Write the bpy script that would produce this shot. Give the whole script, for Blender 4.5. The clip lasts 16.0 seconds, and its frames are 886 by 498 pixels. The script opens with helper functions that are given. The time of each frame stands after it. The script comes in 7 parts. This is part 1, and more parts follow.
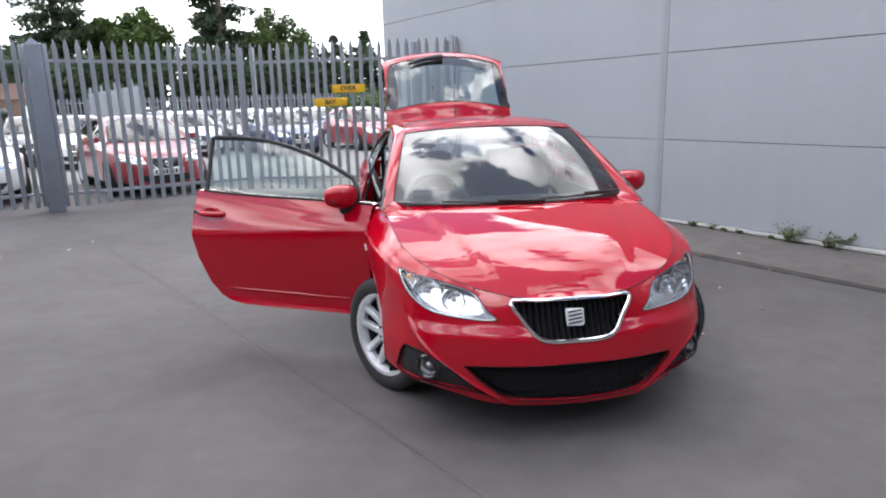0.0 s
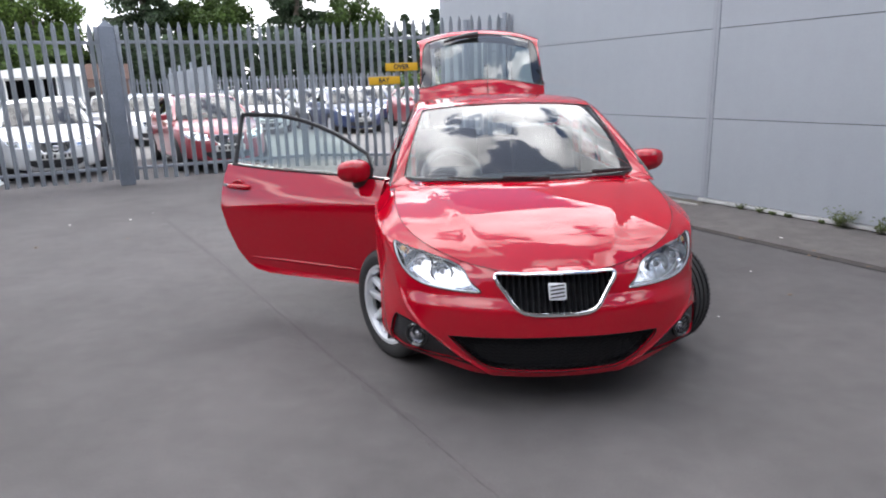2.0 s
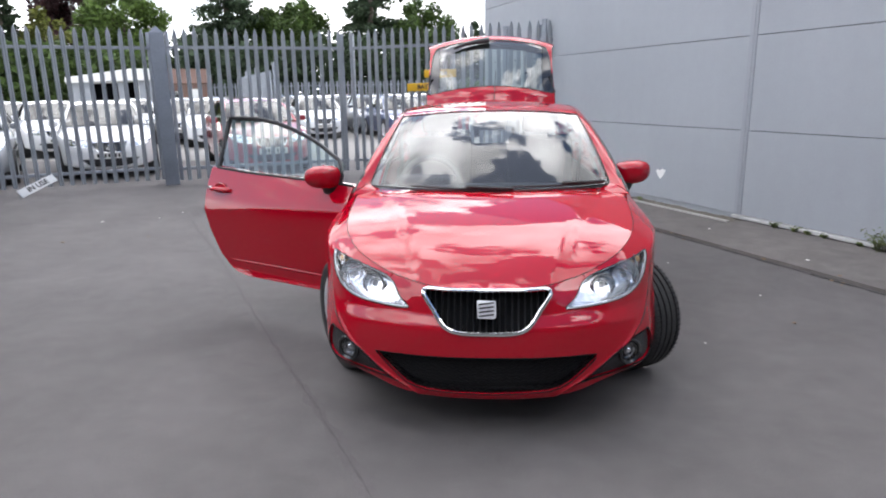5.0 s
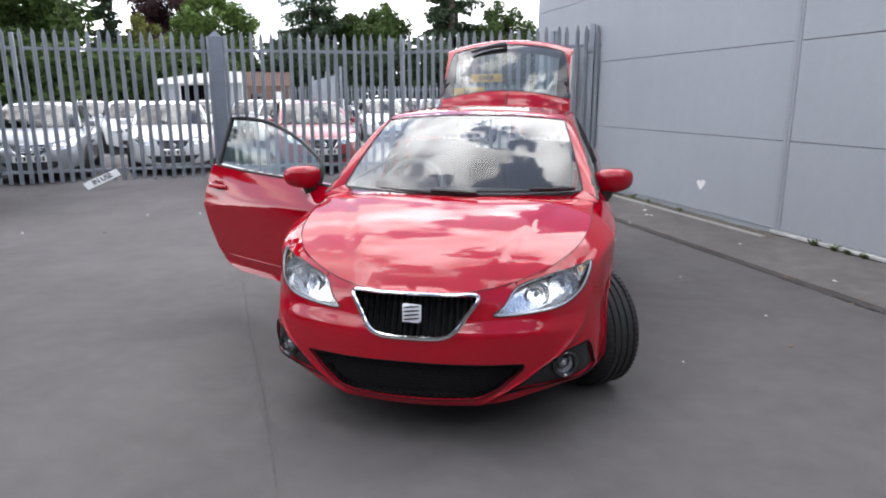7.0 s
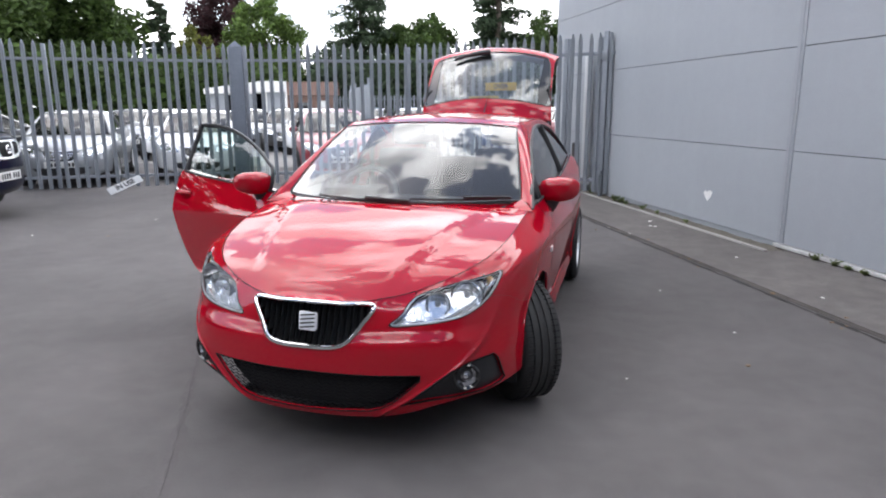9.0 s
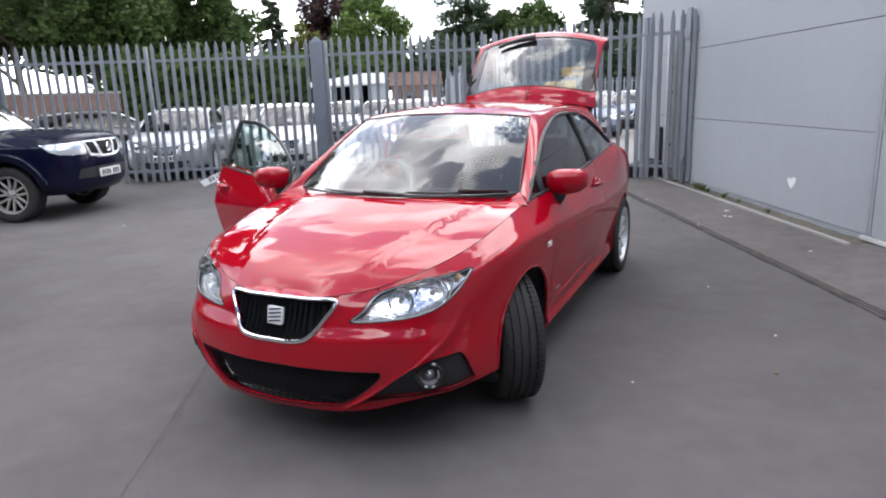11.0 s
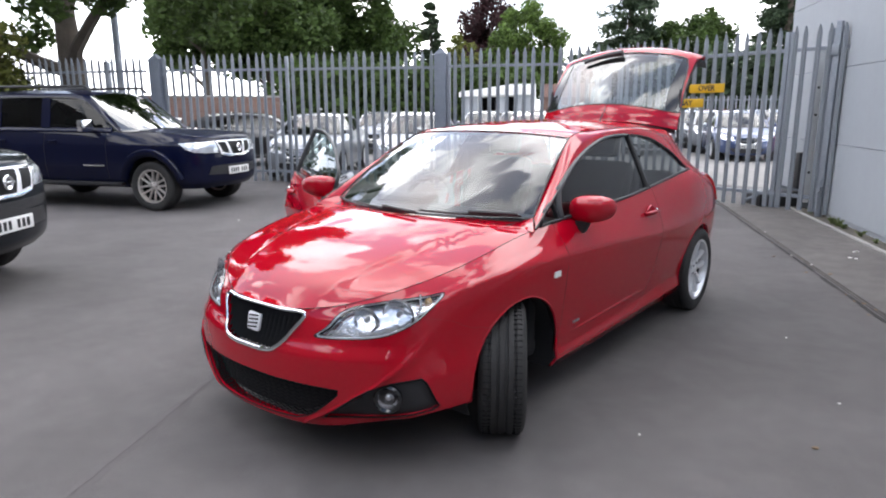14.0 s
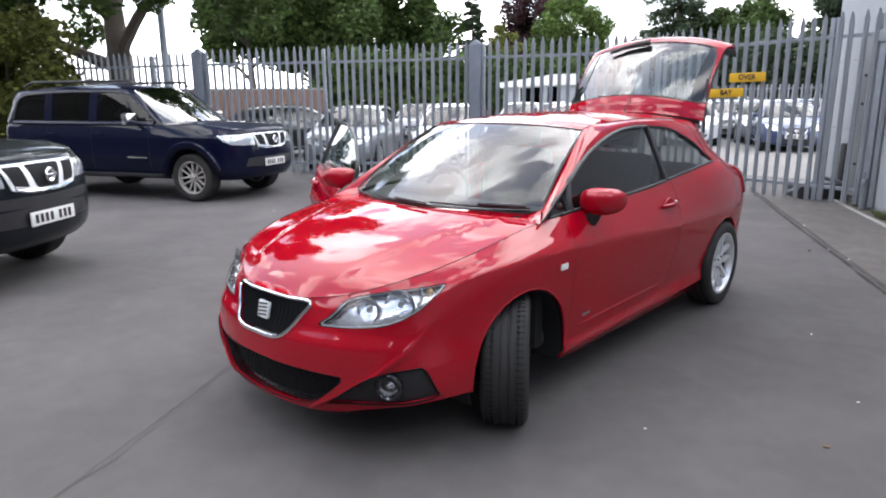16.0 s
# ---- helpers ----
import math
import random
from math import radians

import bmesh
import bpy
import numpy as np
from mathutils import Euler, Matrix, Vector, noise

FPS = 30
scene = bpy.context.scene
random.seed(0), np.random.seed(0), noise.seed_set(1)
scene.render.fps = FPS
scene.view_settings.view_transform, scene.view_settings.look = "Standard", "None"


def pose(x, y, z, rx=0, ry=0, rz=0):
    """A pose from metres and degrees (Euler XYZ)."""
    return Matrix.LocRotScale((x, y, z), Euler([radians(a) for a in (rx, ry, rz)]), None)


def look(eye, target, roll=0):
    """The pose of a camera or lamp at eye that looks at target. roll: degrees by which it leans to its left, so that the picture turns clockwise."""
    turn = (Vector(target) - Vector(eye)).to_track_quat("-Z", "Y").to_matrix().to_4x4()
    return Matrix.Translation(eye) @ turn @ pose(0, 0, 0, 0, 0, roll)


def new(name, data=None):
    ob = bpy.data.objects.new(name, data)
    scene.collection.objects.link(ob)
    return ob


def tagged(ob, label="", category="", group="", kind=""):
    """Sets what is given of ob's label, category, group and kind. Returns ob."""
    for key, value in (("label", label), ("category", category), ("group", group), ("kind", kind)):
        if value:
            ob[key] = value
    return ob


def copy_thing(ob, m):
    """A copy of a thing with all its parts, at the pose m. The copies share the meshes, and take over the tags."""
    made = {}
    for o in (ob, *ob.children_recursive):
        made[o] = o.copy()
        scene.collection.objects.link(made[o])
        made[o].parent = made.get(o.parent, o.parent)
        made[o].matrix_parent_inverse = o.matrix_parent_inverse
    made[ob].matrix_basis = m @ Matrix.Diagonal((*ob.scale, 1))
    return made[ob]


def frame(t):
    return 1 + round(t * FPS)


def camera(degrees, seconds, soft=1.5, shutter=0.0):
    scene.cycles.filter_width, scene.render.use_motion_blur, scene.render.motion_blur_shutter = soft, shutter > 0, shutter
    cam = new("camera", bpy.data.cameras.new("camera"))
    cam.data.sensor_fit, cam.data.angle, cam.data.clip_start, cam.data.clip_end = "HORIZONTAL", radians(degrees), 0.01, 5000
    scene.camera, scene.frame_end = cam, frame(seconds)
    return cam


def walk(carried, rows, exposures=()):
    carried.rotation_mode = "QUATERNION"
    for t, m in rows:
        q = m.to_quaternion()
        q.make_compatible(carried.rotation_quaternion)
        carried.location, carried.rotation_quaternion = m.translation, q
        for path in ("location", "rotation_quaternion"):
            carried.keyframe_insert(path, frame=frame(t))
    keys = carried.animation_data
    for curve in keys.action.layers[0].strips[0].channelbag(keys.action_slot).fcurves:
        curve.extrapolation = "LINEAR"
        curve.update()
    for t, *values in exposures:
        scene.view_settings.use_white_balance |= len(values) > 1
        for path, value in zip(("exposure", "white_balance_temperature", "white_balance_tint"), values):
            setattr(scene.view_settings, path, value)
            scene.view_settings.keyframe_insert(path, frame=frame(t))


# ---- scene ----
cam = camera(68.9, 16.0, soft=2.0)
PATH = [
    (0, (-0.897, -4.498, 1.473), (-0.629, -2.566, 1.029), -1.5),
    (0.5, (-0.765, -4.569, 1.472), (-0.588, -2.633, 1.002), -0.3),
    (1, (-0.677, -4.648, 1.466), (-0.567, -2.705, 1.003), -1.2),
    (1.5, (-0.636, -4.659, 1.46), (-0.567, -2.718, 0.981), -1.5),
    (2, (-0.554, -4.627, 1.455), (-0.502, -2.691, 0.957), -1.6),
    (2.5, (-0.448, -4.563, 1.463), (-0.411, -2.617, 1.006), -2.2),
    (3, (-0.359, -4.558, 1.46), (-0.358, -2.61, 1.008), -1.7),
    (3.2, (-0.309, -4.573, 1.46), (-0.354, -2.624, 1.015), -1.3),
    (5.5, (0.16, -4.488, 1.428), (-0.039, -2.557, 0.946), -1.0),
    (6, (0.337, -4.497, 1.423), (0.048, -2.579, 0.934), -1.3),
    (6.5, (0.497, -4.493, 1.423), (0.127, -2.592, 0.925), -1.8),
    (7, (0.61, -4.407, 1.419), (0.226, -2.498, 0.963), -0.2),
    (7.5, (0.71, -4.313, 1.424), (0.281, -2.409, 0.989), -1.0),
    (8, (0.862, -4.282, 1.412), (0.338, -2.404, 0.967), -1.7),
    (8.5, (1.061, -4.284, 1.413), (0.469, -2.427, 0.966), -0.3),
    (9, (1.174, -4.226, 1.405), (0.649, -2.345, 0.976), -0.2),
    (9.2, (1.21, -4.184, 1.399), (0.623, -2.327, 0.942), -0.7),
    (11.3, (1.759, -3.913, 1.419), (0.902, -2.166, 0.957), -1.3),
    (11.5, (1.797, -3.862, 1.418), (0.944, -2.114, 0.951), 0.1),
    (12, (1.891, -3.784, 1.434), (0.94, -2.078, 1.002), -1.0),
    (12.5, (2.027, -3.76, 1.443), (0.927, -2.147, 1.006), -0.3),
    (13, (2.118, -3.722, 1.442), (0.951, -2.154, 1.018), -0.8),
    (13.5, (2.169, -3.633, 1.435), (0.98, -2.075, 1.037), -0.5),
    (14, (2.223, -3.542, 1.439), (1.006, -2.012, 1.017), -0.2),
    (14.5, (2.303, -3.503, 1.442), (1.052, -2.003, 1.014), -0.1),
    (15, (2.38, -3.468, 1.453), (1.106, -1.982, 1.041), -0.6),
    (15.5, (2.378, -3.468, 1.451), (1.083, -1.996, 1.051), -0.3),
    (16, (2.368, -3.463, 1.446), (1.055, -2.022, 0.999), -0.6),
]
walk(cam, [(t, look(eye, target, roll)) for t, eye, target, roll in PATH],
     [(t, e, 6400, 12) for t, e in ((0, 1.0), (5.5, 0.96), (8, 0.90), (9, 0.92), (12, 1.0), (14, 1.06), (16, 1.08))])

# ---------------------------------------------------------------- light
SUN_EL, SUN_AZ = radians(55), radians(-75)
world = bpy.data.worlds.new("sky")
scene.world = world
world.use_nodes = True
nt = world.node_tree
nt.nodes.clear()
w_out = nt.nodes.new("ShaderNodeOutputWorld")
w_bg = nt.nodes.new("ShaderNodeBackground")
w_sky = nt.nodes.new("ShaderNodeTexSky")
w_sky.sky_type, w_sky.sun_disc = "NISHITA", False
w_sky.sun_elevation, w_sky.sun_rotation = SUN_EL, SUN_AZ
w_sky.air_density, w_sky.dust_density = 1.0, 1.0
w_co = nt.nodes.new("ShaderNodeTexCoord")
w_map = nt.nodes.new("ShaderNodeMapping")
w_map.inputs["Scale"].default_value = (1.0, 1.0, 1.7)
w_map.inputs["Location"].default_value = (1.71, 0.75, 0.4)
w_n = nt.nodes.new("ShaderNodeTexNoise")
w_n.inputs["Scale"].default_value, w_n.inputs["Detail"].default_value = 3.1, 13.0
w_n.inputs["Roughness"].default_value = 0.55
w_ramp = nt.nodes.new("ShaderNodeValToRGB")
w_ramp.color_ramp.elements[0].position, w_ramp.color_ramp.elements[1].position = 0.485, 0.525
w_n2 = nt.nodes.new("ShaderNodeTexNoise")
w_n2.inputs["Scale"].default_value, w_n2.inputs["Detail"].default_value = 3.8, 9.0
w_n2.noise_dimensions = "4D"
w_n2.inputs["W"].default_value = 1.7
w_tone = nt.nodes.new("ShaderNodeValToRGB")
w_tone.color_ramp.elements[0].position, w_tone.color_ramp.elements[1].position = 0.40, 0.78
w_tone.color_ramp.elements[0].color = (20.0, 20.3, 20.8, 1)
w_tone.color_ramp.elements[1].color = (82, 82, 82, 1)
w_mix = nt.nodes.new("ShaderNodeMixRGB")
# cloud thickens into white haze near the horizon
w_sep = nt.nodes.new("ShaderNodeSeparateXYZ")
w_hz = nt.nodes.new("ShaderNodeMapRange")
w_hz.inputs["From Min"].default_value, w_hz.inputs["From Max"].default_value = 0.04, 0.27
w_hz.inputs["To Min"].default_value, w_hz.inputs["To Max"].default_value = 1.0, 0.0
w_max = nt.nodes.new("ShaderNodeMath")
w_max.operation = "MAXIMUM"
nt.links.new(w_co.outputs["Generated"], w_map.inputs["Vector"])
nt.links.new(w_map.outputs["Vector"], w_n.inputs["Vector"])
nt.links.new(w_map.outputs["Vector"], w_n2.inputs["Vector"])
nt.links.new(w_n.outputs["Fac"], w_ramp.inputs["Fac"])
nt.links.new(w_n2.outputs["Fac"], w_tone.inputs["Fac"])
nt.links.new(w_co.outputs["Generated"], w_sep.inputs["Vector"])
nt.links.new(w_sep.outputs["Z"], w_hz.inputs["Value"])
nt.links.new(w_ramp.outputs["Color"], w_max.inputs[0])
nt.links.new(w_hz.outputs["Result"], w_max.inputs[1])
nt.links.new(w_max.outputs["Value"], w_mix.inputs["Fac"])
w_blue = nt.nodes.new("ShaderNodeVectorMath")
w_blue.operation = "SCALE"
w_blue.inputs["Scale"].default_value = 2.4
nt.links.new(w_sky.outputs["Color"], w_blue.inputs[0])
nt.links.new(w_blue.outputs["Vector"], w_mix.inputs["Color1"])
nt.links.new(w_tone.outputs["Color"], w_mix.inputs["Color2"])
nt.links.new(w_mix.outputs["Color"], w_bg.inputs["Color"])
nt.links.new(w_bg.outputs["Background"], w_out.inputs["Surface"])
w_bg.inputs["Strength"].default_value = 0.0585

sun_data = bpy.data.lights.new("sun", "SUN")
sun_data.energy, sun_data.angle, sun_data.color = 0.56, radians(110), (1.0, 0.97, 0.92)
sun_ob = new("sun", sun_data)
sun_ob.matrix_world = look((0, 0, 0), (-math.sin(SUN_AZ) * math.cos(SUN_EL), -math.cos(SUN_AZ) * math.cos(SUN_EL), -math.sin(SUN_EL)))
scene.view_settings.exposure = 1.0

# ---------------------------------------------------------------- materials
def material(name, color, rough=0.6, metal=0.0, coat=0.0, vary=0.0, scale=8.0, bump=0.0, bump_scale=60.0, rnd=0.0, spec=0.5, coat_rough=0.03, coat_ior=1.5):
    """A painted, plastic, metal or mineral surface with variation at two scales."""
    m = bpy.data.materials.new(name)
    m.use_nodes = True
    t = m.node_tree
    b = t.nodes["Principled BSDF"]
    b.inputs["Base Color"].default_value = (*color, 1)
    b.inputs["Roughness"].default_value, b.inputs["Metallic"].default_value = rough, metal
    b.inputs["Specular IOR Level"].default_value = spec
    b.inputs["Coat Weight"].default_value, b.inputs["Coat Roughness"].default_value = min(coat, 1.0), coat_rough
    b.inputs["Coat IOR"].default_value = coat_ior
    if vary or bump or rnd:
        co = t.nodes.new("ShaderNodeTexCoord")
    if vary or rnd:
        n1, n2 = t.nodes.new("ShaderNodeTexNoise"), t.nodes.new("ShaderNodeTexNoise")
        n1.inputs["Scale"].default_value, n2.inputs["Scale"].default_value = scale, scale * 11
        n1.inputs["Detail"].default_value = n2.inputs["Detail"].default_value = 5
        t.links.new(co.outputs["Object"], n1.inputs["Vector"])
        t.links.new(co.outputs["Object"], n2.inputs["Vector"])
        add = t.nodes.new("ShaderNodeMath")
        add.operation = "ADD"
        t.links.new(n1.outputs["Fac"], add.inputs[0])
        t.links.new(n2.outputs["Fac"], add.inputs[1])
        last = add.outputs[0]
        if rnd:
            info = t.nodes.new("ShaderNodeObjectInfo")
            mul = t.nodes.new("ShaderNodeMath")
            mul.operation = "MULTIPLY_ADD"
            mul.inputs[1].default_value = rnd / max(vary, 1e-3)
            t.links.new(info.outputs["Random"], mul.inputs[0])
            t.links.new(last, mul.inputs[2])
            last = mul.outputs[0]
        rng = t.nodes.new("ShaderNodeMapRange")
        rng.inputs["From Min"].default_value, rng.inputs["From Max"].default_value = 0.6, 1.4 + rnd / max(vary, 1e-3)
        rng.inputs["To Min"].default_value, rng.inputs["To Max"].default_value = 1 - vary, 1 + vary
        t.links.new(last, rng.inputs["Value"])
        mix = t.nodes.new("ShaderNodeVectorMath")
        mix.operation = "SCALE"
        mix.inputs[0].default_value = color
        t.links.new(rng.outputs["Result"], mix.inputs["Scale"])
        t.links.new(mix.outputs["Vector"], b.inputs["Base Color"])
    if bump:
        n3, bp = t.nodes.new("ShaderNodeTexNoise"), t.nodes.new("ShaderNodeBump")
        n3.inputs["Scale"].default_value, n3.inputs["Detail"].default_value = bump_scale, 6
        bp.inputs["Strength"].default_value, bp.inputs["Distance"].default_value = bump, 0.01
        t.links.new(co.outputs["Object"], n3.inputs["Vector"])
        t.links.new(n3.outputs["Fac"], bp.inputs["Height"])
        t.links.new(bp.outputs["Normal"], b.inputs["Normal"])
    return m


def glass(name, tint=(0.85, 0.93, 0.9), keep=0.75, gloss=1.8):
    """Thin pane: mostly clear, with a mirror's gloss by Fresnel."""
    m = bpy.data.materials.new(name)
    m.use_nodes = True
    t = m.node_tree
    t.nodes.clear()
    out, mix = t.nodes.new("ShaderNodeOutputMaterial"), t.nodes.new("ShaderNodeMixShader")
    tr, gl, fr = t.nodes.new("ShaderNodeBsdfTransparent"), t.nodes.new("ShaderNodeBsdfGlossy"), t.nodes.new("ShaderNodeFresnel")
    tr.inputs["Color"].default_value = (*[c * keep for c in tint], 1)
    gl.inputs["Roughness"].default_value = 0.0
    fr.inputs["IOR"].default_value = 1.52
    mul = t.nodes.new("ShaderNodeMath")
    mul.operation, mul.use_clamp = "MULTIPLY", True
    mul.inputs[1].default_value = gloss
    t.links.new(fr.outputs["Fac"], mul.inputs[0])
    t.links.new(mul.outputs[0], mix.inputs["Fac"])
    t.links.new(tr.outputs["BSDF"], mix.inputs[1])
    t.links.new(gl.outputs["BSDF"], mix.inputs[2])
    t.links.new(mix.outputs["Shader"], out.inputs["Surface"])
    return m


M_RED = material("red_car_paint", (0.36, 0.0012, 0.0115), 0.40, 0.0, 0.88, vary=0.03, scale=3, spec=0.0, coat_rough=0.006, coat_ior=1.60)
M_CHROME = material("chrome", (0.88, 0.88, 0.9), 0.08, 1.0)
M_SATIN = material("satin_silver_metal", (0.72, 0.73, 0.75), 0.28, 1.0, vary=0.05)
# pale half-metal that puts chrome's bright reflection into the colour
M_BADGE = material("pale_satin_for_chrome", (0.86, 0.87, 0.89), 0.45, 0.35, 0.6)
M_ALLOY = material("painted_alloy", (0.74, 0.75, 0.77), 0.32, 0.5, 0.5, vary=0.05, scale=20)
M_BLACK = material("black_plastic", (0.018, 0.018, 0.02), 0.45, vary=0.15, scale=30, bump=0.15, bump_scale=400)
M_GLOSSBLACK = material("gloss_black", (0.012, 0.012, 0.013), 0.12, 0.0, 0.5)
M_SEAM = material("panel_gap", (0.006, 0.004, 0.004), 0.8)
M_RUBBER = material("tyre_rubber", (0.021, 0.0205, 0.0205), 0.72, vary=0.2, scale=20, bump=0.3, bump_scale=180)
# near-black; inside rims and the shed bay it stands in for shade
M_DARK = material("dark_underside_and_hollow", (0.008, 0.008, 0.009), 0.9)
M_CABIN = material("dark_grey_cabin_plastic", (0.065, 0.067, 0.072), 0.65, vary=0.1, scale=20, bump=0.2, bump_scale=300)
M_CLOTH = material("dark_seat_cloth", (0.04, 0.04, 0.043), 0.95, vary=0.2, scale=60, bump=0.3, bump_scale=500)
M_HEADCLOTH = material("pale_headlining", (0.22, 0.22, 0.21), 0.95, vary=0.05)
M_WSCREEN = glass("windscreen_glass", (0.80, 0.90, 0.87), 0.94, 1.9)
M_SIDEGLASS = glass("side_glass", (0.72, 0.88, 0.84), 0.85, 1.7)
M_TINT = glass("tinted_glass", (0.58, 0.64, 0.64), 0.42, 1.35)
M_REARGLASS = glass("rear_window_glass", (0.70, 0.84, 0.80), 0.78, 2.8)
M_SUVTINT = glass("dark_privacy_glass", (0.55, 0.62, 0.66), 0.20, 0.7)
M_PARKSCREEN = glass("parked_windscreen_glass", (0.6, 0.68, 0.68), 0.40, 4.5)
M_LENS = glass("clear_lens", (0.97, 0.98, 1.0), 0.98, 1.1)
M_REFLECT = material("lamp_reflector", (0.85, 0.87, 0.9), 0.16, 1.0)
M_LAMPHOUSE = material("lamp_housing_silver", (0.86, 0.88, 0.90), 0.13, 0.85, vary=0.12, scale=40, bump=0.35, bump_scale=26)
M_AMBER = material("amber_lens", (0.78, 0.45, 0.20), 0.15, 0.0, 1.0)
M_TAIL = material("red_lamp_lens", (0.45, 0.01, 0.01), 0.12, 0.0, 1.0)
M_MIRROR = material("mirror", (0.9, 0.9, 0.9), 0.01, 1.0)
M_WHITE = material("white_plastic", (0.75, 0.75, 0.73), 0.5, vary=0.05)
M_STEEL = material("galvanised_steel", (0.236, 0.256, 0.284), 0.5, 0.35, vary=0.14, scale=5, rnd=0.08, bump=0.1, bump_scale=90)
M_GATEPOST = material("weathered_gate_post_steel", (0.145, 0.165, 0.20), 0.55, 0.2, vary=0.2, scale=4, bump=0.1, bump_scale=90)
M_STEEL_POST = material("galvanised_post_steel", (0.225, 0.245, 0.28), 0.5, 0.35, vary=0.16, scale=4, bump=0.1, bump_scale=90)
M_MESH = material("matt_black_mesh", (0.006, 0.006, 0.007), 0.85, spec=0.2)
M_YELLOW = material("yellow_sign_face", (0.58, 0.33, 0.006), 0.45, vary=0.08, scale=12)
M_INK = material("black_lettering", (0.02, 0.02, 0.02), 0.6)
M_CONCRETE = material("pale_concrete", (0.30, 0.29, 0.27), 0.9, vary=0.22, scale=3, bump=0.4, bump_scale=60)
M_LITTER = material("pale_litter", (0.6, 0.58, 0.55), 0.9, vary=0.15, scale=30)
M_LEAFLITTER = material("brown_leaf_litter", (0.18, 0.12, 0.07), 0.9, vary=0.3, scale=30)


def mapped(name, base, layers, rough, bump, bump_scale, metal=0.0, spec=0.4):
    """Ground and wall surfaces: a base colour times several noises (scale, low, high, stretch)."""
    m = bpy.data.materials.new(name)
    m.use_nodes = True
    t = m.node_tree
    b = t.nodes["Principled BSDF"]
    b.inputs["Roughness"].default_value, b.inputs["Metallic"].default_value = rough, metal
    b.inputs["Specular IOR Level"].default_value = spec
    co = t.nodes.new("ShaderNodeTexCoord")
    last = None
    for scale, low, high, stretch in layers:
        mp, n, r = t.nodes.new("ShaderNodeMapping"), t.nodes.new("ShaderNodeTexNoise"), t.nodes.new("ShaderNodeMapRange")
        mp.inputs["Scale"].default_value = stretch
        n.inputs["Scale"].default_value, n.inputs["Detail"].default_value = scale, 6
        r.inputs["From Min"].default_value, r.inputs["From Max"].default_value = 0.3, 0.7
        r.inputs["To Min"].default_value, r.inputs["To Max"].default_value = low, high
        t.links.new(co.outputs["Object"], mp.inputs["Vector"])
        t.links.new(mp.outputs["Vector"], n.inputs["Vector"])
        t.links.new(n.outputs["Fac"], r.inputs["Value"])
        v = t.nodes.new("ShaderNodeVectorMath")
        v.operation = "SCALE"
        if last is None:
            v.inputs[0].default_value = base
        else:
            t.links.new(last, v.inputs[0])
        t.links.new(r.outputs["Result"], v.inputs["Scale"])
        last = v.outputs["Vector"]
    t.links.new(last, b.inputs["Base Color"])
    if bump:
        n, bp = t.nodes.new("ShaderNodeTexNoise"), t.nodes.new("ShaderNodeBump")
        n.inputs["Scale"].default_value, n.inputs["Detail"].default_value = bump_scale, 8
        bp.inputs["Strength"].default_value, bp.inputs["Distance"].default_value = bump, 0.006
        t.links.new(co.outputs["Object"], n.inputs["Vector"])
        t.links.new(n.outputs["Fac"], bp.inputs["Height"])
        t.links.new(bp.outputs["Normal"], b.inputs["Normal"])
    return m


ONE = (1, 1, 1)
M_ASPHALT = mapped("worn_asphalt", (0.0975, 0.0895, 0.0885), [(0.35, 0.84, 1.16, ONE), (1.7, 0.86, 1.12, ONE), (7.5, 0.92, 1.08, ONE), (260, 0.66, 1.36, ONE)], 0.85, 0.5, 320)
M_APRON = mapped("rough_concrete_apron", (0.112, 0.102, 0.096), [(0.8, 0.8, 1.2, ONE), (7, 0.86, 1.14, ONE), (200, 0.75, 1.25, ONE)], 0.9, 0.5, 200)
M_LOT = mapped("pale_lot_surface", (0.21, 0.20, 0.19), [(0.2, 0.85, 1.15, ONE), (3, 0.9, 1.1, ONE)], 0.9, 0.2, 80)
M_CLAD = mapped("grey_coated_steel_panel", (0.322, 0.343, 0.368), [(0.5, 0.96, 1.04, ONE), (1.2, 0.985, 1.015, (3, 3, 0.15)), (9, 0.985, 1.015, ONE), (40, 0.985, 1.015, ONE)], 0.55, 0.03, 30, 0.0, 0.15)

# ---------------------------------------------------------------- building helpers
def finish(name, me, mat, parent=None, label=""):
    ob = new(name, me)
    if mat is not None and not me.materials:
        me.materials.append(mat)
    if parent is not None:
        ob.parent = parent
    if label:
        ob["label"] = label
    return ob


def part(name, bm, mat, parent, label="", smooth=True):
    """Links a bmesh as one mesh object under a thing or a part."""
    me = bpy.data.meshes.new(name)
    bm.to_mesh(me)
    bm.free()
    if smooth:
        me.shade_smooth()
        me.set_sharp_from_angle(angle=radians(38))
    return finish(name, me, mat, parent, label)


def thing(name, m=None, label="", category="", group="", kind=""):
    ob = new(name)
    ob.empty_display_size = 0.1
    if m is not None:
        ob.matrix_world = m
    return tagged(ob, label, category, group, kind)


def solo(name, bm, mat, label="", category="", group="", kind="", smooth=True):
    return tagged(part(name, bm, mat, None, smooth=smooth), label, category, group, kind)


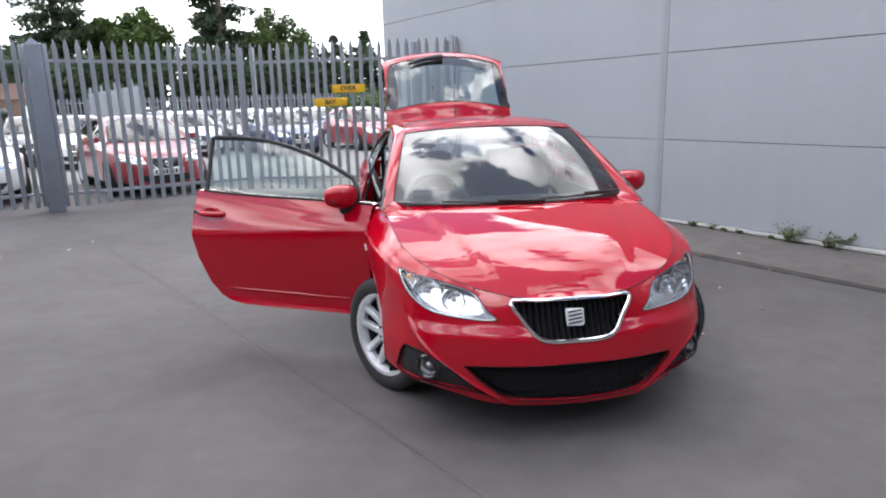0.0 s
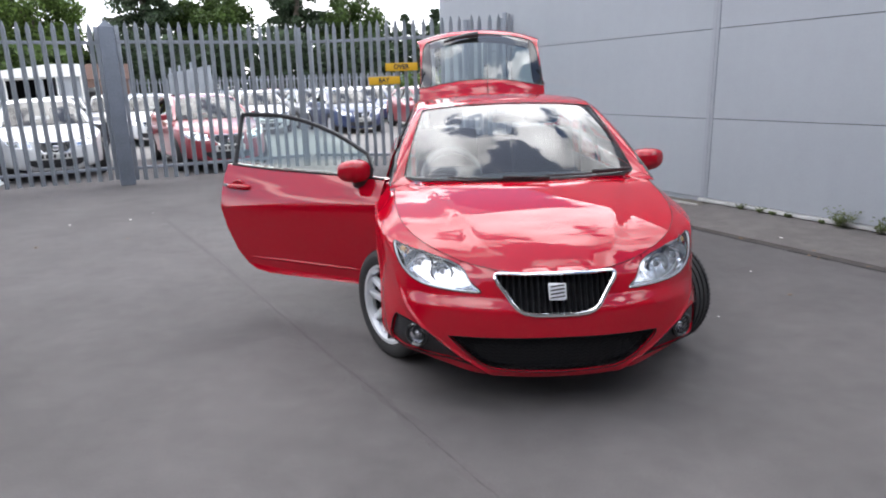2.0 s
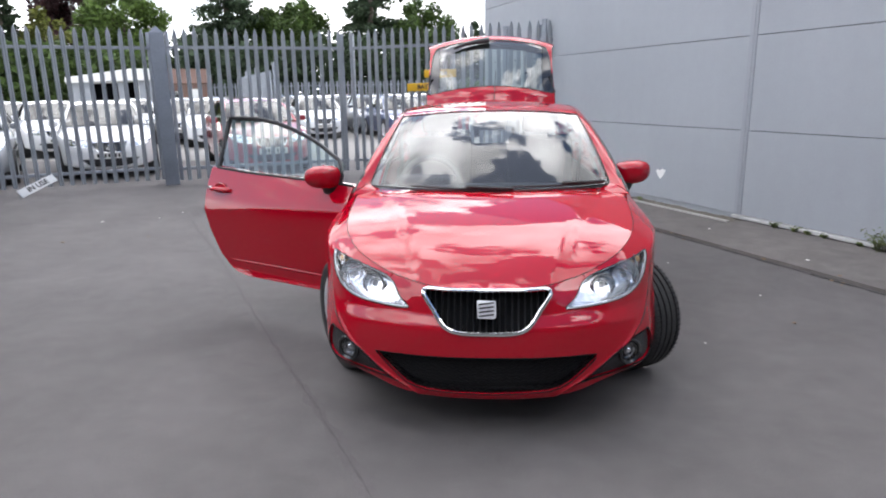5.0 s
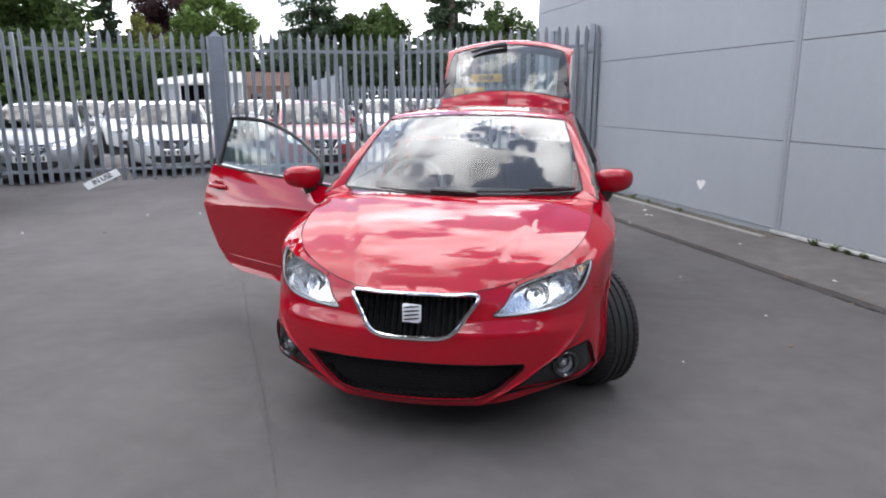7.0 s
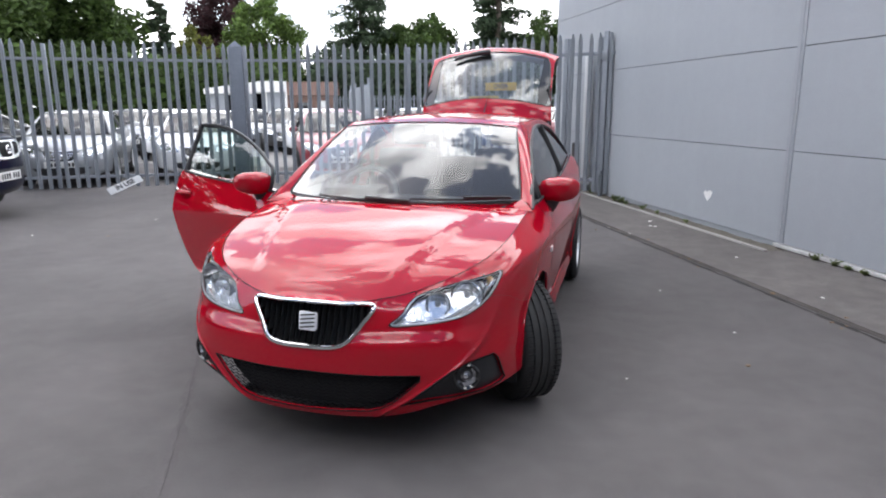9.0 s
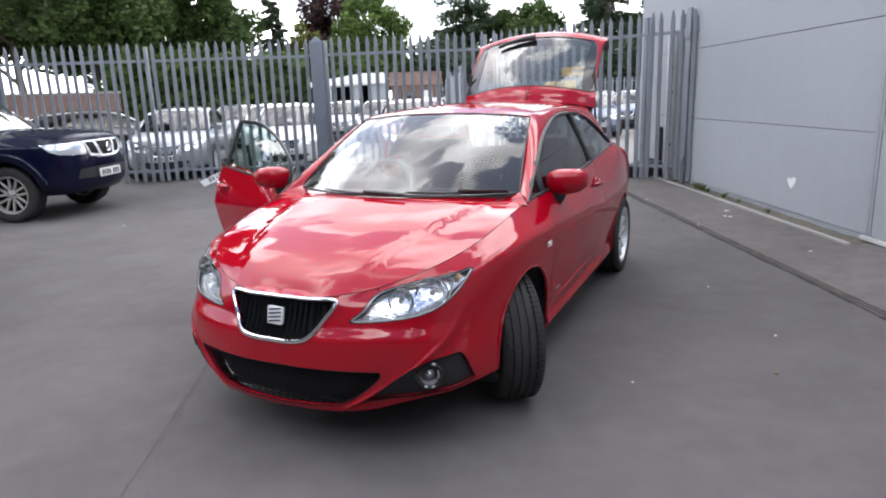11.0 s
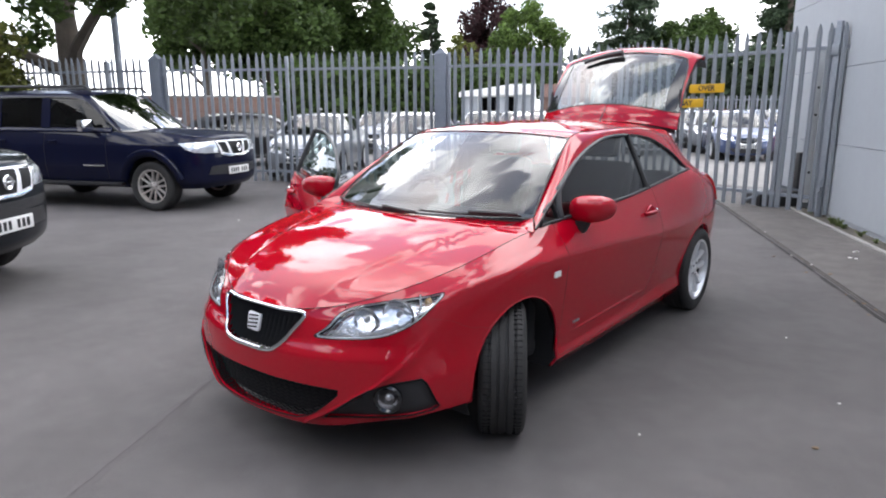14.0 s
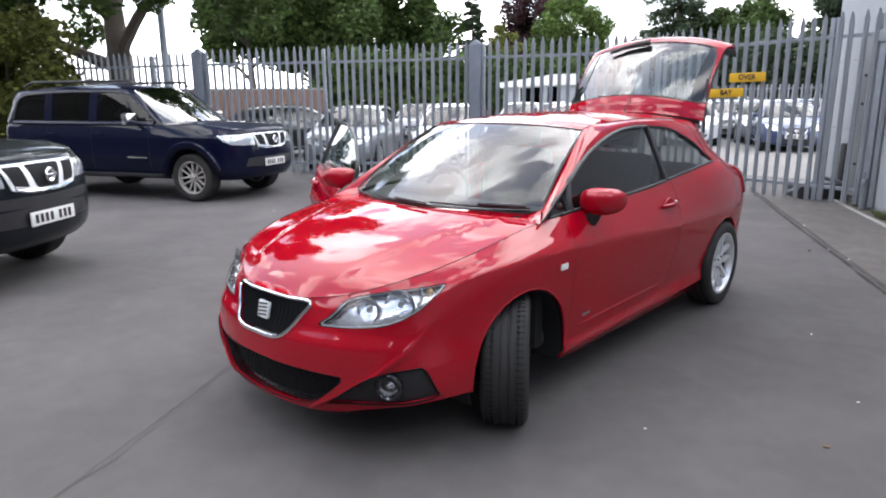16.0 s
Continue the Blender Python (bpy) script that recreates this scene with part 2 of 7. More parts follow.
def add_box(bm, lo, hi, bevel=0.0, m=None):
    r = bmesh.ops.create_cube(bm, size=1.0)
    c = [(a + b) / 2 for a, b in zip(lo, hi)]
    s = [abs(b - a) for a, b in zip(lo, hi)]
    bmesh.ops.scale(bm, vec=s, verts=r["verts"])
    bmesh.ops.translate(bm, vec=c, verts=r["verts"])
    if bevel:
        es = list({e for v in r["verts"] for e in v.link_edges})
        o = bmesh.ops.bevel(bm, geom=es, offset=bevel, segments=2, affect="EDGES", profile=0.6)
        vs = list({v for f in o["faces"] for v in f.verts} | {v for v in r["verts"] if v.is_valid})
    else:
        vs = r["verts"]
    if m is not None:
        bmesh.ops.transform(bm, matrix=m, verts=vs)
    return bm


def box(lo, hi, bevel=0.0, m=None):
    return add_box(bmesh.new(), lo, hi, bevel, m)


def add_tube(bm, pts, radius, segs=8, closed=False, flat=1.0):
    """A tube along points; radius may be one number or one a point; flat squeezes its second axis."""
    pts = [Vector(p) for p in pts]
    n = len(pts)
    rad = radius if isinstance(radius, (list, tuple)) else [radius] * n
    rings, up = [], None
    for i, p in enumerate(pts):
        a = pts[(i - 1) % n] if closed or i else p
        b = pts[(i + 1) % n] if closed or i < n - 1 else p
        d = (b - a).normalized()
        if up is None:
            up = d.orthogonal().normalized()
        up = (up - d * up.dot(d))
        up = up.normalized() if up.length > 1e-6 else d.orthogonal().normalized()
        side = d.cross(up)
        rings.append([bm.verts.new(p + (up * math.cos(k) + side * math.sin(k) * flat) * rad[i]) for k in (2 * math.pi * j / segs for j in range(segs))])
    for i in range(n if closed else n - 1):
        r, q = rings[i], rings[(i + 1) % n]
        for j in range(segs):
            bm.faces.new((r[j], r[(j + 1) % segs], q[(j + 1) % segs], q[j]))
    if not closed:
        bm.faces.new(rings[0][::-1])
        bm.faces.new(rings[-1])
    return bm


def tube(pts, radius, segs=8, closed=False, flat=1.0):
    return add_tube(bmesh.new(), pts, radius, segs, closed, flat)


def lathe(profile, segs=48, m=None):
    """Turns a profile of (radius, axial) round the x axis."""
    bm = bmesh.new()
    rings = []
    for r, a in profile:
        if r < 1e-5:
            rings.append([bm.verts.new((a, 0, 0))])
        else:
            rings.append([bm.verts.new((a, r * math.cos(k), r * math.sin(k))) for k in (2 * math.pi * j / segs for j in range(segs))])
    for p, q in zip(rings, rings[1:]):
        for j in range(segs):
            a, b = (p[j % len(p)], p[(j + 1) % len(p)]), (q[(j + 1) % len(q)], q[j % len(q)])
            f = []
            for v in (*a, *b):
                if v not in f:
                    f.append(v)
            if len(f) > 2:
                bm.faces.new(f)
    bmesh.ops.recalc_face_normals(bm, faces=bm.faces)
    if m is not None:
        bmesh.ops.transform(bm, matrix=m, verts=bm.verts)
    return bm


def prism(outline, depth, m=None, bevel=0.0):
    """A polygon in x, z, from y = 0 back to y = depth."""
    bm = bmesh.new()
    f = bm.faces.new([bm.verts.new((x, 0, z)) for x, z in outline])
    r = bmesh.ops.extrude_face_region(bm, geom=[f])
    bmesh.ops.translate(bm, vec=(0, depth, 0), verts=[v for v in r["geom"] if isinstance(v, bmesh.types.BMVert)])
    bmesh.ops.recalc_face_normals(bm, faces=bm.faces)
    if bevel:
        bmesh.ops.bevel(bm, geom=list(bm.edges), offset=bevel, segments=2, affect="EDGES", profile=0.6)
    if m is not None:
        bmesh.ops.transform(bm, matrix=m, verts=bm.verts)
    return bm


def text_mesh(words, size, depth=0.001):
    """Lettering of the built-in font as a mesh, centred, in the x-y plane."""
    cu = bpy.data.curves.new("lettering", "FONT")
    cu.offset = size * 0.03
    cu.body, cu.size, cu.extrude, cu.align_x, cu.align_y = words, size, depth, "CENTER", "CENTER"
    ob = bpy.data.objects.new("lettering", cu)
    scene.collection.objects.link(ob)
    me = bpy.data.meshes.new_from_object(ob.evaluated_get(bpy.context.evaluated_depsgraph_get()))
    bpy.data.objects.remove(ob)
    return me


def pchip(xk, yk):
    """Monotone cubic through knots."""
    xk, yk = np.array(xk, float), np.array(yk, float)
    h, n = np.diff(xk), len(xk)
    d = np.diff(yk) / h
    mm = np.zeros(n)
    mm[0], mm[-1] = d[0], d[-1]
    for i in range(1, n - 1):
        if d[i - 1] * d[i] > 0:
            w1, w2 = 2 * h[i] + h[i - 1], h[i] + 2 * h[i - 1]
            mm[i] = (w1 + w2) / (w1 / d[i - 1] + w2 / d[i])

    def f(x):
        x = np.clip(np.asarray(x, float), xk[0], xk[-1])
        i = np.clip(np.searchsorted(xk, x, "right") - 1, 0, n - 2)
        s = (x - xk[i]) / h[i]
        return ((2 * s**3 - 3 * s**2 + 1) * yk[i] + (s**3 - 2 * s**2 + s) * h[i] * mm[i] + (3 * s**2 - 2 * s**3) * yk[i + 1] + (s**3 - s**2) * h[i] * mm[i + 1])
    return f


def smooth_curve(pts, mirror=False):
    """A curve through points by index, with even tangents. mirror: the first and last point lie on x = 0."""
    p = np.array(pts, float)
    mm = np.zeros_like(p)
    mm[1:-1] = (p[2:] - p[:-2]) / 2
    mm[0], mm[-1] = p[1] - p[0], p[-1] - p[-2]
    if mirror:
        flip = np.ones(p.shape[1])
        flip[0] = -1
        mm[0], mm[-1] = (p[1] - p[1] * flip) / 2, (p[-2] * flip - p[-2]) / 2
    n = len(p)

    def f(u):
        u = np.clip(np.asarray(u, float), 0, n - 1)
        i = np.clip(u.astype(int), 0, n - 2)
        s = (u - i)[..., None]
        return (2 * s**3 - 3 * s**2 + 1) * p[i] + (s**3 - 2 * s**2 + s) * mm[i] + (3 * s**2 - 2 * s**3) * p[i + 1] + (s**3 - s**2) * mm[i + 1]
    return f


def step01(x, a, b):
    k = np.clip((x - a) / (b - a), 0, 1)
    return k * k * (3 - 2 * k)


def resample(pts, n):
    p = np.array(pts, float)
    d = np.r_[0, np.cumsum(np.linalg.norm(np.diff(p, axis=0), axis=1))]
    return np.stack([np.interp(np.linspace(0, d[-1], n), d, p[:, k]) for k in range(p.shape[1])], 1)


def rounded(pts, n=40, closed=True):
    """A smooth loop or line through points."""
    p = np.array(pts, float)
    if closed:
        q = np.vstack([p[-2:], p, p[:3]])
        f = smooth_curve(q)
        return f(np.linspace(2, 2 + len(p), n, endpoint=False))
    return smooth_curve(p)(np.linspace(0, len(p) - 1, n))


def sheet(surface, outline, holes=(), grid=(0.25, 0.15), out=0.0, rim=0.012):
    """A panel: a 2-D outline with holes, cut into small cells and laid on surface(u, v) -> xyz; with a folded rim. Gives mesh data."""
    bm = bmesh.new()
    edges = []
    for loop in (outline, *holes):
        loop = [q for k, q in enumerate(loop) if abs(q[0] - loop[k - 1][0]) + abs(q[1] - loop[k - 1][1]) > 2e-4]
        vs = [bm.verts.new((float(a), float(b), 0)) for a, b in loop]
        edges += [bm.edges.new((vs[i], vs[(i + 1) % len(vs)])) for i in range(len(vs))]
    bmesh.ops.triangle_fill(bm, use_beauty=True, use_dissolve=False, edges=edges)
    for ax in (0, 1):
        co = [v.co[ax] for v in bm.verts]
        k = math.ceil(min(co) / grid[ax])
        while k * grid[ax] < max(co):
            no = (1, 0, 0) if ax == 0 else (0, 1, 0)
            bmesh.ops.bisect_plane(bm, geom=bm.verts[:] + bm.edges[:] + bm.faces[:], dist=1e-6, plane_co=tuple(k * grid[ax] * c for c in no), plane_no=no)
            k += 1
    bmesh.ops.dissolve_degenerate(bm, dist=1e-6, edges=bm.edges[:])
    bm.verts.index_update()
    uv = np.array([v.co[:2] for v in bm.verts])
    p, nrm = lay(surface, uv[:, 0], uv[:, 1])
    p = p + nrm * out
    for v, c in zip(bm.verts, p):
        v.co = c
    bm.normal_update()
    turn = sum(f.normal.dot(Vector(nrm[f.verts[0].index])) * f.calc_area() for f in bm.faces) < 0
    if turn:
        bmesh.ops.reverse_faces(bm, faces=bm.faces[:])
    old = list(bm.verts)
    spot = {v: (Vector(p[k]), Vector(nrm[k])) for k, v in enumerate(old)}
    facing = {v: tuple(nrm[k]) for k, v in enumerate(old)}
    if rim:
        fold, border = {}, [e for e in bm.edges if e.is_boundary]
        for e in border:
            for v in e.verts:
                if v not in fold:
                    c, n = spot[v]
                    fold[v] = (bm.verts.new(c), bm.verts.new(c - n * rim))
        for e in border:
            lp = e.link_loops[0]
            a, b = lp.vert, lp.link_loop_next.vert
            fa, fb = fold[a], fold[b]
            nf = bm.faces.new((fb[0], fa[0], fa[1], fb[1]))
            nf.normal_update()
            for v in nf.verts:
                facing[v] = tuple(nf.normal)
    bm.verts.index_update()
    normals = [facing[v] for v in bm.verts]
    me = bpy.data.meshes.new("panel")
    bm.to_mesh(me)
    bm.free()
    me.shade_smooth()
    me.normals_split_custom_set_from_vertices(normals)
    return me


def lay(surface, u, v, e=0.004):
    p = surface(u, v)
    a = surface(u + e, v) - surface(u - e, v)
    b = surface(u, v + e) - surface(u, v - e)
    n = np.cross(a, b)
    ln = np.linalg.norm(n, axis=1, keepdims=True)
    n = n / np.maximum(ln, 1e-9)
    return p, n


def sheet_part(name, surface, outline, mat, parent, label="", holes=(), grid=(0.25, 0.15), out=0.0, rim=0.012, face=None):
    """face: a point inside; the panel's normals are turned away from it."""
    srf = surface
    if face is not None:
        o = np.array(outline, float)
        c = o.mean(0)
        p, n = lay(surface, np.array([c[0]]), np.array([c[1]]))
        if float(np.dot(p[0] - np.array(face), n[0])) < 0:
            srf = lambda u, v: surface(-u, v)
            outline = [(-a, b) for a, b in outline]
            holes = [[(-a, b) for a, b in h] for h in holes]
    return finish(name, sheet(srf, outline, holes, grid, out, rim), mat, parent, label)

# ---------------------------------------------------------------- ground, wall, apron
WALL0, WALLD = Vector((2.712, 2.742, 0)), Vector((-0.4459, 0.8951, 0)).normalized()
WALLN = Vector((-WALLD.y, WALLD.x, 0)) * 1.0  # towards the yard
if WALLN.x > 0:
    WALLN = -WALLN
WALL_M = Matrix((( WALLD.x, WALLN.x, 0, WALL0.x), (WALLD.y, WALLN.y, 0, WALL0.y), (0, 0, 1, 0), (0, 0, 0, 1)))


def on_wall(along, out=0.0, z=0.0):
    return WALL_M @ Vector((along, out, z))


def ground_sheet():
    bm = bmesh.new()
    xs = [-2500, -400, -60] + [-40 + i * 4 for i in range(21)] + [60, 400, 2500]
    ys = [-2500, -400, -60] + [-32 + i * 4 for i in range(22)] + [80, 400, 2500]
    rows = [[bm.verts.new((x, y, 0)) for x in xs] for y in ys]
    for a, b in zip(rows, rows[1:]):
        for i in range(len(xs) - 1):
            bm.faces.new((a[i], a[i + 1], b[i + 1], b[i]))
    return solo("ground", bm, M_ASPHALT, "worn dark grey asphalt yard surface", "ground", kind="structure", smooth=False)


ground_sheet()
# the car lot behind the fence has a paler surface
bm = bmesh.new()
bm.faces.new([bm.verts.new(c) for c in ((-60, 12, 0.004), (22, 8.6, 0.004), (22, 90, 0.004), (-60, 90, 0.004))])
solo("lot_surface", bm, M_LOT, "pale worn concrete surface of the car lot", "ground", kind="structure", smooth=False)

# unseen plain walls added behind the yard to darken low light and reflections
M_PLAIN = mapped("dark_blocker_render", (0.085, 0.085, 0.085), [(0.4, 0.85, 1.15, ONE), (3, 0.92, 1.08, ONE)], 0.9, 0.2, 30)
solo("unseen_wall_south", box((-34, -12.4, -0.1), (9, -12.0, 8.0), 0.02), M_PLAIN, "unseen dark wall added behind the yard to cut low light and reflections", "wall", kind="structure")
solo("unseen_wall_east", box((8.6, -12.0, -0.1), (9.0, -6.0, 6.0), 0.02), M_PLAIN, "unseen dark wall added at the yard side to cut low light", "wall", kind="structure")

# wall: insulated panels on a core, with recessed joints
wall = thing("wall_warehouse", WALL_M, "grey coated steel panel warehouse wall with flush joints", "wall", kind="structure")
A0, A1, TOP = -9.0, 6.40, 4.35
part("wall_core", box((A0, -0.30, -0.1), (A1 - 0.02, -0.03, TOP)), M_DARK, wall, smooth=False)
part("end_wall", box((A1 - 0.02, -9.0, -0.1), (A1 + 0.0, -0.002, TOP)), M_CLAD, wall, smooth=False)
JOINTS = (-12.0, -6.06, 0.0, 6.5)
LEVELS = (0.07, 0.98, 1.95, 2.93, 3.91, TOP)
for a, b in zip(JOINTS, JOINTS[1:]):
    a, b = max(a, A0) + 0.05, min(b - 0.05, A1)
    for lo, hi in zip(LEVELS, LEVELS[1:]):
        part("panel", box((a, -0.06, lo + 0.0035), (b, 0.0, hi - 0.0035), 0.003), M_CLAD, wall, smooth=False)
M_CLADTRIM = material("grey_joint_cover", (0.275, 0.293, 0.318), 0.45, vary=0.05, scale=3)
for a in (-6.06, 0.0):
    part("joint_cover", box((a - 0.048, -0.05, 0.07), (a + 0.048, 0.006, TOP), 0.004), M_CLADTRIM, wall, smooth=False)
    part("joint_groove", box((a - 0.012, -0.05, 0.07), (a + 0.012, 0.010, TOP), 0.003), M_CLADTRIM, wall, smooth=False)
M_FLASH = material("chipped_white_flashing", (0.46, 0.46, 0.45), 0.6, vary=0.35, scale=9)
part("drip_flashing", box((A0, -0.05, 0.03), (0.06, 0.03, 0.066), 0.006), M_FLASH, wall, "white base flashing, chipped and dirty")

part("plinth", box((0.062, -0.05, -0.05), (A1, -0.012, 0.070), 0.003), M_CLADTRIM, wall, "grey flashing at the wall foot")
part("coping", box((A0, -0.32, TOP + 0.001), (A1, 0.015, TOP + 0.05), 0.008), M_CLADTRIM, wall, "grey metal coping")
part("roof_sheet", box((A0, -9.0, TOP - 0.12), (A1 - 0.025, -0.325, TOP - 0.02)), M_CLADTRIM, wall, smooth=False)

# the concrete apron along the wall, a low step above the yard; past the first joint a dirt bed lies between it and the wall
BED_A, BED_W, APRON_W = -0.10, 0.20, 1.115
ap = bmesh.new()
loop = [(A0, -0.02), (BED_A, -0.02), (BED_A, BED_W + 0.05), (A1 - 0.3, BED_W + 0.05), (A1 - 0.3, APRON_W), (A0, APRON_W)]
f = ap.faces.new([ap.verts.new((x, y, 0.022)) for x, y in loop])
g = bmesh.ops.extrude_face_region(ap, geom=[f])
bmesh.ops.translate(ap, vec=(0, 0, -0.08), verts=[v for v in g["geom"] if isinstance(v, bmesh.types.BMVert)])
bmesh.ops.recalc_face_normals(ap, faces=ap.faces)
bmesh.ops.bevel(ap, geom=[e for e in ap.edges if all(v.co.z > 0 for v in e.verts)], offset=0.012, segments=2, affect="EDGES")
solo("apron_kerb", ap, M_APRON, "low worn concrete apron along the wall foot", "kerb", kind="structure").matrix_world = WALL_M

edging = thing("kerb_edging", WALL_M, "pale worn concrete edging beside a dirt bed at the wall foot", "kerb", kind="structure")
edge_rng = random.Random(21)
a = BED_A
while a < A1 - 0.4:
    ln = min(edge_rng.uniform(0.86, 0.94), A1 - 0.3 - a)
    part("edging_stone", box((a + 0.004, BED_W, -0.05), (a + ln - 0.004, BED_W + 0.048, 0.034 + edge_rng.uniform(-0.004, 0.004)), 0.008), M_CONCRETE, edging)
    a += ln
M_SOIL = material("dark_weedy_soil", (0.095, 0.085, 0.068), 0.95, vary=0.45, scale=14, bump=0.8, bump_scale=40)
bm = bmesh.new()
soil_rng = random.Random(22)
rows = [[bm.verts.new((BED_A + (A1 - 0.3 - BED_A) * i / 90, -0.025 + (BED_W + 0.03) * j / 5, 0.010 + soil_rng.uniform(-0.006, 0.014))) for j in range(6)] for i in range(91)]
for r, q in zip(rows, rows[1:]):
    for j in range(5):
        bm.faces.new((r[j], q[j], q[j + 1], r[j + 1]))
bmesh.ops.recalc_face_normals(bm, faces=bm.faces)
solo("dirt_bed", bm, M_SOIL, "narrow strip of dark weedy soil at the wall foot", "ground", kind="structure").matrix_world = WALL_M

M_SLOT = material("dirt_filled_slot", (0.022, 0.020, 0.018), 0.95, vary=0.4, scale=30)
dr = thing("drain_channel", WALL_M @ pose(0, 1.115, 0), "narrow dark slotted drain channel in the asphalt", "drain")
part("channel", box((A0, 0.015, -0.03), (A1 - 0.6, 0.06, 0.0012)), M_ASPHALT, dr)
slot_rng = random.Random(8)
a = A0
while a < A1 - 0.7:
    ln = slot_rng.uniform(0.06, 0.32)
    w, o = slot_rng.uniform(0.003, 0.017), slot_rng.uniform(-0.006, 0.006)
    part("slot", box((a, 0.034 + o - w, -0.02), (min(a + ln, A1 - 0.6), 0.034 + o + w, 0.0045)), M_SLOT, dr, smooth=False)
    a += ln - 0.004 + (slot_rng.uniform(0, 0.03) if slot_rng.random() < 0.3 else 0)

# ---------------------------------------------------------------- car bodies
class Loft:
    """The lower shell of a car: a plan contour from nose to tail, and six rows (bottom, sill, lower crease, crease, shoulder, top)
    set in from it by tables over the contour's index."""

    def __init__(self, contour, z_rows, in_rows, sharp=(3.5, 6.0), rear=14.0):
        self.k = smooth_curve(contour, True)
        self.n = len(contour) - 1
        self.z = [pchip(*r) for r in z_rows]
        self.o = [pchip(*r) for r in in_rows]
        self.sharp, self.rear, self.extra = sharp, rear, None
        uu, tt = np.meshgrid(np.arange(0, self.n + 0.001, 0.05), np.arange(0, 5.001, 0.025), indexing="ij")
        self.uu, self.tt = uu.ravel(), tt.ravel()
        self.grid = self(self.uu, self.tt)

    def __call__(self, u, t):
        u, t = np.atleast_1d(np.asarray(u, float)), np.atleast_1d(np.asarray(t, float))
        a = np.abs(u)
        c, e = self.k(a), 0.01
        d = self.k(np.minimum(a + e, self.n)) - self.k(np.maximum(a - e, 0))
        d /= np.maximum(np.linalg.norm(d, axis=1, keepdims=True), 1e-9)
        d[a < 1e-6] = (1, 0)
        z5, o5 = [f(a) for f in self.z], [f(a) for f in self.o]
        rows = []
        for r in (z5, o5):
            b, s, l, k, top = r
            rear = step01(a, 10.5, 12.0)                     # the haunch stays upright almost to its top
            sh = k + ((0.62 + 0.22 * rear) if r is z5 else (0.50 - 0.38 * rear)) * (top - k)
            rows.append(np.stack([b, s, l, k, sh, top]))
        t = np.clip(t, 0, 5)
        i = np.clip(t.astype(int), 0, 4)
        f = t - i
        idx = np.arange(len(a))
        out = []
        w = 1 - 0.85 * step01(a, *self.sharp) + 0.85 * step01(a, self.rear, self.rear + 1.5)
        for r in rows:
            tan = np.zeros_like(r)
            tan[1:-1] = (r[2:] - r[:-2]) / 2
            tan[0], tan[-1] = r[1] - r[0], r[-1] - r[-2]
            p, q, m, n = r[i, idx], r[i + 1, idx], tan[i, idx], tan[i + 1, idx]
            soft = (2 * f**3 - 3 * f**2 + 1) * p + (f**3 - 2 * f**2 + f) * m + (3 * f**2 - 2 * f**3) * q + (f**3 - f**2) * n
            hard = p + (q - p) * f
            s = np.clip((t - 3) / 2, 0, 1)
            roll = (1 - s)**2 * r[3] + 2 * s * (1 - s) * r[4] + s * s * r[5]
            out.append(w * soft + (1 - w) * np.where(t > 3, roll, hard))
        z, o = out
        x, y = c[:, 0] - d[:, 1] * o, c[:, 1] + d[:, 0] * o
        p = np.stack([x, y, z], 1)
        if self.extra is not None:
            p = self.extra(p, a, t)
        p[:, 0] *= np.where(u < 0, -1, 1)
        return p

    def find(self, a, z, front, side=1):
        """The (u, t) of a place seen from the front (x, z) or from the side (y, z)."""
        g = self.grid
        if front:
            d = (g[:, 0] - abs(a))**2 + (g[:, 2] - z)**2 + (g[:, 1] > 0) * 10
            side = side * (-1 if a < 0 else 1)
        else:
            d = (g[:, 1] - a)**2 + (g[:, 2] - z)**2 + (g[:, 0] < 0.4) * 10
        j = int(np.argmin(d))
        u, t, ax = float(self.uu[j]), float(self.tt[j]), [0 if front else 1, 2]
        goal = np.array((abs(a) if front else a, z))
        for _ in range(3):
            p = self(np.array([u, u + 0.01, u]), np.array([t, t, t - 0.01 if t > 0.5 else t + 0.01]))[:, ax]
            jac = np.stack([(p[1] - p[0]) / 0.01, (p[2] - p[0]) / (-0.01 if t > 0.5 else 0.01)], 1)
            if abs(np.linalg.det(jac)) < 1e-6:
                break
            s = np.clip(np.linalg.solve(jac, goal - p[0]), -0.05, 0.05)
            u, t = min(max(u + s[0], 0.0), self.n), min(max(t + s[1], 0.0), 5.0)
        return u * side, t

    def outline(self, pts, front, side=1):
        return [self.find(a, z, front, side) for a, z in pts]

    def top_at(self, y):
        """x and z of the top edge at y."""
        u = np.arange(0, self.n, 0.02)
        p = self(u, np.full_like(u, 5.0))
        return np.interp(y, p[:, 1], p[:, 0]), np.interp(y, p[:, 1], p[:, 2])


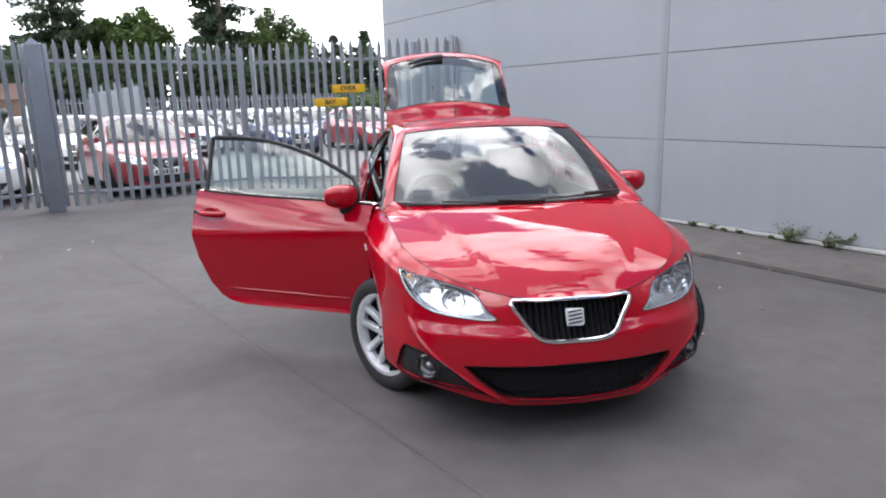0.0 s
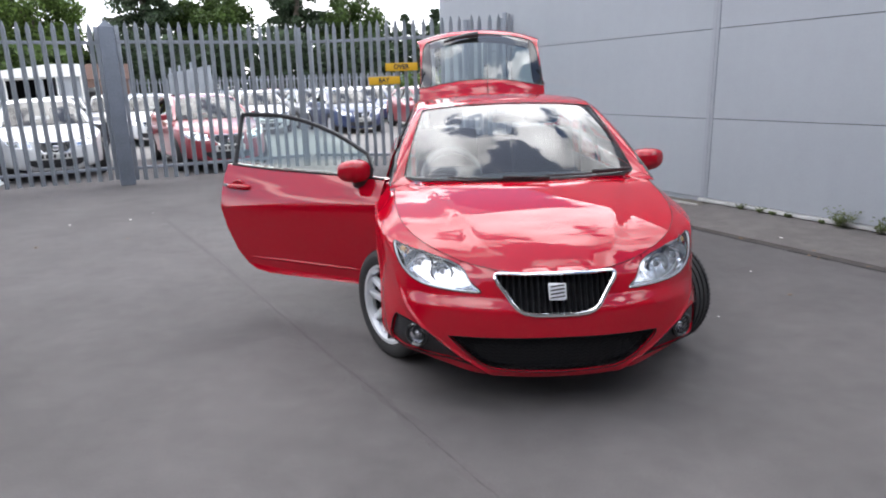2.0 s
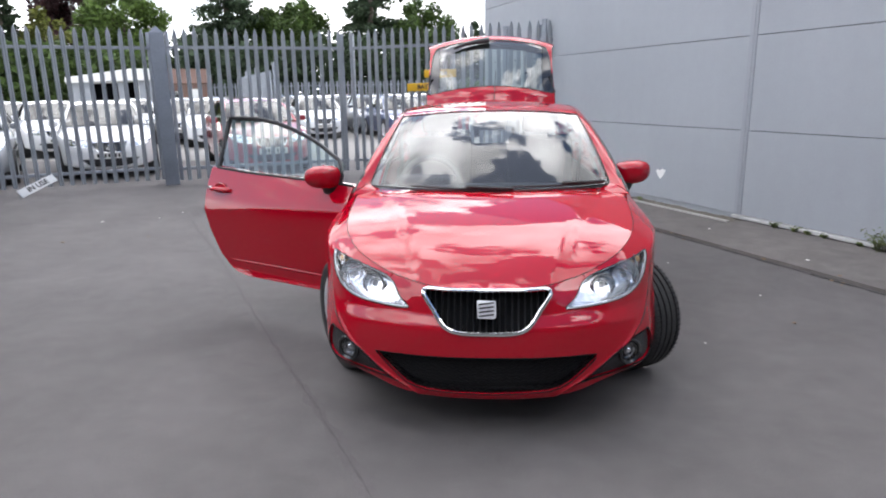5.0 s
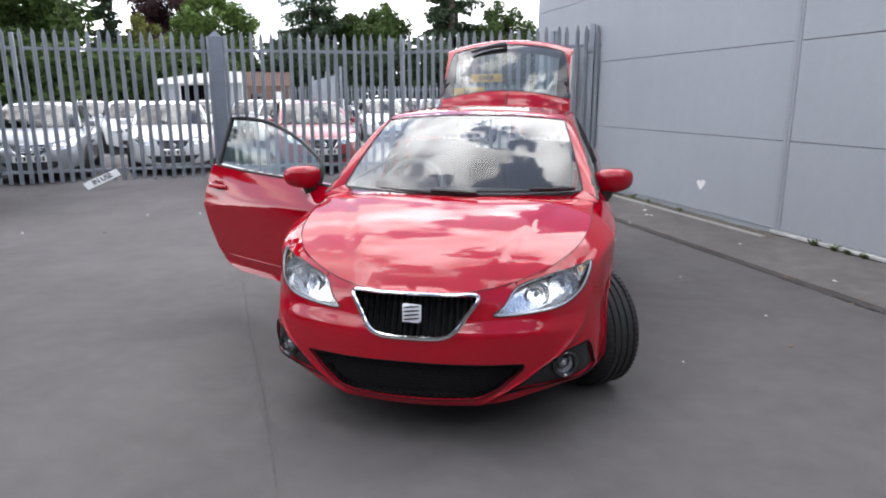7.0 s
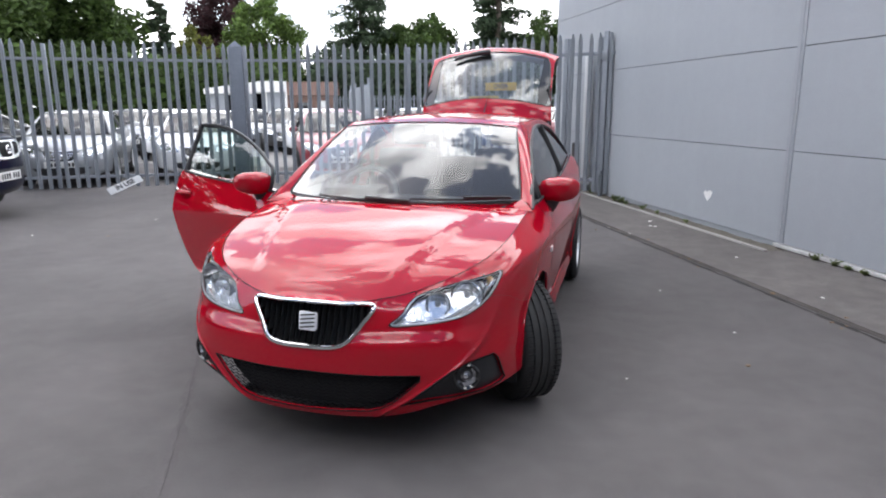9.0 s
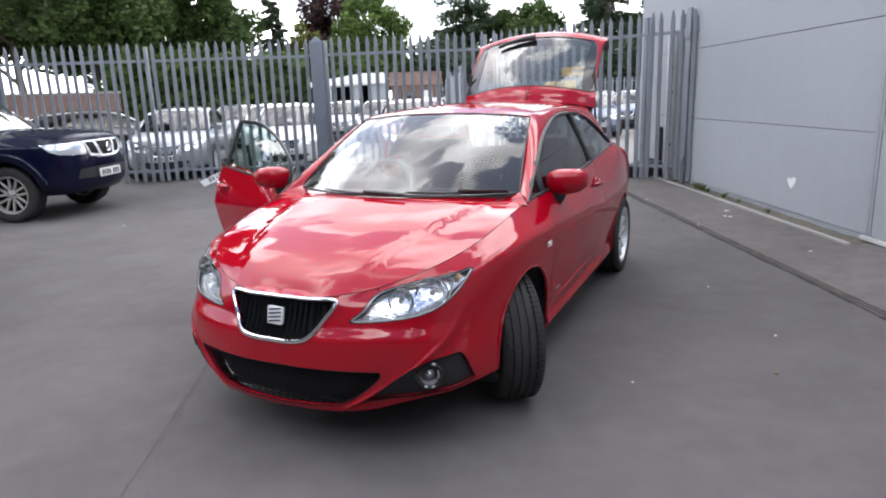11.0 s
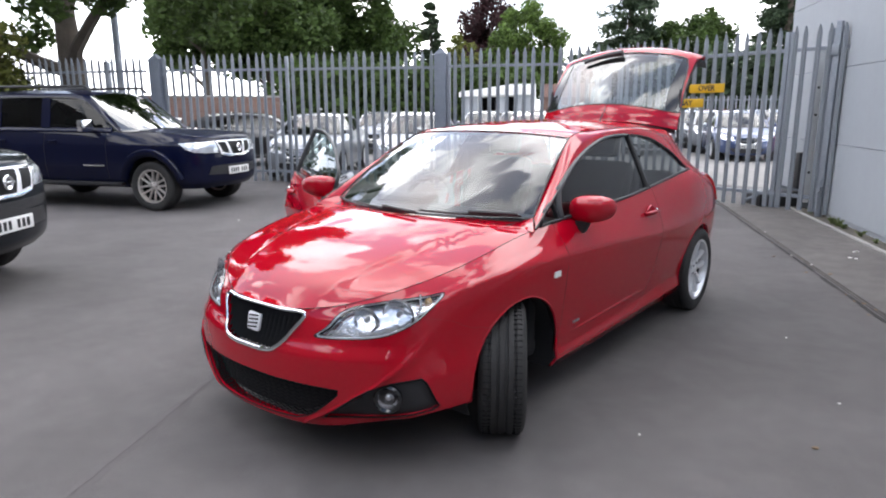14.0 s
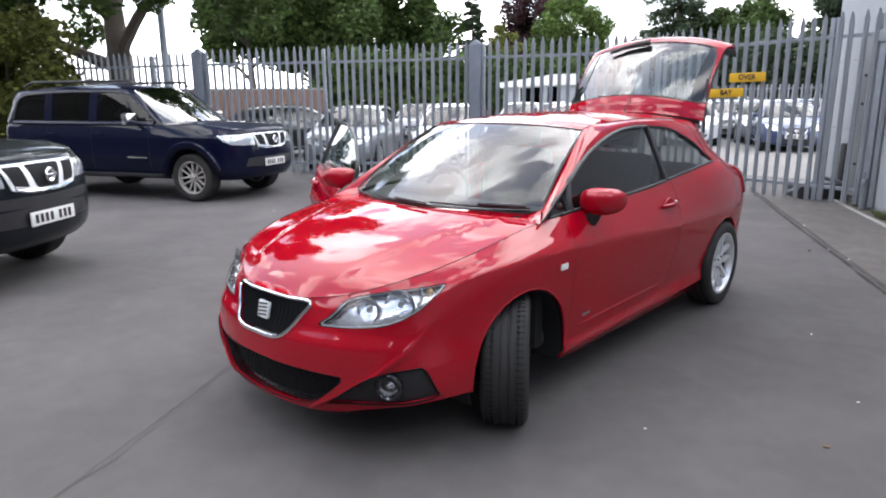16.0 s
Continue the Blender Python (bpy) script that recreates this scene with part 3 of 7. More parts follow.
HATCH_PLAN = [(0, -2.04), (0.18, -2.03), (0.35, -1.99), (0.52, -1.92), (0.655, -1.81), (0.735, -1.68), (0.79, -1.53), (0.822, -1.35), (0.835, -1.1), (0.842, -0.7),
              (0.845, 0), (0.843, 0.6), (0.838, 1.1), (0.815, 1.45), (0.765, 1.70), (0.66, 1.86), (0.45, 1.95), (0.2, 1.98), (0, 1.985)]
HATCH_Z = [([0, 2, 3, 4, 5, 6, 7, 18], [0.165, 0.174, 0.200, 0.228, 0.243, 0.240, 0.215, 0.17]),
           ([0, 2, 3, 4, 5, 6, 8, 11, 13, 18], [0.212, 0.218, 0.240, 0.260, 0.271, 0.271, 0.25, 0.25, 0.26, 0.25]),
           ([0, 4, 6, 7, 8, 9, 10, 11, 12, 14, 18], [0.385, 0.40, 0.42, 0.41, 0.335, 0.300, 0.310, 0.335, 0.345, 0.38, 0.40]),
           ([0, 2, 3, 4, 5, 6, 8, 9, 10, 11, 12, 13, 14, 18], [0.50, 0.52, 0.56, 0.62, 0.69, 0.745, 0.770, 0.755, 0.718, 0.69, 0.675, 0.675, 0.68, 0.68]),
           ([0, 1, 2, 3, 4, 5, 6, 7, 8, 9, 10, 11, 12, 13, 14, 18], [0.655, 0.657, 0.672, 0.708, 0.745, 0.775, 0.807, 0.840, 0.880, 0.92, 0.95, 0.995, 1.028, 0.962, 0.935, 0.93])]
HATCH_IN = [([0, 4, 8, 18], [0.10, 0.08, 0.06, 0.08]),
            ([0, 4, 8, 9, 11, 12, 18], [0.012, 0.014, 0.022, 0.026, 0.027, 0.027, 0.03]),
            ([0, 4, 6, 8, 9, 10, 11, 13, 18], [0.0, 0.0, 0.01, 0.032, 0.040, 0.042, 0.037, 0.018, 0.0]),
            ([0, 2, 4, 5, 6, 8, 9, 10, 12, 18], [0.012, 0.012, 0.02, 0.026, 0.022, -0.003, -0.011, -0.014, -0.010, -0.004]),
            ([0, 1, 2, 3, 4, 5, 6, 7, 8, 9, 10, 11, 12, 13, 14, 18], [0.06, 0.06, 0.085, 0.11, 0.12, 0.12, 0.12, 0.122, 0.120, 0.085, 0.075, 0.080, 0.085, 0.075, 0.07, 0.06])]


def bumper_ridge(p, a, t):
    """The folded ridge that runs from under each lamp down to the air intake's lower corner."""
    x, z = p[:, 0], p[:, 2]
    d = (x - RIDGE(z)) * 0.72                              # positive outboard and below
    soft = 0.5 * (d + np.sqrt(d * d + 0.004**2))           # zero inboard, rising outboard, with a tight fold between
    near_nose = step01(z, 0.16, 0.24) * (1 - step01(z, 0.55, 0.66)) * (p[:, 1] < -1.3)
    k = (1 - np.exp(-soft / 0.055)) * near_nose * (1 - step01(x, 0.60, 0.72)) * (1 - step01(z, 0.46, 0.62))
    p = p.copy()
    p[:, 1] += 0.040 * k - 0.0095 * np.exp(-(d / 0.010)**2) * near_nose
    p[:, 1] -= 0.022 * (1 - step01(z, 0.490, 0.560)) * (1 - step01(x, 0.60, 0.76)) * (p[:, 1] < -1.3)   # the face below the lamps stands proud
    p[:, 0] -= 0.012 * k
    square = step01(x, 0.46, 0.72) * (1 - step01(x, 0.78, 0.835)) * (1 - step01(z, 0.30, 0.54)) * (p[:, 1] < -1.3)   # squared lower corners
    p[:, 1] -= 0.036 * square
    p[:, 0] += 0.006 * square
    return p


RIDGE = pchip([0.0, 0.18, 0.22, 0.28, 0.35, 0.42, 0.50, 0.60, 1.2], [0.24, 0.27, 0.315, 0.415, 0.52, 0.607, 0.672, 0.705, 0.75])
SHELL = Loft(HATCH_PLAN, HATCH_Z, HATCH_IN)
SHELL.extra = bumper_ridge
SHELL.grid = SHELL(SHELL.uu, SHELL.tt)

# bonnet height over the plan
HOOD_MID = pchip([-2.0, -1.975, -1.93, -1.85, -1.75, -1.6, -1.3, -1.05, -0.8], [0.640, 0.655, 0.695, 0.742, 0.780, 0.828, 0.884, 0.918, 0.935])
_u = np.arange(0, 9.6, 0.01)
_top = SHELL(_u, np.full_like(_u, 5.0))


def soften(yy, vv, spread):
    """A curve rounded by a bell whose width grows with the distance from the nose."""
    out = np.empty_like(vv)
    for k, y in enumerate(yy):
        w = np.exp(-0.5 * ((yy - y) / spread(y))**2)
        m, dy = w.sum(), yy - y
        s1, s2 = (w * dy).sum(), (w * dy * dy).sum()
        out[k] = ((w * vv).sum() * s2 - (w * dy * vv).sum() * s1) / (m * s2 - s1 * s1)
    return out


_yy = np.arange(-2.06, -0.70, 0.004)
_spread = lambda y: 0.006 + 0.075 * float(step01(y, -1.95, -1.60))
_hood_z = soften(_yy, HOOD_MID(_yy), _spread)
_edge_x = soften(_yy, np.interp(_yy, _top[:, 1], _top[:, 0]), _spread)
_edge_z = soften(_yy, np.interp(_yy, _top[:, 1], _top[:, 2]), _spread)


def bonnet(x, y):
    e, ze = np.interp(y, _yy, _edge_x), np.interp(y, _yy, _edge_z)
    zm = np.interp(y, _yy, _hood_z)
    e = np.maximum(e, 0.02)
    f = np.clip(np.abs(x) / e, 0, 1.2)
    z = zm - (zm - ze) * f**2.6
    line = np.interp(y, [-1.98, -1.0], [0.29, 0.60])
    z = z + 0.010 * (1 - step01(np.abs(x), line - 0.055, line + 0.02)) * step01(y, -1.98, -1.75) * (1 - step01(y, -1.15, -0.98))
    return np.stack([x, y, z], 1)


# windscreen and roof edges
WS_LOW, WS_TOP = ((0, -1.10, 0.925), (0.668, -0.90, 0.930)), ((0, -0.425, 1.318), (0.548, -0.335, 1.285))


def windscreen(a, b):
    """a: -1 to 1 across, b: 0 to 1 from cowl to roof."""
    lo = np.stack([a * WS_LOW[1][0], WS_LOW[0][1] + (WS_LOW[1][1] - WS_LOW[0][1]) * np.abs(a)**2.2, WS_LOW[0][2] + (WS_LOW[1][2] - WS_LOW[0][2]) * a * a], 1)
    hi = np.stack([a * WS_TOP[1][0], WS_TOP[0][1] + (WS_TOP[1][1] - WS_TOP[0][1]) * np.abs(a)**2.2, WS_TOP[0][2] + (WS_TOP[1][2] - WS_TOP[0][2]) * np.abs(a)**2.2], 1)
    p = lo + (hi - lo) * b[:, None]
    bow = 4 * b * (1 - b) * 0.022
    p[:, 1] -= bow * 0.5
    p[:, 2] += bow * 0.87
    return p


ROOF_MID = pchip([-0.43, -0.2, 0.1, 0.4, 0.8, 1.1, 1.24], [1.316, 1.345, 1.366, 1.372, 1.362, 1.340, 1.325])
RAIL_IN = smooth_curve([(0.668, -0.90, 0.930), (0.612, -0.63, 1.108), (0.548, -0.335, 1.285), (0.552, -0.05, 1.318), (0.560, 0.35, 1.328), (0.555, 0.8, 1.312), (0.540, 1.2, 1.275), (0.575, 1.43, 1.11), (0.64, 1.62, 0.965)])
RAIL_OUT = smooth_curve([(0.748, -1.02, 0.893), (0.700, -0.71, 1.052), (0.650, -0.44, 1.172), (0.612, -0.10, 1.262), (0.603, 0.236, 1.284), (0.622, 0.594, 1.257), (0.672, 0.86, 1.165), (0.728, 1.06, 1.042), (0.728, 1.38, 0.972)])


def roof(x, y):
    k = RAIL_IN(np.linspace(2, 6, 120))
    e, ze = np.interp(y, k[:, 1], k[:, 0]), np.interp(y, k[:, 1], k[:, 2])
    zm = ROOF_MID(y)
    return np.stack([x, y, zm - (zm - ze) * np.clip(np.abs(x) / e, 0, 1.1)**2.3], 1)


def rail(k, b):
    """k: along the pillar and roof rail, b: 0 inner edge to 1 outer edge; slightly domed."""
    i, o = RAIL_IN(k), RAIL_OUT(k)
    p = i + (o - i) * b[:, None]
    bow = 4 * b * (1 - b) * 0.014
    p[:, 0] += bow * 0.75
    p[:, 2] += bow * 0.65
    return p


def side_glass(y, z):
    k = RAIL_OUT(np.linspace(0, 7.4, 300))
    xt, zt = np.interp(y, k[:, 1], k[:, 0]), np.interp(y, k[:, 1], k[:, 2])
    xb, zb = np.interp(y, _side[:, 1], _side[:, 0]), np.interp(y, _side[:, 1], _side[:, 2])
    s = np.clip((z - zb) / np.maximum(zt - zb, 0.02), -0.3, 1.2)
    return np.stack([xb - 0.006 + (xt - xb) * np.sign(s) * np.abs(s)**1.12, y, z], 1)


_u2 = np.arange(7.0, 13.5, 0.01)
_side = SHELL(_u2, np.full_like(_u2, 5.0))


def mirrored(f):
    def g(*a):
        p = f(*a)
        return p * np.array((-1, 1, 1))
    return g


def seam(parent, pts, r=0.0028, name="panel_gap"):
    return part(name, tube(pts, r, 6), M_SEAM, parent)


def wheel(parent, m, r=0.30, width=0.205, rim_r=0.215, spokes=5, name="wheel", rim_mat=None, twin=True, fat=True):
    """A wheel that turns about x; its face looks to +x."""
    rim_mat = rim_mat or M_ALLOY
    hw = width / 2
    hub = new(name)
    hub.parent, hub.matrix_local = parent, m
    hub.empty_display_size = 0.1
    prof = [(rim_r - 0.004, -hw * 0.86), (rim_r + 0.022, -hw * 0.98), (r - 0.035, -hw), (r - 0.012, -hw * 0.9), (r - 0.002, -hw * 0.72)]
    for g in (-0.42, -0.14, 0.14, 0.42):
        prof += [(r, hw * (g - 0.05) * 1.25), (r - 0.007, hw * (g - 0.035) * 1.25), (r - 0.007, hw * (g + 0.035) * 1.25), (r, hw * (g + 0.05) * 1.25)]
    prof += [(r - 0.002, hw * 0.72), (r - 0.012, hw * 0.9), (r - 0.035, hw), (rim_r + 0.022, hw * 0.98), (rim_r - 0.004, hw * 0.86)]
    part("tyre", lathe(prof, 64), M_RUBBER, hub)
    # tread blocks cut the shoulders
    bm = bmesh.new()
    for j in range(70):
        a = 2 * math.pi * j / 70
        for s in (-1, 1):
            add_box(bm, (s * hw * 0.62 - 0.018, -0.0022, r - 0.006), (s * hw * 0.62 + 0.018, 0.0022, r + 0.0006), 0, Matrix.Rotation(a + s * 0.02, 4, "X"))
    tagged(part("tread_sipe", bm, M_DARK, hub, smooth=False), kind="stuff")
    rim = part("rim", lathe([(rim_r - 0.03, -hw * 0.8), (rim_r, -hw * 0.86), (rim_r - 0.016, -hw * 0.6), (rim_r - 0.022, hw * 0.4), (rim_r - 0.014, hw * 0.78), (rim_r + 0.004, hw * 0.86), (rim_r + 0.004, hw * 0.92), (rim_r - 0.012, hw * 0.9), (rim_r - 0.022, hw * 0.62)], 64), rim_mat, hub, "painted silver alloy rim")
    # black disc and near-black lining paint the shade seen between the spokes
    part("brake_disc", lathe([(0, -0.01), (rim_r * 0.62, -0.01), (rim_r * 0.62, 0.006), (0, 0.006)], 40), M_BLACK, hub)
    part("rim_shade_lining", lathe([(rim_r - 0.026, -hw * 0.55), (rim_r - 0.028, hw * 0.42), (rim_r - 0.024, hw * 0.42), (rim_r - 0.022, -hw * 0.55)], 48), M_DARK, hub, "dark lining that paints the shade inside the rim")
    part("wheel_back", lathe([(0, -hw * 0.5), (rim_r - 0.02, -hw * 0.5), (rim_r - 0.02, -hw * 0.42), (0, -hw * 0.42)], 40), M_DARK, hub)
    bm = bmesh.new()
    ro = rim_r - 0.012
    for j in range(spokes):
        a = 2 * math.pi * j / spokes + 0.3
        for s in ((-1, 1) if twin else (0,)):
            w0, w1 = ((0.022, 0.023) if fat else (0.017, 0.014)) if twin else (0.035, 0.026)
            o0, o1 = (0.024 * s, 0.052 * s)
            vs = []
            for rad, off, hw2, dep in ((0.05, o0, w0, 0.60), (ro * 0.6, (o0 + o1) / 2, w0, 0.66), (ro + 0.008, o1, w1, 0.74)):
                ring = []
                for dx, dt in ((hw * dep, -hw2 * 0.7), (hw * dep, hw2 * 0.7), (hw * dep - 0.028, hw2), (hw * dep - 0.028, -hw2)):
                    t = off + dt
                    ring.append(bm.verts.new((dx, rad * math.cos(a) - t * math.sin(a), rad * math.sin(a) + t * math.cos(a))))
                vs.append(ring)
            for p, q in zip(vs, vs[1:]):
                for i in range(4):
                    bm.faces.new((p[i], p[(i + 1) % 4], q[(i + 1) % 4], q[i]))
            bm.faces.new(vs[0])
            bm.faces.new(vs[-1][::-1])
    bmesh.ops.recalc_face_normals(bm, faces=bm.faces)
    bmesh.ops.bevel(bm, geom=list(bm.edges), offset=0.003, segments=1, affect="EDGES")
    part("spokes", bm, rim_mat, hub, "five twin-spoke alloy centre")
    part("hub_cap", lathe([(0, hw * 0.76), (0.022, hw * 0.75), (0.030, hw * 0.70), (0.062, hw * 0.62), (0.066, hw * 0.3)], 32), rim_mat, hub)
    bm = bmesh.new()
    for j in range(5):
        a = 2 * math.pi * j / 5 + 0.9
        bmesh.ops.create_cone(bm, cap_ends=True, segments=8, radius1=0.008, radius2=0.007, depth=0.014, matrix=Matrix.Rotation(a, 4, "X") @ Matrix.Translation((hw * 0.64, 0, 0.045)) @ Matrix.Rotation(math.pi / 2, 4, "Y"))
    part("wheel_bolts", bm, M_SEAM, hub)
    return hub


def arch_points(yc, r, z0, zc=0.30, a0=None, n=18):
    """Wheel arch from front low to rear low, seen from the side."""
    s = math.asin(max(-1, min(1, (z0 - zc) / r)))
    return [(yc - r * math.cos(k), zc + r * math.sin(k)) for k in np.linspace(s, math.pi - s, n)]

# ---------------------------------------------------------------- the red hatchback
INSIDE = (0, 0, 0.5)
car = thing("hatchback", None, "glossy red three-door hatchback, tailgate raised and driver's door open", "car")


def shell_part(name, ut, mat, parent, label="", holes=(), out=0.0, rim=0.012, grid=(0.25, 0.2)):
    return sheet_part(name, SHELL, ut, mat, parent, label, holes, grid, out, rim, INSIDE)


def both(half):
    """A loop from its right-hand half, which runs from the centre line to the centre line."""
    h = list(half)
    left = [(-u, t) for u, t in reversed(h)]
    if abs(h[0][0]) < 1e-6:
        left = left[:-1]
    if abs(h[-1][0]) < 1e-6:
        left = left[1:]
    return h + left


GRILLE = rounded([(-0.258, 0.645), (-0.13, 0.649), (0, 0.650), (0.13, 0.649), (0.258, 0.645), (0.222, 0.575), (0.172, 0.512), (0.11, 0.490), (0, 0.487), (-0.11, 0.490), (-0.172, 0.512), (-0.222, 0.575)], 60)
INTAKE = [(-0.47, 0.376), (-0.24, 0.383), (0, 0.386), (0.24, 0.383), (0.47, 0.376), (0.40, 0.308), (0.33, 0.252), (0.27, 0.231), (0, 0.222), (-0.27, 0.231), (-0.33, 0.252), (-0.40, 0.308)]
FOG = resample([(0.376, 0.248), (0.46, 0.308), (0.53, 0.362), (0.575, 0.392), (0.63, 0.410), (0.708, 0.421), (0.724, 0.37), (0.739, 0.286), (0.60, 0.260), (0.376, 0.248)], 34)[:-1]
LAMP = rounded([(0.327, 0.567), (0.48, 0.574), (0.60, 0.594), (0.675, 0.647), (0.709, 0.731), (0.652, 0.725), (0.53, 0.706), (0.41, 0.671), (0.363, 0.608)], 54)


def near(loop, p):
    return int(np.argmin([(a - p[0])**2 + (b - p[1])**2 for a, b in loop]))


lamp_ut = [SHELL.find(a, b, True) for a, b in LAMP]
i_in, i_out = near(LAMP, (0.41, 0.671)), near(LAMP, (0.675, 0.647))
n_l = len(LAMP)


def lamp_run(a, b, stepper):
    r, k = [], a
    while k != b:
        r.append(lamp_ut[k])
        k = (k + stepper) % n_l
    return r + [lamp_ut[b]]


lower_run = lamp_run(i_in, i_out, 1)        # inner top corner, round below, to the outer bottom
upper_run = lamp_run(i_out, i_in, 1)        # outer bottom, tip, along the top, back to the inner corner
F_ARCH = arch_points(-1.210, 0.338, 0.25)
R_ARCH = arch_points(1.170, 0.338, 0.25)
arch_f = [SHELL.find(y, z, False) for y, z in F_ARCH]
split = next(i for i, (y, z) in enumerate(F_ARCH) if z > 0.545)
arch_r = [SHELL.find(y, z, False) for y, z in R_ARCH]
u_hood = lower_run[0][0]
seam_low = [SHELL.find(y, z, False) for y, z in ((-1.60, 0.615), (-1.55, 0.585))]
u_af = arch_f[0][0]
bump_half = [(k, 5.0) for k in np.linspace(0, u_hood - 0.05, 8)] + lower_run + seam_low + arch_f[:split + 1][::-1] + [(u_af, 0.0)] + [(k, 0.0) for k in np.linspace(u_af, 0, 12)[1:]]
hole_ut = lambda pts: [SHELL.find(a, b, True) for a, b in pts]
fog_ut = hole_ut(FOG)
grille_ut, intake_ut = hole_ut(GRILLE), hole_ut(resample(INTAKE + INTAKE[:1], 44)[:-1])
bumper = shell_part("front_bumper", both(bump_half), M_RED, car, holes=[grille_ut, intake_ut, fog_ut, [(-a, b) for a, b in fog_ut]], grid=(0.045, 0.05))

# bonnet
u_c = 8.62
hood_half = [(x, y) for x, y, z in SHELL(np.linspace(0, u_c, 40), np.full(40, 4.999))]
cowl = [(x, np.interp(x, [0, 0.35, 0.55, 0.70], [-1.055, -1.015, -0.955, hood_half[-1][1]])) for x in np.linspace(hood_half[-1][0], 0, 14)[1:]]
hood = sheet_part("bonnet", bonnet, both(hood_half + cowl), M_RED, car, "", grid=(0.05, 0.05), out=0.0, face=INSIDE)
top_line = SHELL(np.linspace(-u_c, u_c, 120), np.full(120, 5.0))
seam(car, [tuple(p) for p in top_line], 0.0016)

# wings, quarters, sills, closed door
DOOR_REAR = [(0.330, 0.985), (0.345, 0.90), (0.351, 0.80), (0.348, 0.70), (0.330, 0.56), (0.275, 0.40), (0.215, 0.325), (0.13, 0.280), (0.02, 0.264)]
rear_ut = [SHELL.find(y, z, False) for y, z in DOOR_REAR]
u_df, u_dr = SHELL.find(-0.855, 0.9, False)[0], rear_ut[0][0]
low_f = SHELL.find(-0.862, 0.262, False)
front_edge = [(u_df, 5.0), SHELL.find(-0.857, 0.80, False), SHELL.find(-0.858, 0.60, False), SHELL.find(-0.860, 0.42, False), low_f]
wing_ut = [(k, 5.0) for k in np.linspace(u_hood, u_df, 24)] + front_edge[1:] + [SHELL.find(-0.89, 0.258, False)] + arch_f[split:][::-1] + seam_low[::-1] + upper_run
door_ut = [(k, 5.0) for k in np.linspace(u_df, u_dr, 16)] + rear_ut + [SHELL.find(y, 0.262, False) for y in (-0.25, -0.55)] + front_edge[::-1][:-1]
u_rb = 13.75
quarter_ut = [(k, 5.0) for k in np.linspace(u_dr, u_rb, 14)] + [(u_rb, k) for k in (4, 3, 2, 1, 0.0)] + [(arch_r[-1][0], 0.0)] + arch_r[::-1] + rear_ut[::-1][:-1]
u_s0, u_s1 = SHELL.find(-0.885, 0.25, False)[0], arch_r[0][0]
sill_ut = [(u_s0, 0.0)] + [(k, 0.0) for k in np.linspace(u_s0, u_s1, 10)[1:]] + [arch_r[0]] + [rear_ut[-1]] + [SHELL.find(y, 0.262, False) for y in (-0.25, -0.55)] + [low_f, SHELL.find(-0.885, 0.258, False)]
for s in (1, -1):
    fl = lambda ut: [(s * a, b) for a, b in ut]
    shell_part("front_wing", fl(wing_ut), M_RED, car)
    shell_part("rear_quarter", fl(quarter_ut), M_RED, car)
    shell_part("sill", fl(sill_ut), M_RED, car)
    for run in ([low_f] + front_edge[::-1], rear_ut, lower_run[-1:] + seam_low + [arch_f[split]], [rear_ut[-1], SHELL.find(-0.25, 0.262, False), low_f]):
        q = resample([c for c in run], 24)
        seam(car, [tuple(c) for c in SHELL(q[:, 0] * s, q[:, 1])], 0.0004 if run[-1] == arch_f[split] else 0.0010)
    # arch lip and liner
    for pts, yc, r in ((arch_f, -1.210, 0.338), (arch_r, 1.170, 0.338)):
        q = resample(pts, 40)
        w = SHELL(q[:, 0] * s, q[:, 1])
        part("arch_lip", tube([tuple(c - np.array((s * 0.004, 0, 0))) for c in w], 0.007, 6), M_RED, car)
        bm = lathe([(r + 0.004, 0.36), (r + 0.006, 0.80), (r + 0.012, 0.80), (r + 0.014, 0.34), (0.02, 0.34)], 40, Matrix.Translation((0, yc, 0.30)) @ Matrix.Diagonal((s, 1, 1, 1)))
        bmesh.ops.bisect_plane(bm, geom=bm.verts[:] + bm.edges[:] + bm.faces[:], plane_co=(0, 0, 0.2), plane_no=(0, 0, -1), clear_outer=True)
        for v in bm.verts:
            lim = SHELL(np.array([SHELL.find(v.co.y, max(0.25, min(0.7, v.co.z)), False)[0]]), np.array([2.0]))[0][0] - 0.02 if abs(v.co.x) > 0.7 else 9
            if abs(v.co.x) > lim:
                v.co.x = s * lim
        part("arch_liner", bm, M_DARK, car)
for s in (1, -1):
    half = [(s * k, 3.3) for k in np.linspace(17.98, u_rb, 9)] + [(s * u_rb, 0.0)] + [(s * k, 0.0) for k in np.linspace(u_rb, 17.98, 8)[1:]]
    shell_part("rear_bumper", half, M_RED, car)
    half = [(s * k, 5.0) for k in np.linspace(15.3, u_rb - 0.45, 7)] + [(s * (u_rb - 0.25), 4.2), (s * u_rb, 3.35), (s * 15.3, 3.35)]
    shell_part("tail_lamp", half, M_TAIL, car, "red tail lamp", out=0.010)

# underside and bulk behind the panels
part("underbody", box((-0.62, -1.55, 0.17), (0.62, 1.80, 0.27), 0.03), M_DARK, car)
part("engine_bay", box((-0.52, -1.60, 0.20), (0.52, -1.02, 0.63), 0.06), M_DARK, car)
part("bulkhead", box((-0.72, -1.0, 0.27), (0.72, -0.93, 0.86), 0.02), M_DARK, car)
part("lamp_crossmember", box((-0.30, -1.90, 0.50), (0.30, -1.80, 0.64), 0.02), M_DARK, car)
part("front_undertray", box((-0.40, -1.90, 0.172), (0.40, -1.50, 0.20), 0.012), M_BLACK, car)

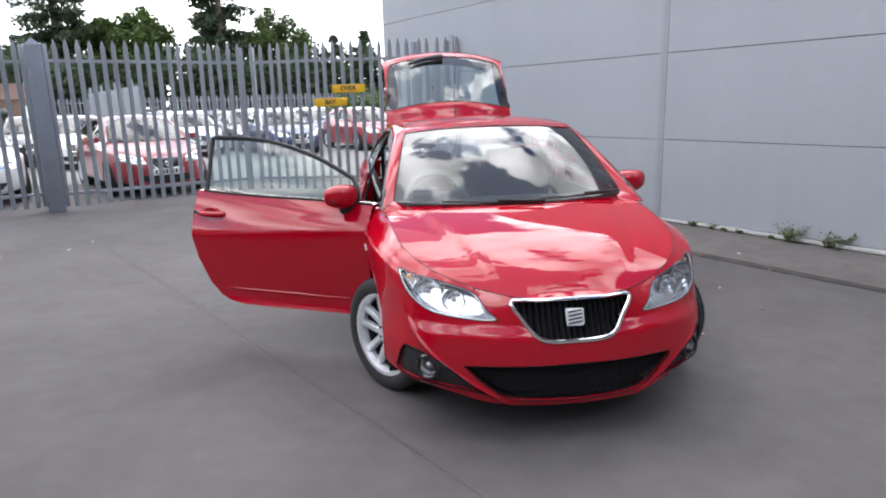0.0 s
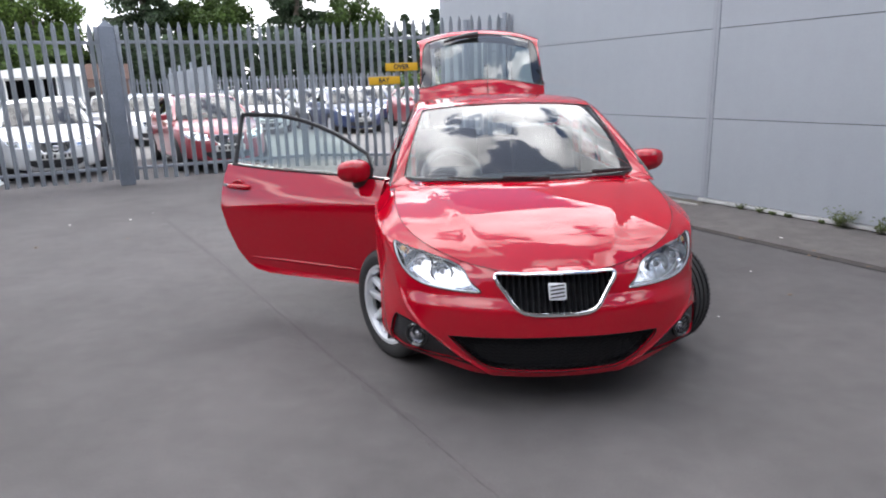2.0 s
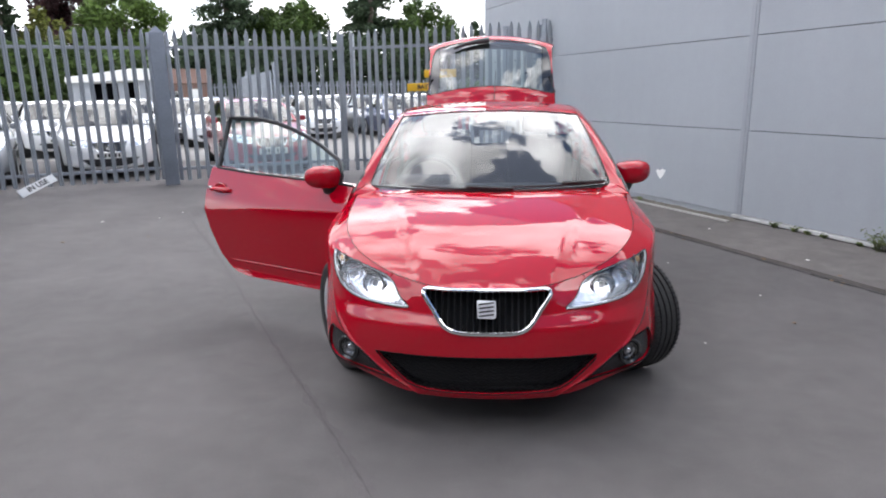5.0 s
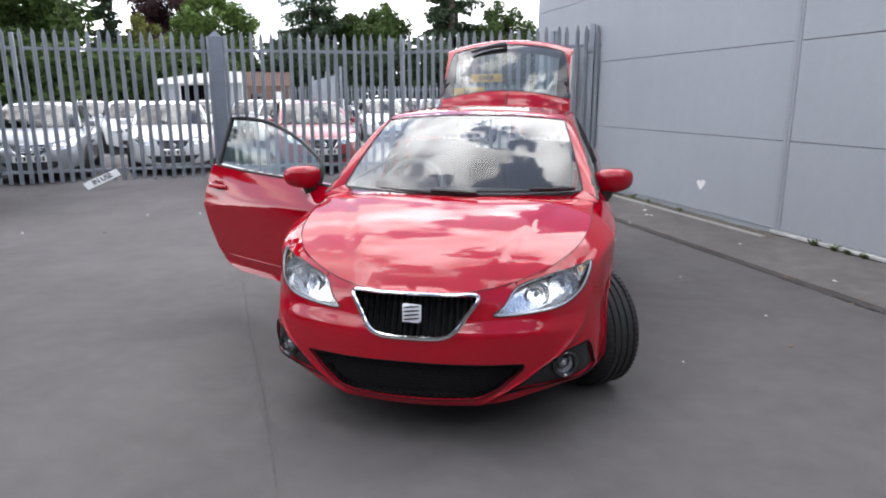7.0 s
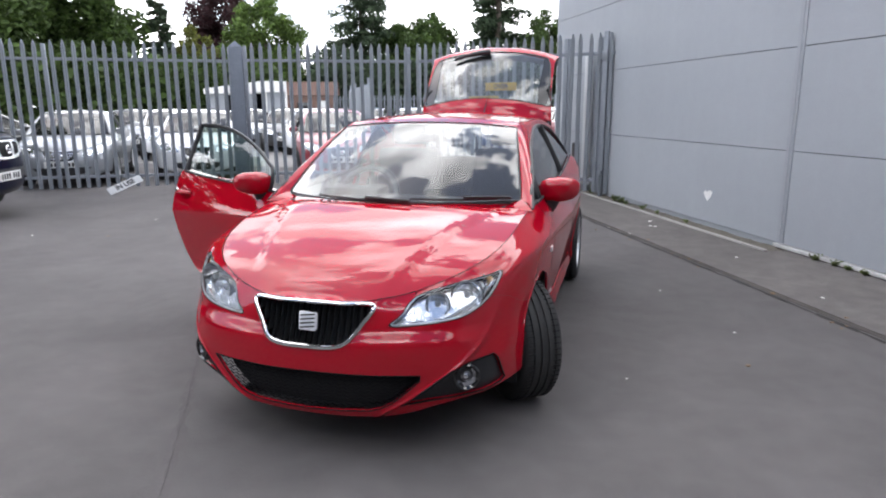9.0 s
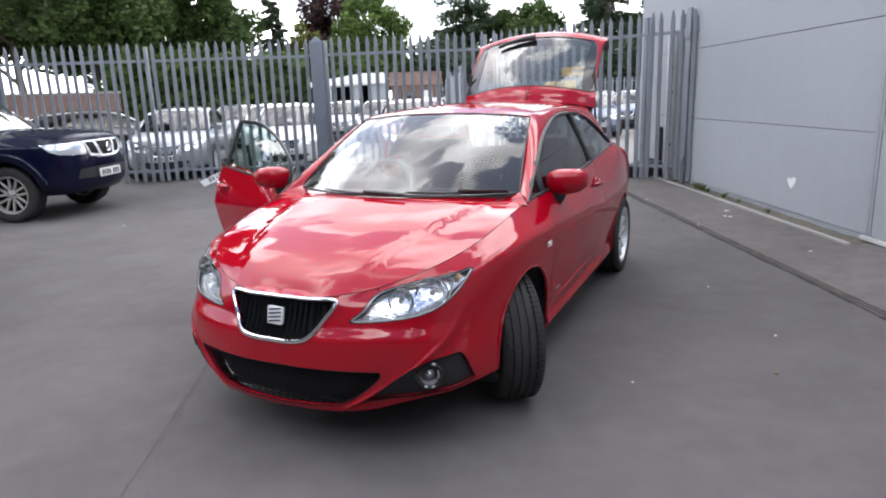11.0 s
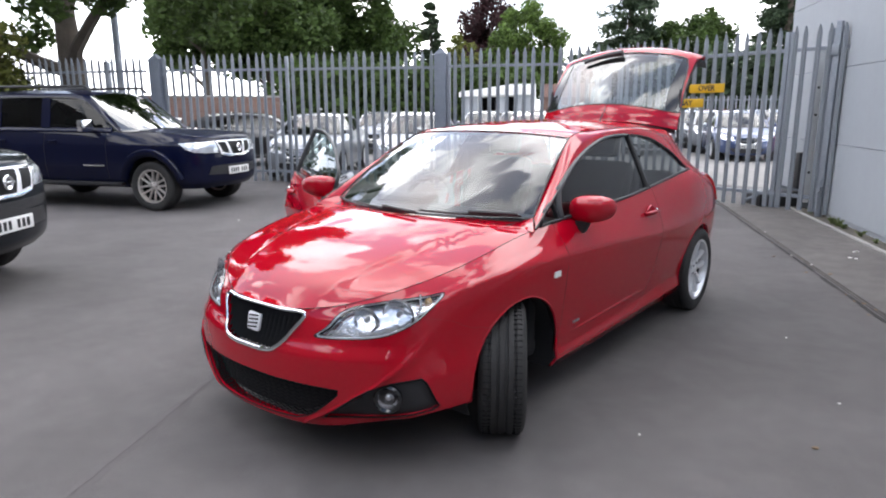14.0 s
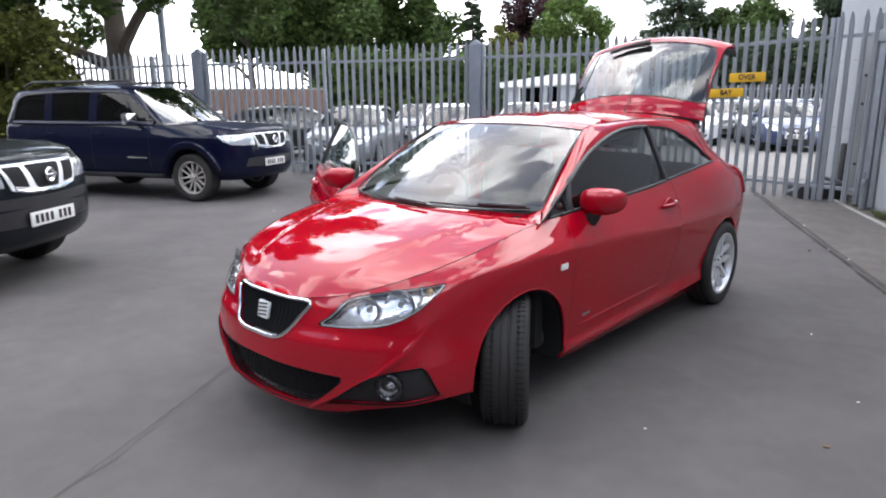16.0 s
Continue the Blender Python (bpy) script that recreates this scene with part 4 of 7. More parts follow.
# grille: chrome frame, dark well, upright bars, plain badge
gl3 = SHELL(np.array([a for a, b in grille_ut]), np.array([b for a, b in grille_ut]))
gl3[:, 1] -= 0.004
frame_p = part("grille_frame", tube([tuple(c) for c in gl3], 0.0092, 8, True, 0.8), M_CHROME, car, "bright chrome grille surround")
sheet_part("grille_well", SHELL, grille_ut, M_DARK, car, grid=(0.25, 0.2), out=-0.045, rim=0, face=INSIDE)
M_GRILLEBAR = material("dark_grey_grille_plastic", (0.022, 0.023, 0.025), 0.28, vary=0.1, scale=30)
gz_low = pchip([0, 0.11, 0.172, 0.222, 0.26], [0.487, 0.490, 0.512, 0.575, 0.645])
for i in range(19):
    x = -0.234 + i * 0.026
    z0, z1 = float(gz_low(abs(x))) + 0.004, 0.645
    if z1 - z0 < 0.02:
        continue
    zs = np.linspace(z0, z1, 5)
    ut = [SHELL.find(x, z, True) for z in zs]
    w = SHELL(np.array([a for a, b in ut]), np.array([b for a, b in ut]))
    bm = bmesh.new()
    a = [[bm.verts.new((x + dx, p[1] + dy, p[2])) for dx, dy in ((-0.003, 0.014), (0, 0.006), (0.003, 0.014), (0.003, 0.040), (-0.003, 0.040))] for p in w]
    for r, q in zip(a, a[1:]):
        for j in range(5):
            bm.faces.new((r[j], r[(j + 1) % 5], q[(j + 1) % 5], q[j]))
    bmesh.ops.recalc_face_normals(bm, faces=bm.faces)
    part("grille_bar", bm, M_GRILLEBAR, car)
by = float(SHELL(*[np.array([c]) for c in SHELL.find(0.0, 0.57, True)])[0][1])
badge = part("badge", prism([(-0.036, -0.036), (0.030, -0.039), (0.040, -0.030), (0.038, 0.034), (-0.034, 0.038), (-0.040, 0.030)], 0.014, Matrix.Translation((0.0, by - 0.010, 0.580)) @ Matrix.Rotation(radians(-14), 4, "X"), 0.003), M_BADGE, car, "square bright silver badge")
for k in (-0.026, -0.010, 0.006, 0.022):
    part("badge_groove", prism([(-0.030, k - 0.004), (0.030, k + 0.004), (0.030, k + 0.010), (-0.030, k + 0.002)], 0.003, Matrix.Translation((0.0, by - 0.0125, 0.580)) @ Matrix.Rotation(radians(-14), 4, "X")), M_SEAM, badge)

# lower intake with a honeycomb of thin ribs
sheet_part("intake_well", SHELL, intake_ut, M_DARK, car, grid=(0.25, 0.2), out=-0.05, rim=0, face=INSIDE)
bm = bmesh.new()
half_w = pchip([0.220, 0.231, 0.252, 0.308, 0.376, 0.39], [0.20, 0.27, 0.33, 0.40, 0.465, 0.47])
for row in range(10):
    z = 0.231 + row * 0.0154
    w = float(half_w(z)) - 0.008
    n = max(6, int(w / 0.017)) * 2
    pts = []
    for k in range(n + 1):
        x = -w + 2 * w * k / n
        zz = z + (0.0052 if (k + row) % 2 else -0.0052)
        u, t = SHELL.find(x, zz, True)
        p = SHELL(np.array([u]), np.array([t]))[0]
        pts.append((x, p[1] + 0.012, zz))
    add_tube(bm, pts, 0.0022, 4)
part("intake_mesh", bm, M_MESH, car, "black honeycomb intake mesh")
iw = SHELL(np.array([a for a, b in intake_ut]), np.array([b for a, b in intake_ut]))
part("intake_edge", tube([tuple(c) for c in iw], 0.003, 6, True), M_MESH, car)

# fog lamps
for s in (1, -1):
    f_ut = [(s * a, b) for a, b in fog_ut]
    sheet_part("fog_surround", SHELL, f_ut, M_BLACK, car, "matt black fog lamp surround", grid=(0.25, 0.2), out=-0.012, rim=0, face=INSIDE)
    w = SHELL(np.array([a for a, b in f_ut]), np.array([b for a, b in f_ut]))
    part("fog_edge", tube([tuple(c) for c in w], 0.004, 6, True), M_MESH, car)
    u, t = SHELL.find(0.612, 0.345, True)
    p = SHELL(np.array([u]), np.array([t]))[0]
    aim = Matrix.Translation((s * p[0], p[1] - 0.002, p[2])) @ Matrix.Rotation(radians(-90 + s * 28), 4, "Z")
    fog = part("fog_lamp", lathe([(0.056, -0.03), (0.058, 0.002), (0.050, 0.008), (0.042, 0.002), (0.040, -0.02)], 32, aim), M_GLOSSBLACK, car, "round clear fog lamp in black bezel")
    part("fog_bowl", lathe([(0.040, 0.0), (0.030, -0.018), (0.012, -0.03), (0.0, -0.032)], 32, aim), M_REFLECT, fog)
    # chrome bulb oversized on purpose: its glint stands in for the bowl's facets
    part("fog_glint_bulb", lathe([(0.0, 0.003), (0.012, 0.001), (0.021, -0.006), (0.024, -0.018), (0.0, -0.03)], 20, aim), M_CHROME, fog)
    part("fog_lens", lathe([(0.0, 0.006), (0.025, 0.004), (0.042, 0.0)], 32, aim), M_LENS, fog)

# headlamps
for s in (1, -1):
    l_ut = [(s * a, b) for a, b in lamp_ut]
    w = SHELL(np.array([a for a, b in l_ut]), np.array([b for a, b in l_ut]))
    lamp = sheet_part("headlamp", SHELL, l_ut, M_LAMPHOUSE, car, "clear twin-bowl headlamp with silver housing", grid=(0.25, 0.2), out=-0.036, rim=0, face=INSIDE)
    c = w.mean(0)
    bm = bmesh.new()
    back = [bm.verts.new(tuple(p + np.array((-s * 0.010, 0.036, -0.003)))) for p in w]
    fro = [bm.verts.new(tuple(p)) for p in w]
    for k in range(n_l):
        bm.faces.new((fro[k], fro[(k + 1) % n_l], back[(k + 1) % n_l], back[k]))
    bmesh.ops.recalc_face_normals(bm, faces=bm.faces)
    part("lamp_skirt", bm, M_LAMPHOUSE, lamp)
    part("lamp_seal", tube([tuple(p) for p in w], 0.0022, 6, True), M_SEAM, lamp)
    part("lamp_bezel", tube([tuple(c + (p - c) * 0.962 + np.array((0, 0.004, 0))) for p in w], 0.004, 6, True), M_BADGE, lamp)
    for x, z, r, back_y in ((0.606, 0.660, 0.059, 0.024), (0.504, 0.638, 0.043, 0.018)):
        u, t = SHELL.find(x, z, True)
        p = SHELL(np.array([u]), np.array([t]))[0]
        aim = Matrix.Translation((s * (p[0] - 0.014), p[1] + back_y, p[2] - 0.004)) @ Matrix.Rotation(radians(-90 + s * 16), 4, "Z")
        bowl = part("lamp_bowl", lathe([(r + 0.006, -0.01), (r + 0.004, 0.004), (r, 0.0), (r * 0.93, -0.012), (r * 0.7, -0.026), (r * 0.4, -0.035), (0.0, -0.038)], 40, aim), M_REFLECT, lamp, "round chrome reflector bowl")
        part("bowl_ring", lathe([(r + 0.004, 0.004), (r + 0.006, 0.005), (r + 0.008, 0.001), (r + 0.007, -0.012)], 40, aim), M_CABIN, lamp)
        part("lamp_bulb", lathe([(0.0, -0.002), (0.010, -0.006), (0.013, -0.018), (0.010, -0.036), (0.0, -0.038)], 20, aim), M_CHROME if r > 0.06 else M_SATIN, lamp)
    u, t = SHELL.find(0.682, 0.705, True)
    p = SHELL(np.array([u]), np.array([t]))[0]
    part("indicator_bulb", lathe([(0.0, 0.02), (0.010, 0.014), (0.014, 0.0), (0.0, -0.02)], 20, Matrix.Translation((s * (p[0] - 0.02), p[1] + 0.026, p[2])) @ Matrix.Rotation(radians(-90), 4, "Z")), M_AMBER, lamp, "amber indicator bulb")
    part("lamp_divider", tube([(s * (p[0] - 0.035), p[1] - 0.045, p[2] - 0.075), (s * (p[0] - 0.030), p[1] - 0.012, p[2] - 0.02), (s * (p[0] - 0.045), p[1] + 0.0, p[2] + 0.025)], 0.006, 6), M_CHROME, lamp)
    lens = sheet_part("lamp_lens", SHELL, l_ut, M_LENS, lamp, "clear polycarbonate lens", grid=(0.25, 0.2), out=0.001, rim=0, face=INSIDE)
    lens.visible_shadow = False

# windscreen, roof, rails
ws = sheet_part("windscreen", windscreen, [(-1, 0), (1, 0), (1, 1), (-1, 1)], M_WSCREEN, car, "raked windscreen reflecting clouds", grid=(0.08, 0.1), rim=0.004, face=INSIDE)
ws.visible_shadow = False
edge = [tuple(windscreen(np.array([a]), np.array([b]))[0]) for a, b in [(k, 0) for k in np.linspace(-1, 1, 30)] + [(1, k) for k in np.linspace(0.05, 1, 14)] + [(k, 1) for k in np.linspace(0.95, -1, 30)] + [(-1, k) for k in np.linspace(0.95, 0.05, 14)]]
part("windscreen_seal", tube(edge, 0.006, 6, True, 0.5), M_BLACK, car)
roof_side = [(p[0], p[1]) for p in RAIL_IN(np.linspace(2, 6.0, 30))]
front = [(x, float(WS_TOP[0][1] + (WS_TOP[1][1] - WS_TOP[0][1]) * (x / 0.548)**2.2 + 0.004)) for x in np.linspace(0, 0.54, 10)]
sheet_part("roof", roof, both(front + roof_side + [(0.3, 1.235), (0, 1.245)]), M_RED, car, grid=(0.08, 0.08), face=INSIDE)
for s in (1, -1):
    f = rail if s > 0 else mirrored(rail)
    sheet_part("roof_rail", f, [(k, 0) for k in np.linspace(0, 8, 40)] + [(k, 1) for k in np.linspace(8, 0, 40)], M_RED, car, grid=(0.2, 0.25), rim=0.010, face=(0, 0.2, 0.9))
    part("roof_ditch", tube([tuple(p * np.array((s, 1, 1)) + np.array((0, 0, 0.001))) for p in RAIL_IN(np.linspace(2.0, 6, 40))], 0.0016, 6), M_SEAM, car)

# side windows on the closed side, quarter glass on both
belt = lambda y: float(np.interp(y, _side[:, 1], _side[:, 2]))
up = [(p[1], p[2]) for p in RAIL_OUT(np.linspace(0.15, 6.98, 50))]
B_LOW, B_TOP = 0.268, 0.318


def split_glass(lo, hi):
    return [q for q in up if lo <= q[0] <= hi]


for s in (1, -1):
    f = side_glass if s > 0 else mirrored(side_glass)
    q = [(B_TOP + 0.045, float(np.interp(B_TOP + 0.045, [a for a, b in up], [b for a, b in up])))] + split_glass(B_TOP + 0.05, 2) + [(y, belt(y) + 0.004) for y in np.linspace(1.03, B_LOW + 0.045, 12)]
    g = sheet_part("quarter_glass", f, q, M_TINT, car, "tinted rear quarter window", grid=(0.1, 0.08), rim=0.003, face=(0, 0.3, 1.0), out=-0.004)
    g.visible_shadow = False
    q = [(B_TOP, float(np.interp(B_TOP, [a for a, b in up], [b for a, b in up]))), (B_TOP + 0.045, float(np.interp(B_TOP + 0.045, [a for a, b in up], [b for a, b in up]))), (B_LOW + 0.045, belt(B_LOW + 0.045)), (B_LOW, belt(B_LOW))]
    sheet_part("b_pillar", f, q, M_GLOSSBLACK, car, "gloss black pillar trim", grid=(0.1, 0.08), rim=0.01, face=(0, 0.3, 1.0))
    trim = [tuple(p * np.array((s, 1, 1))) for p in RAIL_OUT(np.linspace(0.05, 7, 60))]
    part("window_trim", tube(trim, 0.008, 6, False, 0.7), M_BLACK, car)
    part("belt_trim", tube([(s * (np.interp(y, _side[:, 1], _side[:, 0]) + 0.001), y, belt(y) + 0.003) for y in np.linspace(0.30, 1.05, 20)], 0.0075, 6), M_BLACK, car)


def mirror_housing(parent, s):
    """A rounded wing mirror on a dark foot."""
    bm = bmesh.new()
    bmesh.ops.create_uvsphere(bm, u_segments=28, v_segments=18, radius=1)
    for v in bm.verts:
        x, y, z = [math.copysign(abs(q)**0.78, q) for q in v.co]
        yy = y * 0.080 if y < 0 else y * 0.042
        zz = z * (0.071 - 0.004 * x) * (1 - 0.08 * max(0, z))
        xx = x * 0.112
        zz += 0.006 * x
        v.co = (s * (MX + xx), MY + yy + 0.035 * max(0, x)**2, MZ + zz)
    if s < 0:
        bmesh.ops.reverse_faces(bm, faces=bm.faces)
    h = part("mirror_housing", bm, M_RED, parent, "rounded red wing mirror")
    bm = bmesh.new()
    bmesh.ops.create_uvsphere(bm, u_segments=24, v_segments=12, radius=1)
    for v in bm.verts:
        x, y, z = v.co
        v.co = (s * (MX + x * 0.070), MY + 0.044 + y * 0.006, MZ + z * 0.052)
    part("mirror_glass", bm, M_MIRROR, parent)
    part("mirror_foot", tube([(s * (MX - 0.035), MY - 0.01, MZ - 0.045), (s * (MX - 0.05), MY - 0.012, MZ - 0.085), (s * (MX - 0.065), MY - 0.014, MZ - 0.115), (s * (MX - 0.10), MY - 0.014, MZ - 0.13)], [0.044, 0.040, 0.036, 0.034], 12, False, 1.2), M_BLACK, parent, "black mirror foot")


MX, MY, MZ = 0.838, -0.625, 0.962


def handle_parts(parent, s, mat=None):
    u, t = SHELL.find(0.215, 0.838, False)
    p = SHELL(np.array([u]), np.array([t]))[0]
    bowl = Matrix.Translation((s * p[0], p[1], p[2])) @ Matrix.Diagonal((s, 1.45, 1, 1))
    part("handle_recess", lathe([(0.0, 0.0006), (0.018, 0.0012), (0.028, 0.003), (0.035, 0.0065), (0.039, 0.0055), (0.042, -0.002)], 32, bowl), M_RED, parent, "dished handle recess")
    part("handle", tube([(s * (p[0] + 0.004), p[1] - 0.095, p[2] - 0.002), (s * (p[0] + 0.022), p[1] - 0.075, p[2]), (s * (p[0] + 0.028), p[1], p[2] + 0.002), (s * (p[0] + 0.022), p[1] + 0.060, p[2]), (s * (p[0] + 0.002), p[1] + 0.078, p[2])], [0.012, 0.016, 0.017, 0.016, 0.012], 10, False, 0.8), M_RED, parent, "red pull handle")
    part("lock_barrel", lathe([(0, 0.004), (0.010, 0.003), (0.012, -0.004)], 16, Matrix.Translation((s * (p[0] + 0.004), p[1] + 0.098, p[2] + 0.002)) @ Matrix.Diagonal((s, 1, 1, 1))), M_CHROME, parent, "chrome lock barrel")


def door_window(parent, s, pane):
    f = side_glass if s > 0 else mirrored(side_glass)
    lo, hi = -0.76, B_TOP - 0.03
    q = [(lo, float(np.interp(lo, [a for a, b in up], [b for a, b in up])))] + split_glass(lo + 0.02, hi) + [(hi + 0.028, float(np.interp(hi + 0.028, [a for a, b in up], [b for a, b in up])) - 0.002)] + [(y, belt(y) + 0.004) for y in np.linspace(B_LOW, lo, 14)]
    g = sheet_part("door_glass", f, q, pane, parent, "clear door window", grid=(0.1, 0.08), rim=0.003, face=(0, 0.3, 1.0), out=-0.003)
    g.visible_shadow = False
    p3 = [tuple(f(np.array([a]), np.array([b]))[0]) for a, b in [(lo, belt(lo) + 0.003), (lo, belt(lo) + 0.05)] + split_glass(lo + 0.006, hi) + [(hi + 0.03, float(np.interp(hi + 0.03, [a for a, b in up], [b for a, b in up]))), (B_LOW + 0.005, belt(B_LOW) + 0.003)]]
    part("window_frame", tube(p3, 0.018, 8, False, 0.6), M_BLACK, parent, "black window frame")
    b3 = [tuple(f(np.array([y]), np.array([belt(y) + 0.003]))[0] + np.array((s * 0.006, 0, 0))) for y in np.linspace(-0.85, B_LOW + 0.02, 24)]
    part("belt_seal", tube(b3, 0.0085, 6), M_BLACK, parent)
    # small fixed pane at the foot of the pillar: it stays with the body
    p3 = [tuple(f(np.array([a]), np.array([b]))[0]) for a, b in [(lo - 0.03, belt(lo - 0.03) + 0.003), (-0.93, belt(-0.93) + 0.003)] + split_glass(-0.92, lo - 0.03)]
    part("quarterlight_frame", tube(p3, 0.010, 8, True), M_BLACK, car)
    q = [(-0.92, belt(-0.92) + 0.003), (lo - 0.03, belt(lo - 0.03) + 0.003), (lo - 0.03, float(np.interp(lo - 0.03, [a for a, b in up], [b for a, b in up])))]
    g = sheet_part("quarterlight", f, q, M_SIDEGLASS, car, grid=(0.1, 0.08), rim=0.003, face=(0, 0.3, 1.0), out=-0.003)
    g.visible_shadow = False
    # rounded fold pressed along the door's foot
    ut = [SHELL.find(y, 0.352 + 0.012 * k, False) for k, y in ((k, -0.80 + 1.02 * k) for k in np.linspace(0, 1, 16))]
    w = SHELL(np.array([s * a for a, b in ut]), np.array([b for a, b in ut]))
    part("door_fold", tube([tuple(p - np.array((s * 0.006, 0, 0))) for p in w], [0.004 + 0.008 * math.sin(math.pi * k / 15) ** 0.5 for k in range(16)], 10), M_RED, parent)


left = shell_part("door", door_ut, M_RED, car, "closed red passenger door")
# closed side takes the tinted pane: the cabin's dark is put into its tint
door_window(left, 1, M_TINT)
mirror_housing(left, 1)
handle_parts(left, 1)

right = shell_part("door", [(-a, b) for a, b in door_ut], M_RED, car, "driver's door swung wide open")
door_window(right, -1, M_SIDEGLASS)
MX, MY, MZ = 0.812, -0.688, 0.966
mirror_housing(right, -1)
handle_parts(right, -1)
trim_in = sheet_part("door_trim", SHELL, [(-a, b) for a, b in door_ut], M_CABIN, right, "dark inner door trim", grid=(0.25, 0.2), out=-0.07, rim=0, face=INSIDE)
w = SHELL(np.array([-a for a, b in door_ut]), np.array([b for a, b in door_ut]))
bm = bmesh.new()
c0 = [bm.verts.new(tuple(p)) for p in w]
c1 = [bm.verts.new(tuple(p + np.array((0.075, 0, 0)))) for p in w]
for k in range(len(w)):
    bm.faces.new((c0[k], c0[(k + 1) % len(w)], c1[(k + 1) % len(w)], c1[k]))
bmesh.ops.recalc_face_normals(bm, faces=bm.faces)
part("door_shut_face", bm, M_RED, right, smooth=False)
u, t = SHELL.find(0.30, 0.845, False)
p = SHELL(np.array([-u]), np.array([t]))[0]
part("door_lock", lathe([(0, 0.02), (0.012, 0.018), (0.012, -0.01), (0, -0.01)], 12, Matrix.Translation((p[0], 0.328, p[2]))), M_CHROME, right)
HINGE = Vector((-0.80, -0.865, 0))
right.matrix_local = Matrix.Translation(HINGE) @ Matrix.Rotation(radians(62.7), 4, "Z") @ Matrix.Translation(-HINGE)
part("door_check", box((-0.86, -0.80, 0.60), (-0.74, -0.78, 0.63), 0.004), M_SATIN, car)

# the open doorway: dark jambs and seal
ring = [tuple(p + np.array((0.03, 0, 0))) for p in w]
part("door_seal", tube(ring, 0.012, 6, True), M_BLACK, car)
part("door_jamb", box((-0.775, -0.90, 0.28), (-0.70, -0.83, 0.90), 0.01), M_RED, car)
part("sill_plate", box((-0.80, -0.84, 0.24), (-0.66, 0.25, 0.275), 0.008), M_BLACK, car)

# side repeaters
for s in (1, -1):
    u, t = SHELL.find(-0.955, 0.695, False)
    p = SHELL(np.array([u]), np.array([t]))[0]
    part("side_repeater", box((s * (p[0] - 0.006), p[1] - 0.028, p[2] - 0.014), (s * (p[0] + 0.006), p[1] + 0.028, p[2] + 0.014), 0.004), M_WHITE, car, "clear rectangular side repeater")
    p = SHELL(*[np.array([q]) for q in SHELL.find(-0.70, 0.400, False)])[0]
    part("side_script", box((s * (p[0] - 0.004), -0.73, 0.394), (s * (p[0] + 0.0035), -0.665, 0.404)), M_SATIN, car, "small silver side badge")

# wheels: the front pair turned to the car's left
for s in (1, -1):
    flip = Matrix.Identity(4) if s > 0 else Matrix.Rotation(math.pi, 4, "Z")
    wheel(car, Matrix.Translation((s * 0.712, -1.218 if s > 0 else -1.252, 0.30)) @ Matrix.Rotation(radians(34), 4, "Z") @ flip)
    wheel(car, Matrix.Translation((s * 0.748, 1.170, 0.30)) @ flip)

# the red feet of the windscreen pillars, which run down into the bonnet's corners
for s in (1, -1):
    a, b, c = Vector((0.750, -1.025, 0.891)), Vector((0.664, -0.893, 0.932)), Vector((0.585, -0.945, 0.893))
    bm = bmesh.new()
    n = 6
    rows = [[bm.verts.new(a.lerp(b, i / n).lerp(c, j / n) + Vector((0, 0, 0.008 * math.sin(math.pi * i / n) * (1 - j / n)))) for j in range(n + 1)] for i in range(n + 1)]
    for r, q in zip(rows, rows[1:]):
        for j in range(n - 1):
            bm.faces.new((r[j], r[j + 1], q[j + 1], q[j]))
    bmesh.ops.remove_doubles(bm, verts=bm.verts, dist=1e-5)
    bmesh.ops.solidify(bm, geom=bm.faces[:], thickness=0.004)
    for v in bm.verts:
        v.co.x *= s
    bmesh.ops.recalc_face_normals(bm, faces=bm.faces)
    part("pillar_foot", bm, M_RED, car)

# wipers and cowl
sheet_part("cowl_panel", lambda x, y: np.stack([x, y, np.interp(y, [-1.12, -1.0, -0.86], [0.892, 0.905, 0.915])], 1), [(-0.60, -1.0), (0, -1.10), (0.60, -1.0), (0.61, -0.88), (-0.61, -0.88)], M_BLACK, car, grid=(0.2, 0.1), rim=0.01)


def wiper(parent, a0, b0, a1, b1, name="wiper"):
    n = 14
    pts = []
    for k in range(n):
        f = k / (n - 1)
        p, nn = lay(windscreen, np.array([a0 + (a1 - a0) * f]), np.array([b0 + (b1 - b0) * f]))
        s = 1 if nn[0][2] > 0 else -1
        pts.append(tuple(p[0] + s * nn[0] * 0.012))
    blade = part(name, tube(pts, [0.006] * n, 6), M_BLACK, parent, "black wiper resting along the cowl")
    arm = [tuple(np.array(pts[n // 2]) + np.array((0, 0, 0.012)))] + [tuple(np.array(q)) for q in [(pts[n - 1][0] * 1.0, pts[n - 1][1] - 0.03, pts[n - 1][2] + 0.012)]]
    part("wiper_arm", tube(arm, 0.008, 6), M_BLACK, blade)


wiper(car, -0.62, 0.012, 0.20, -0.012)
wiper(car, 0.18, 0.020, 0.93, 0.008)

# tailgate, raised
GATE_MID = smooth_curve([(1.19, 1.350), (1.245, 1.462), (1.42, 1.665), (1.60, 1.840), (1.71, 1.915), (1.83, 1.925), (2.05, 1.86)])
GATE_W = pchip([0, 1, 2, 3, 4, 5, 6], [0.565, 0.56, 0.548, 0.55, 0.572, 0.57, 0.52])
GATE_DROP = pchip([0, 1, 2, 3, 4, 5, 6], [0.142, 0.132, 0.092, 0.080, 0.09, 0.09, 0.08])


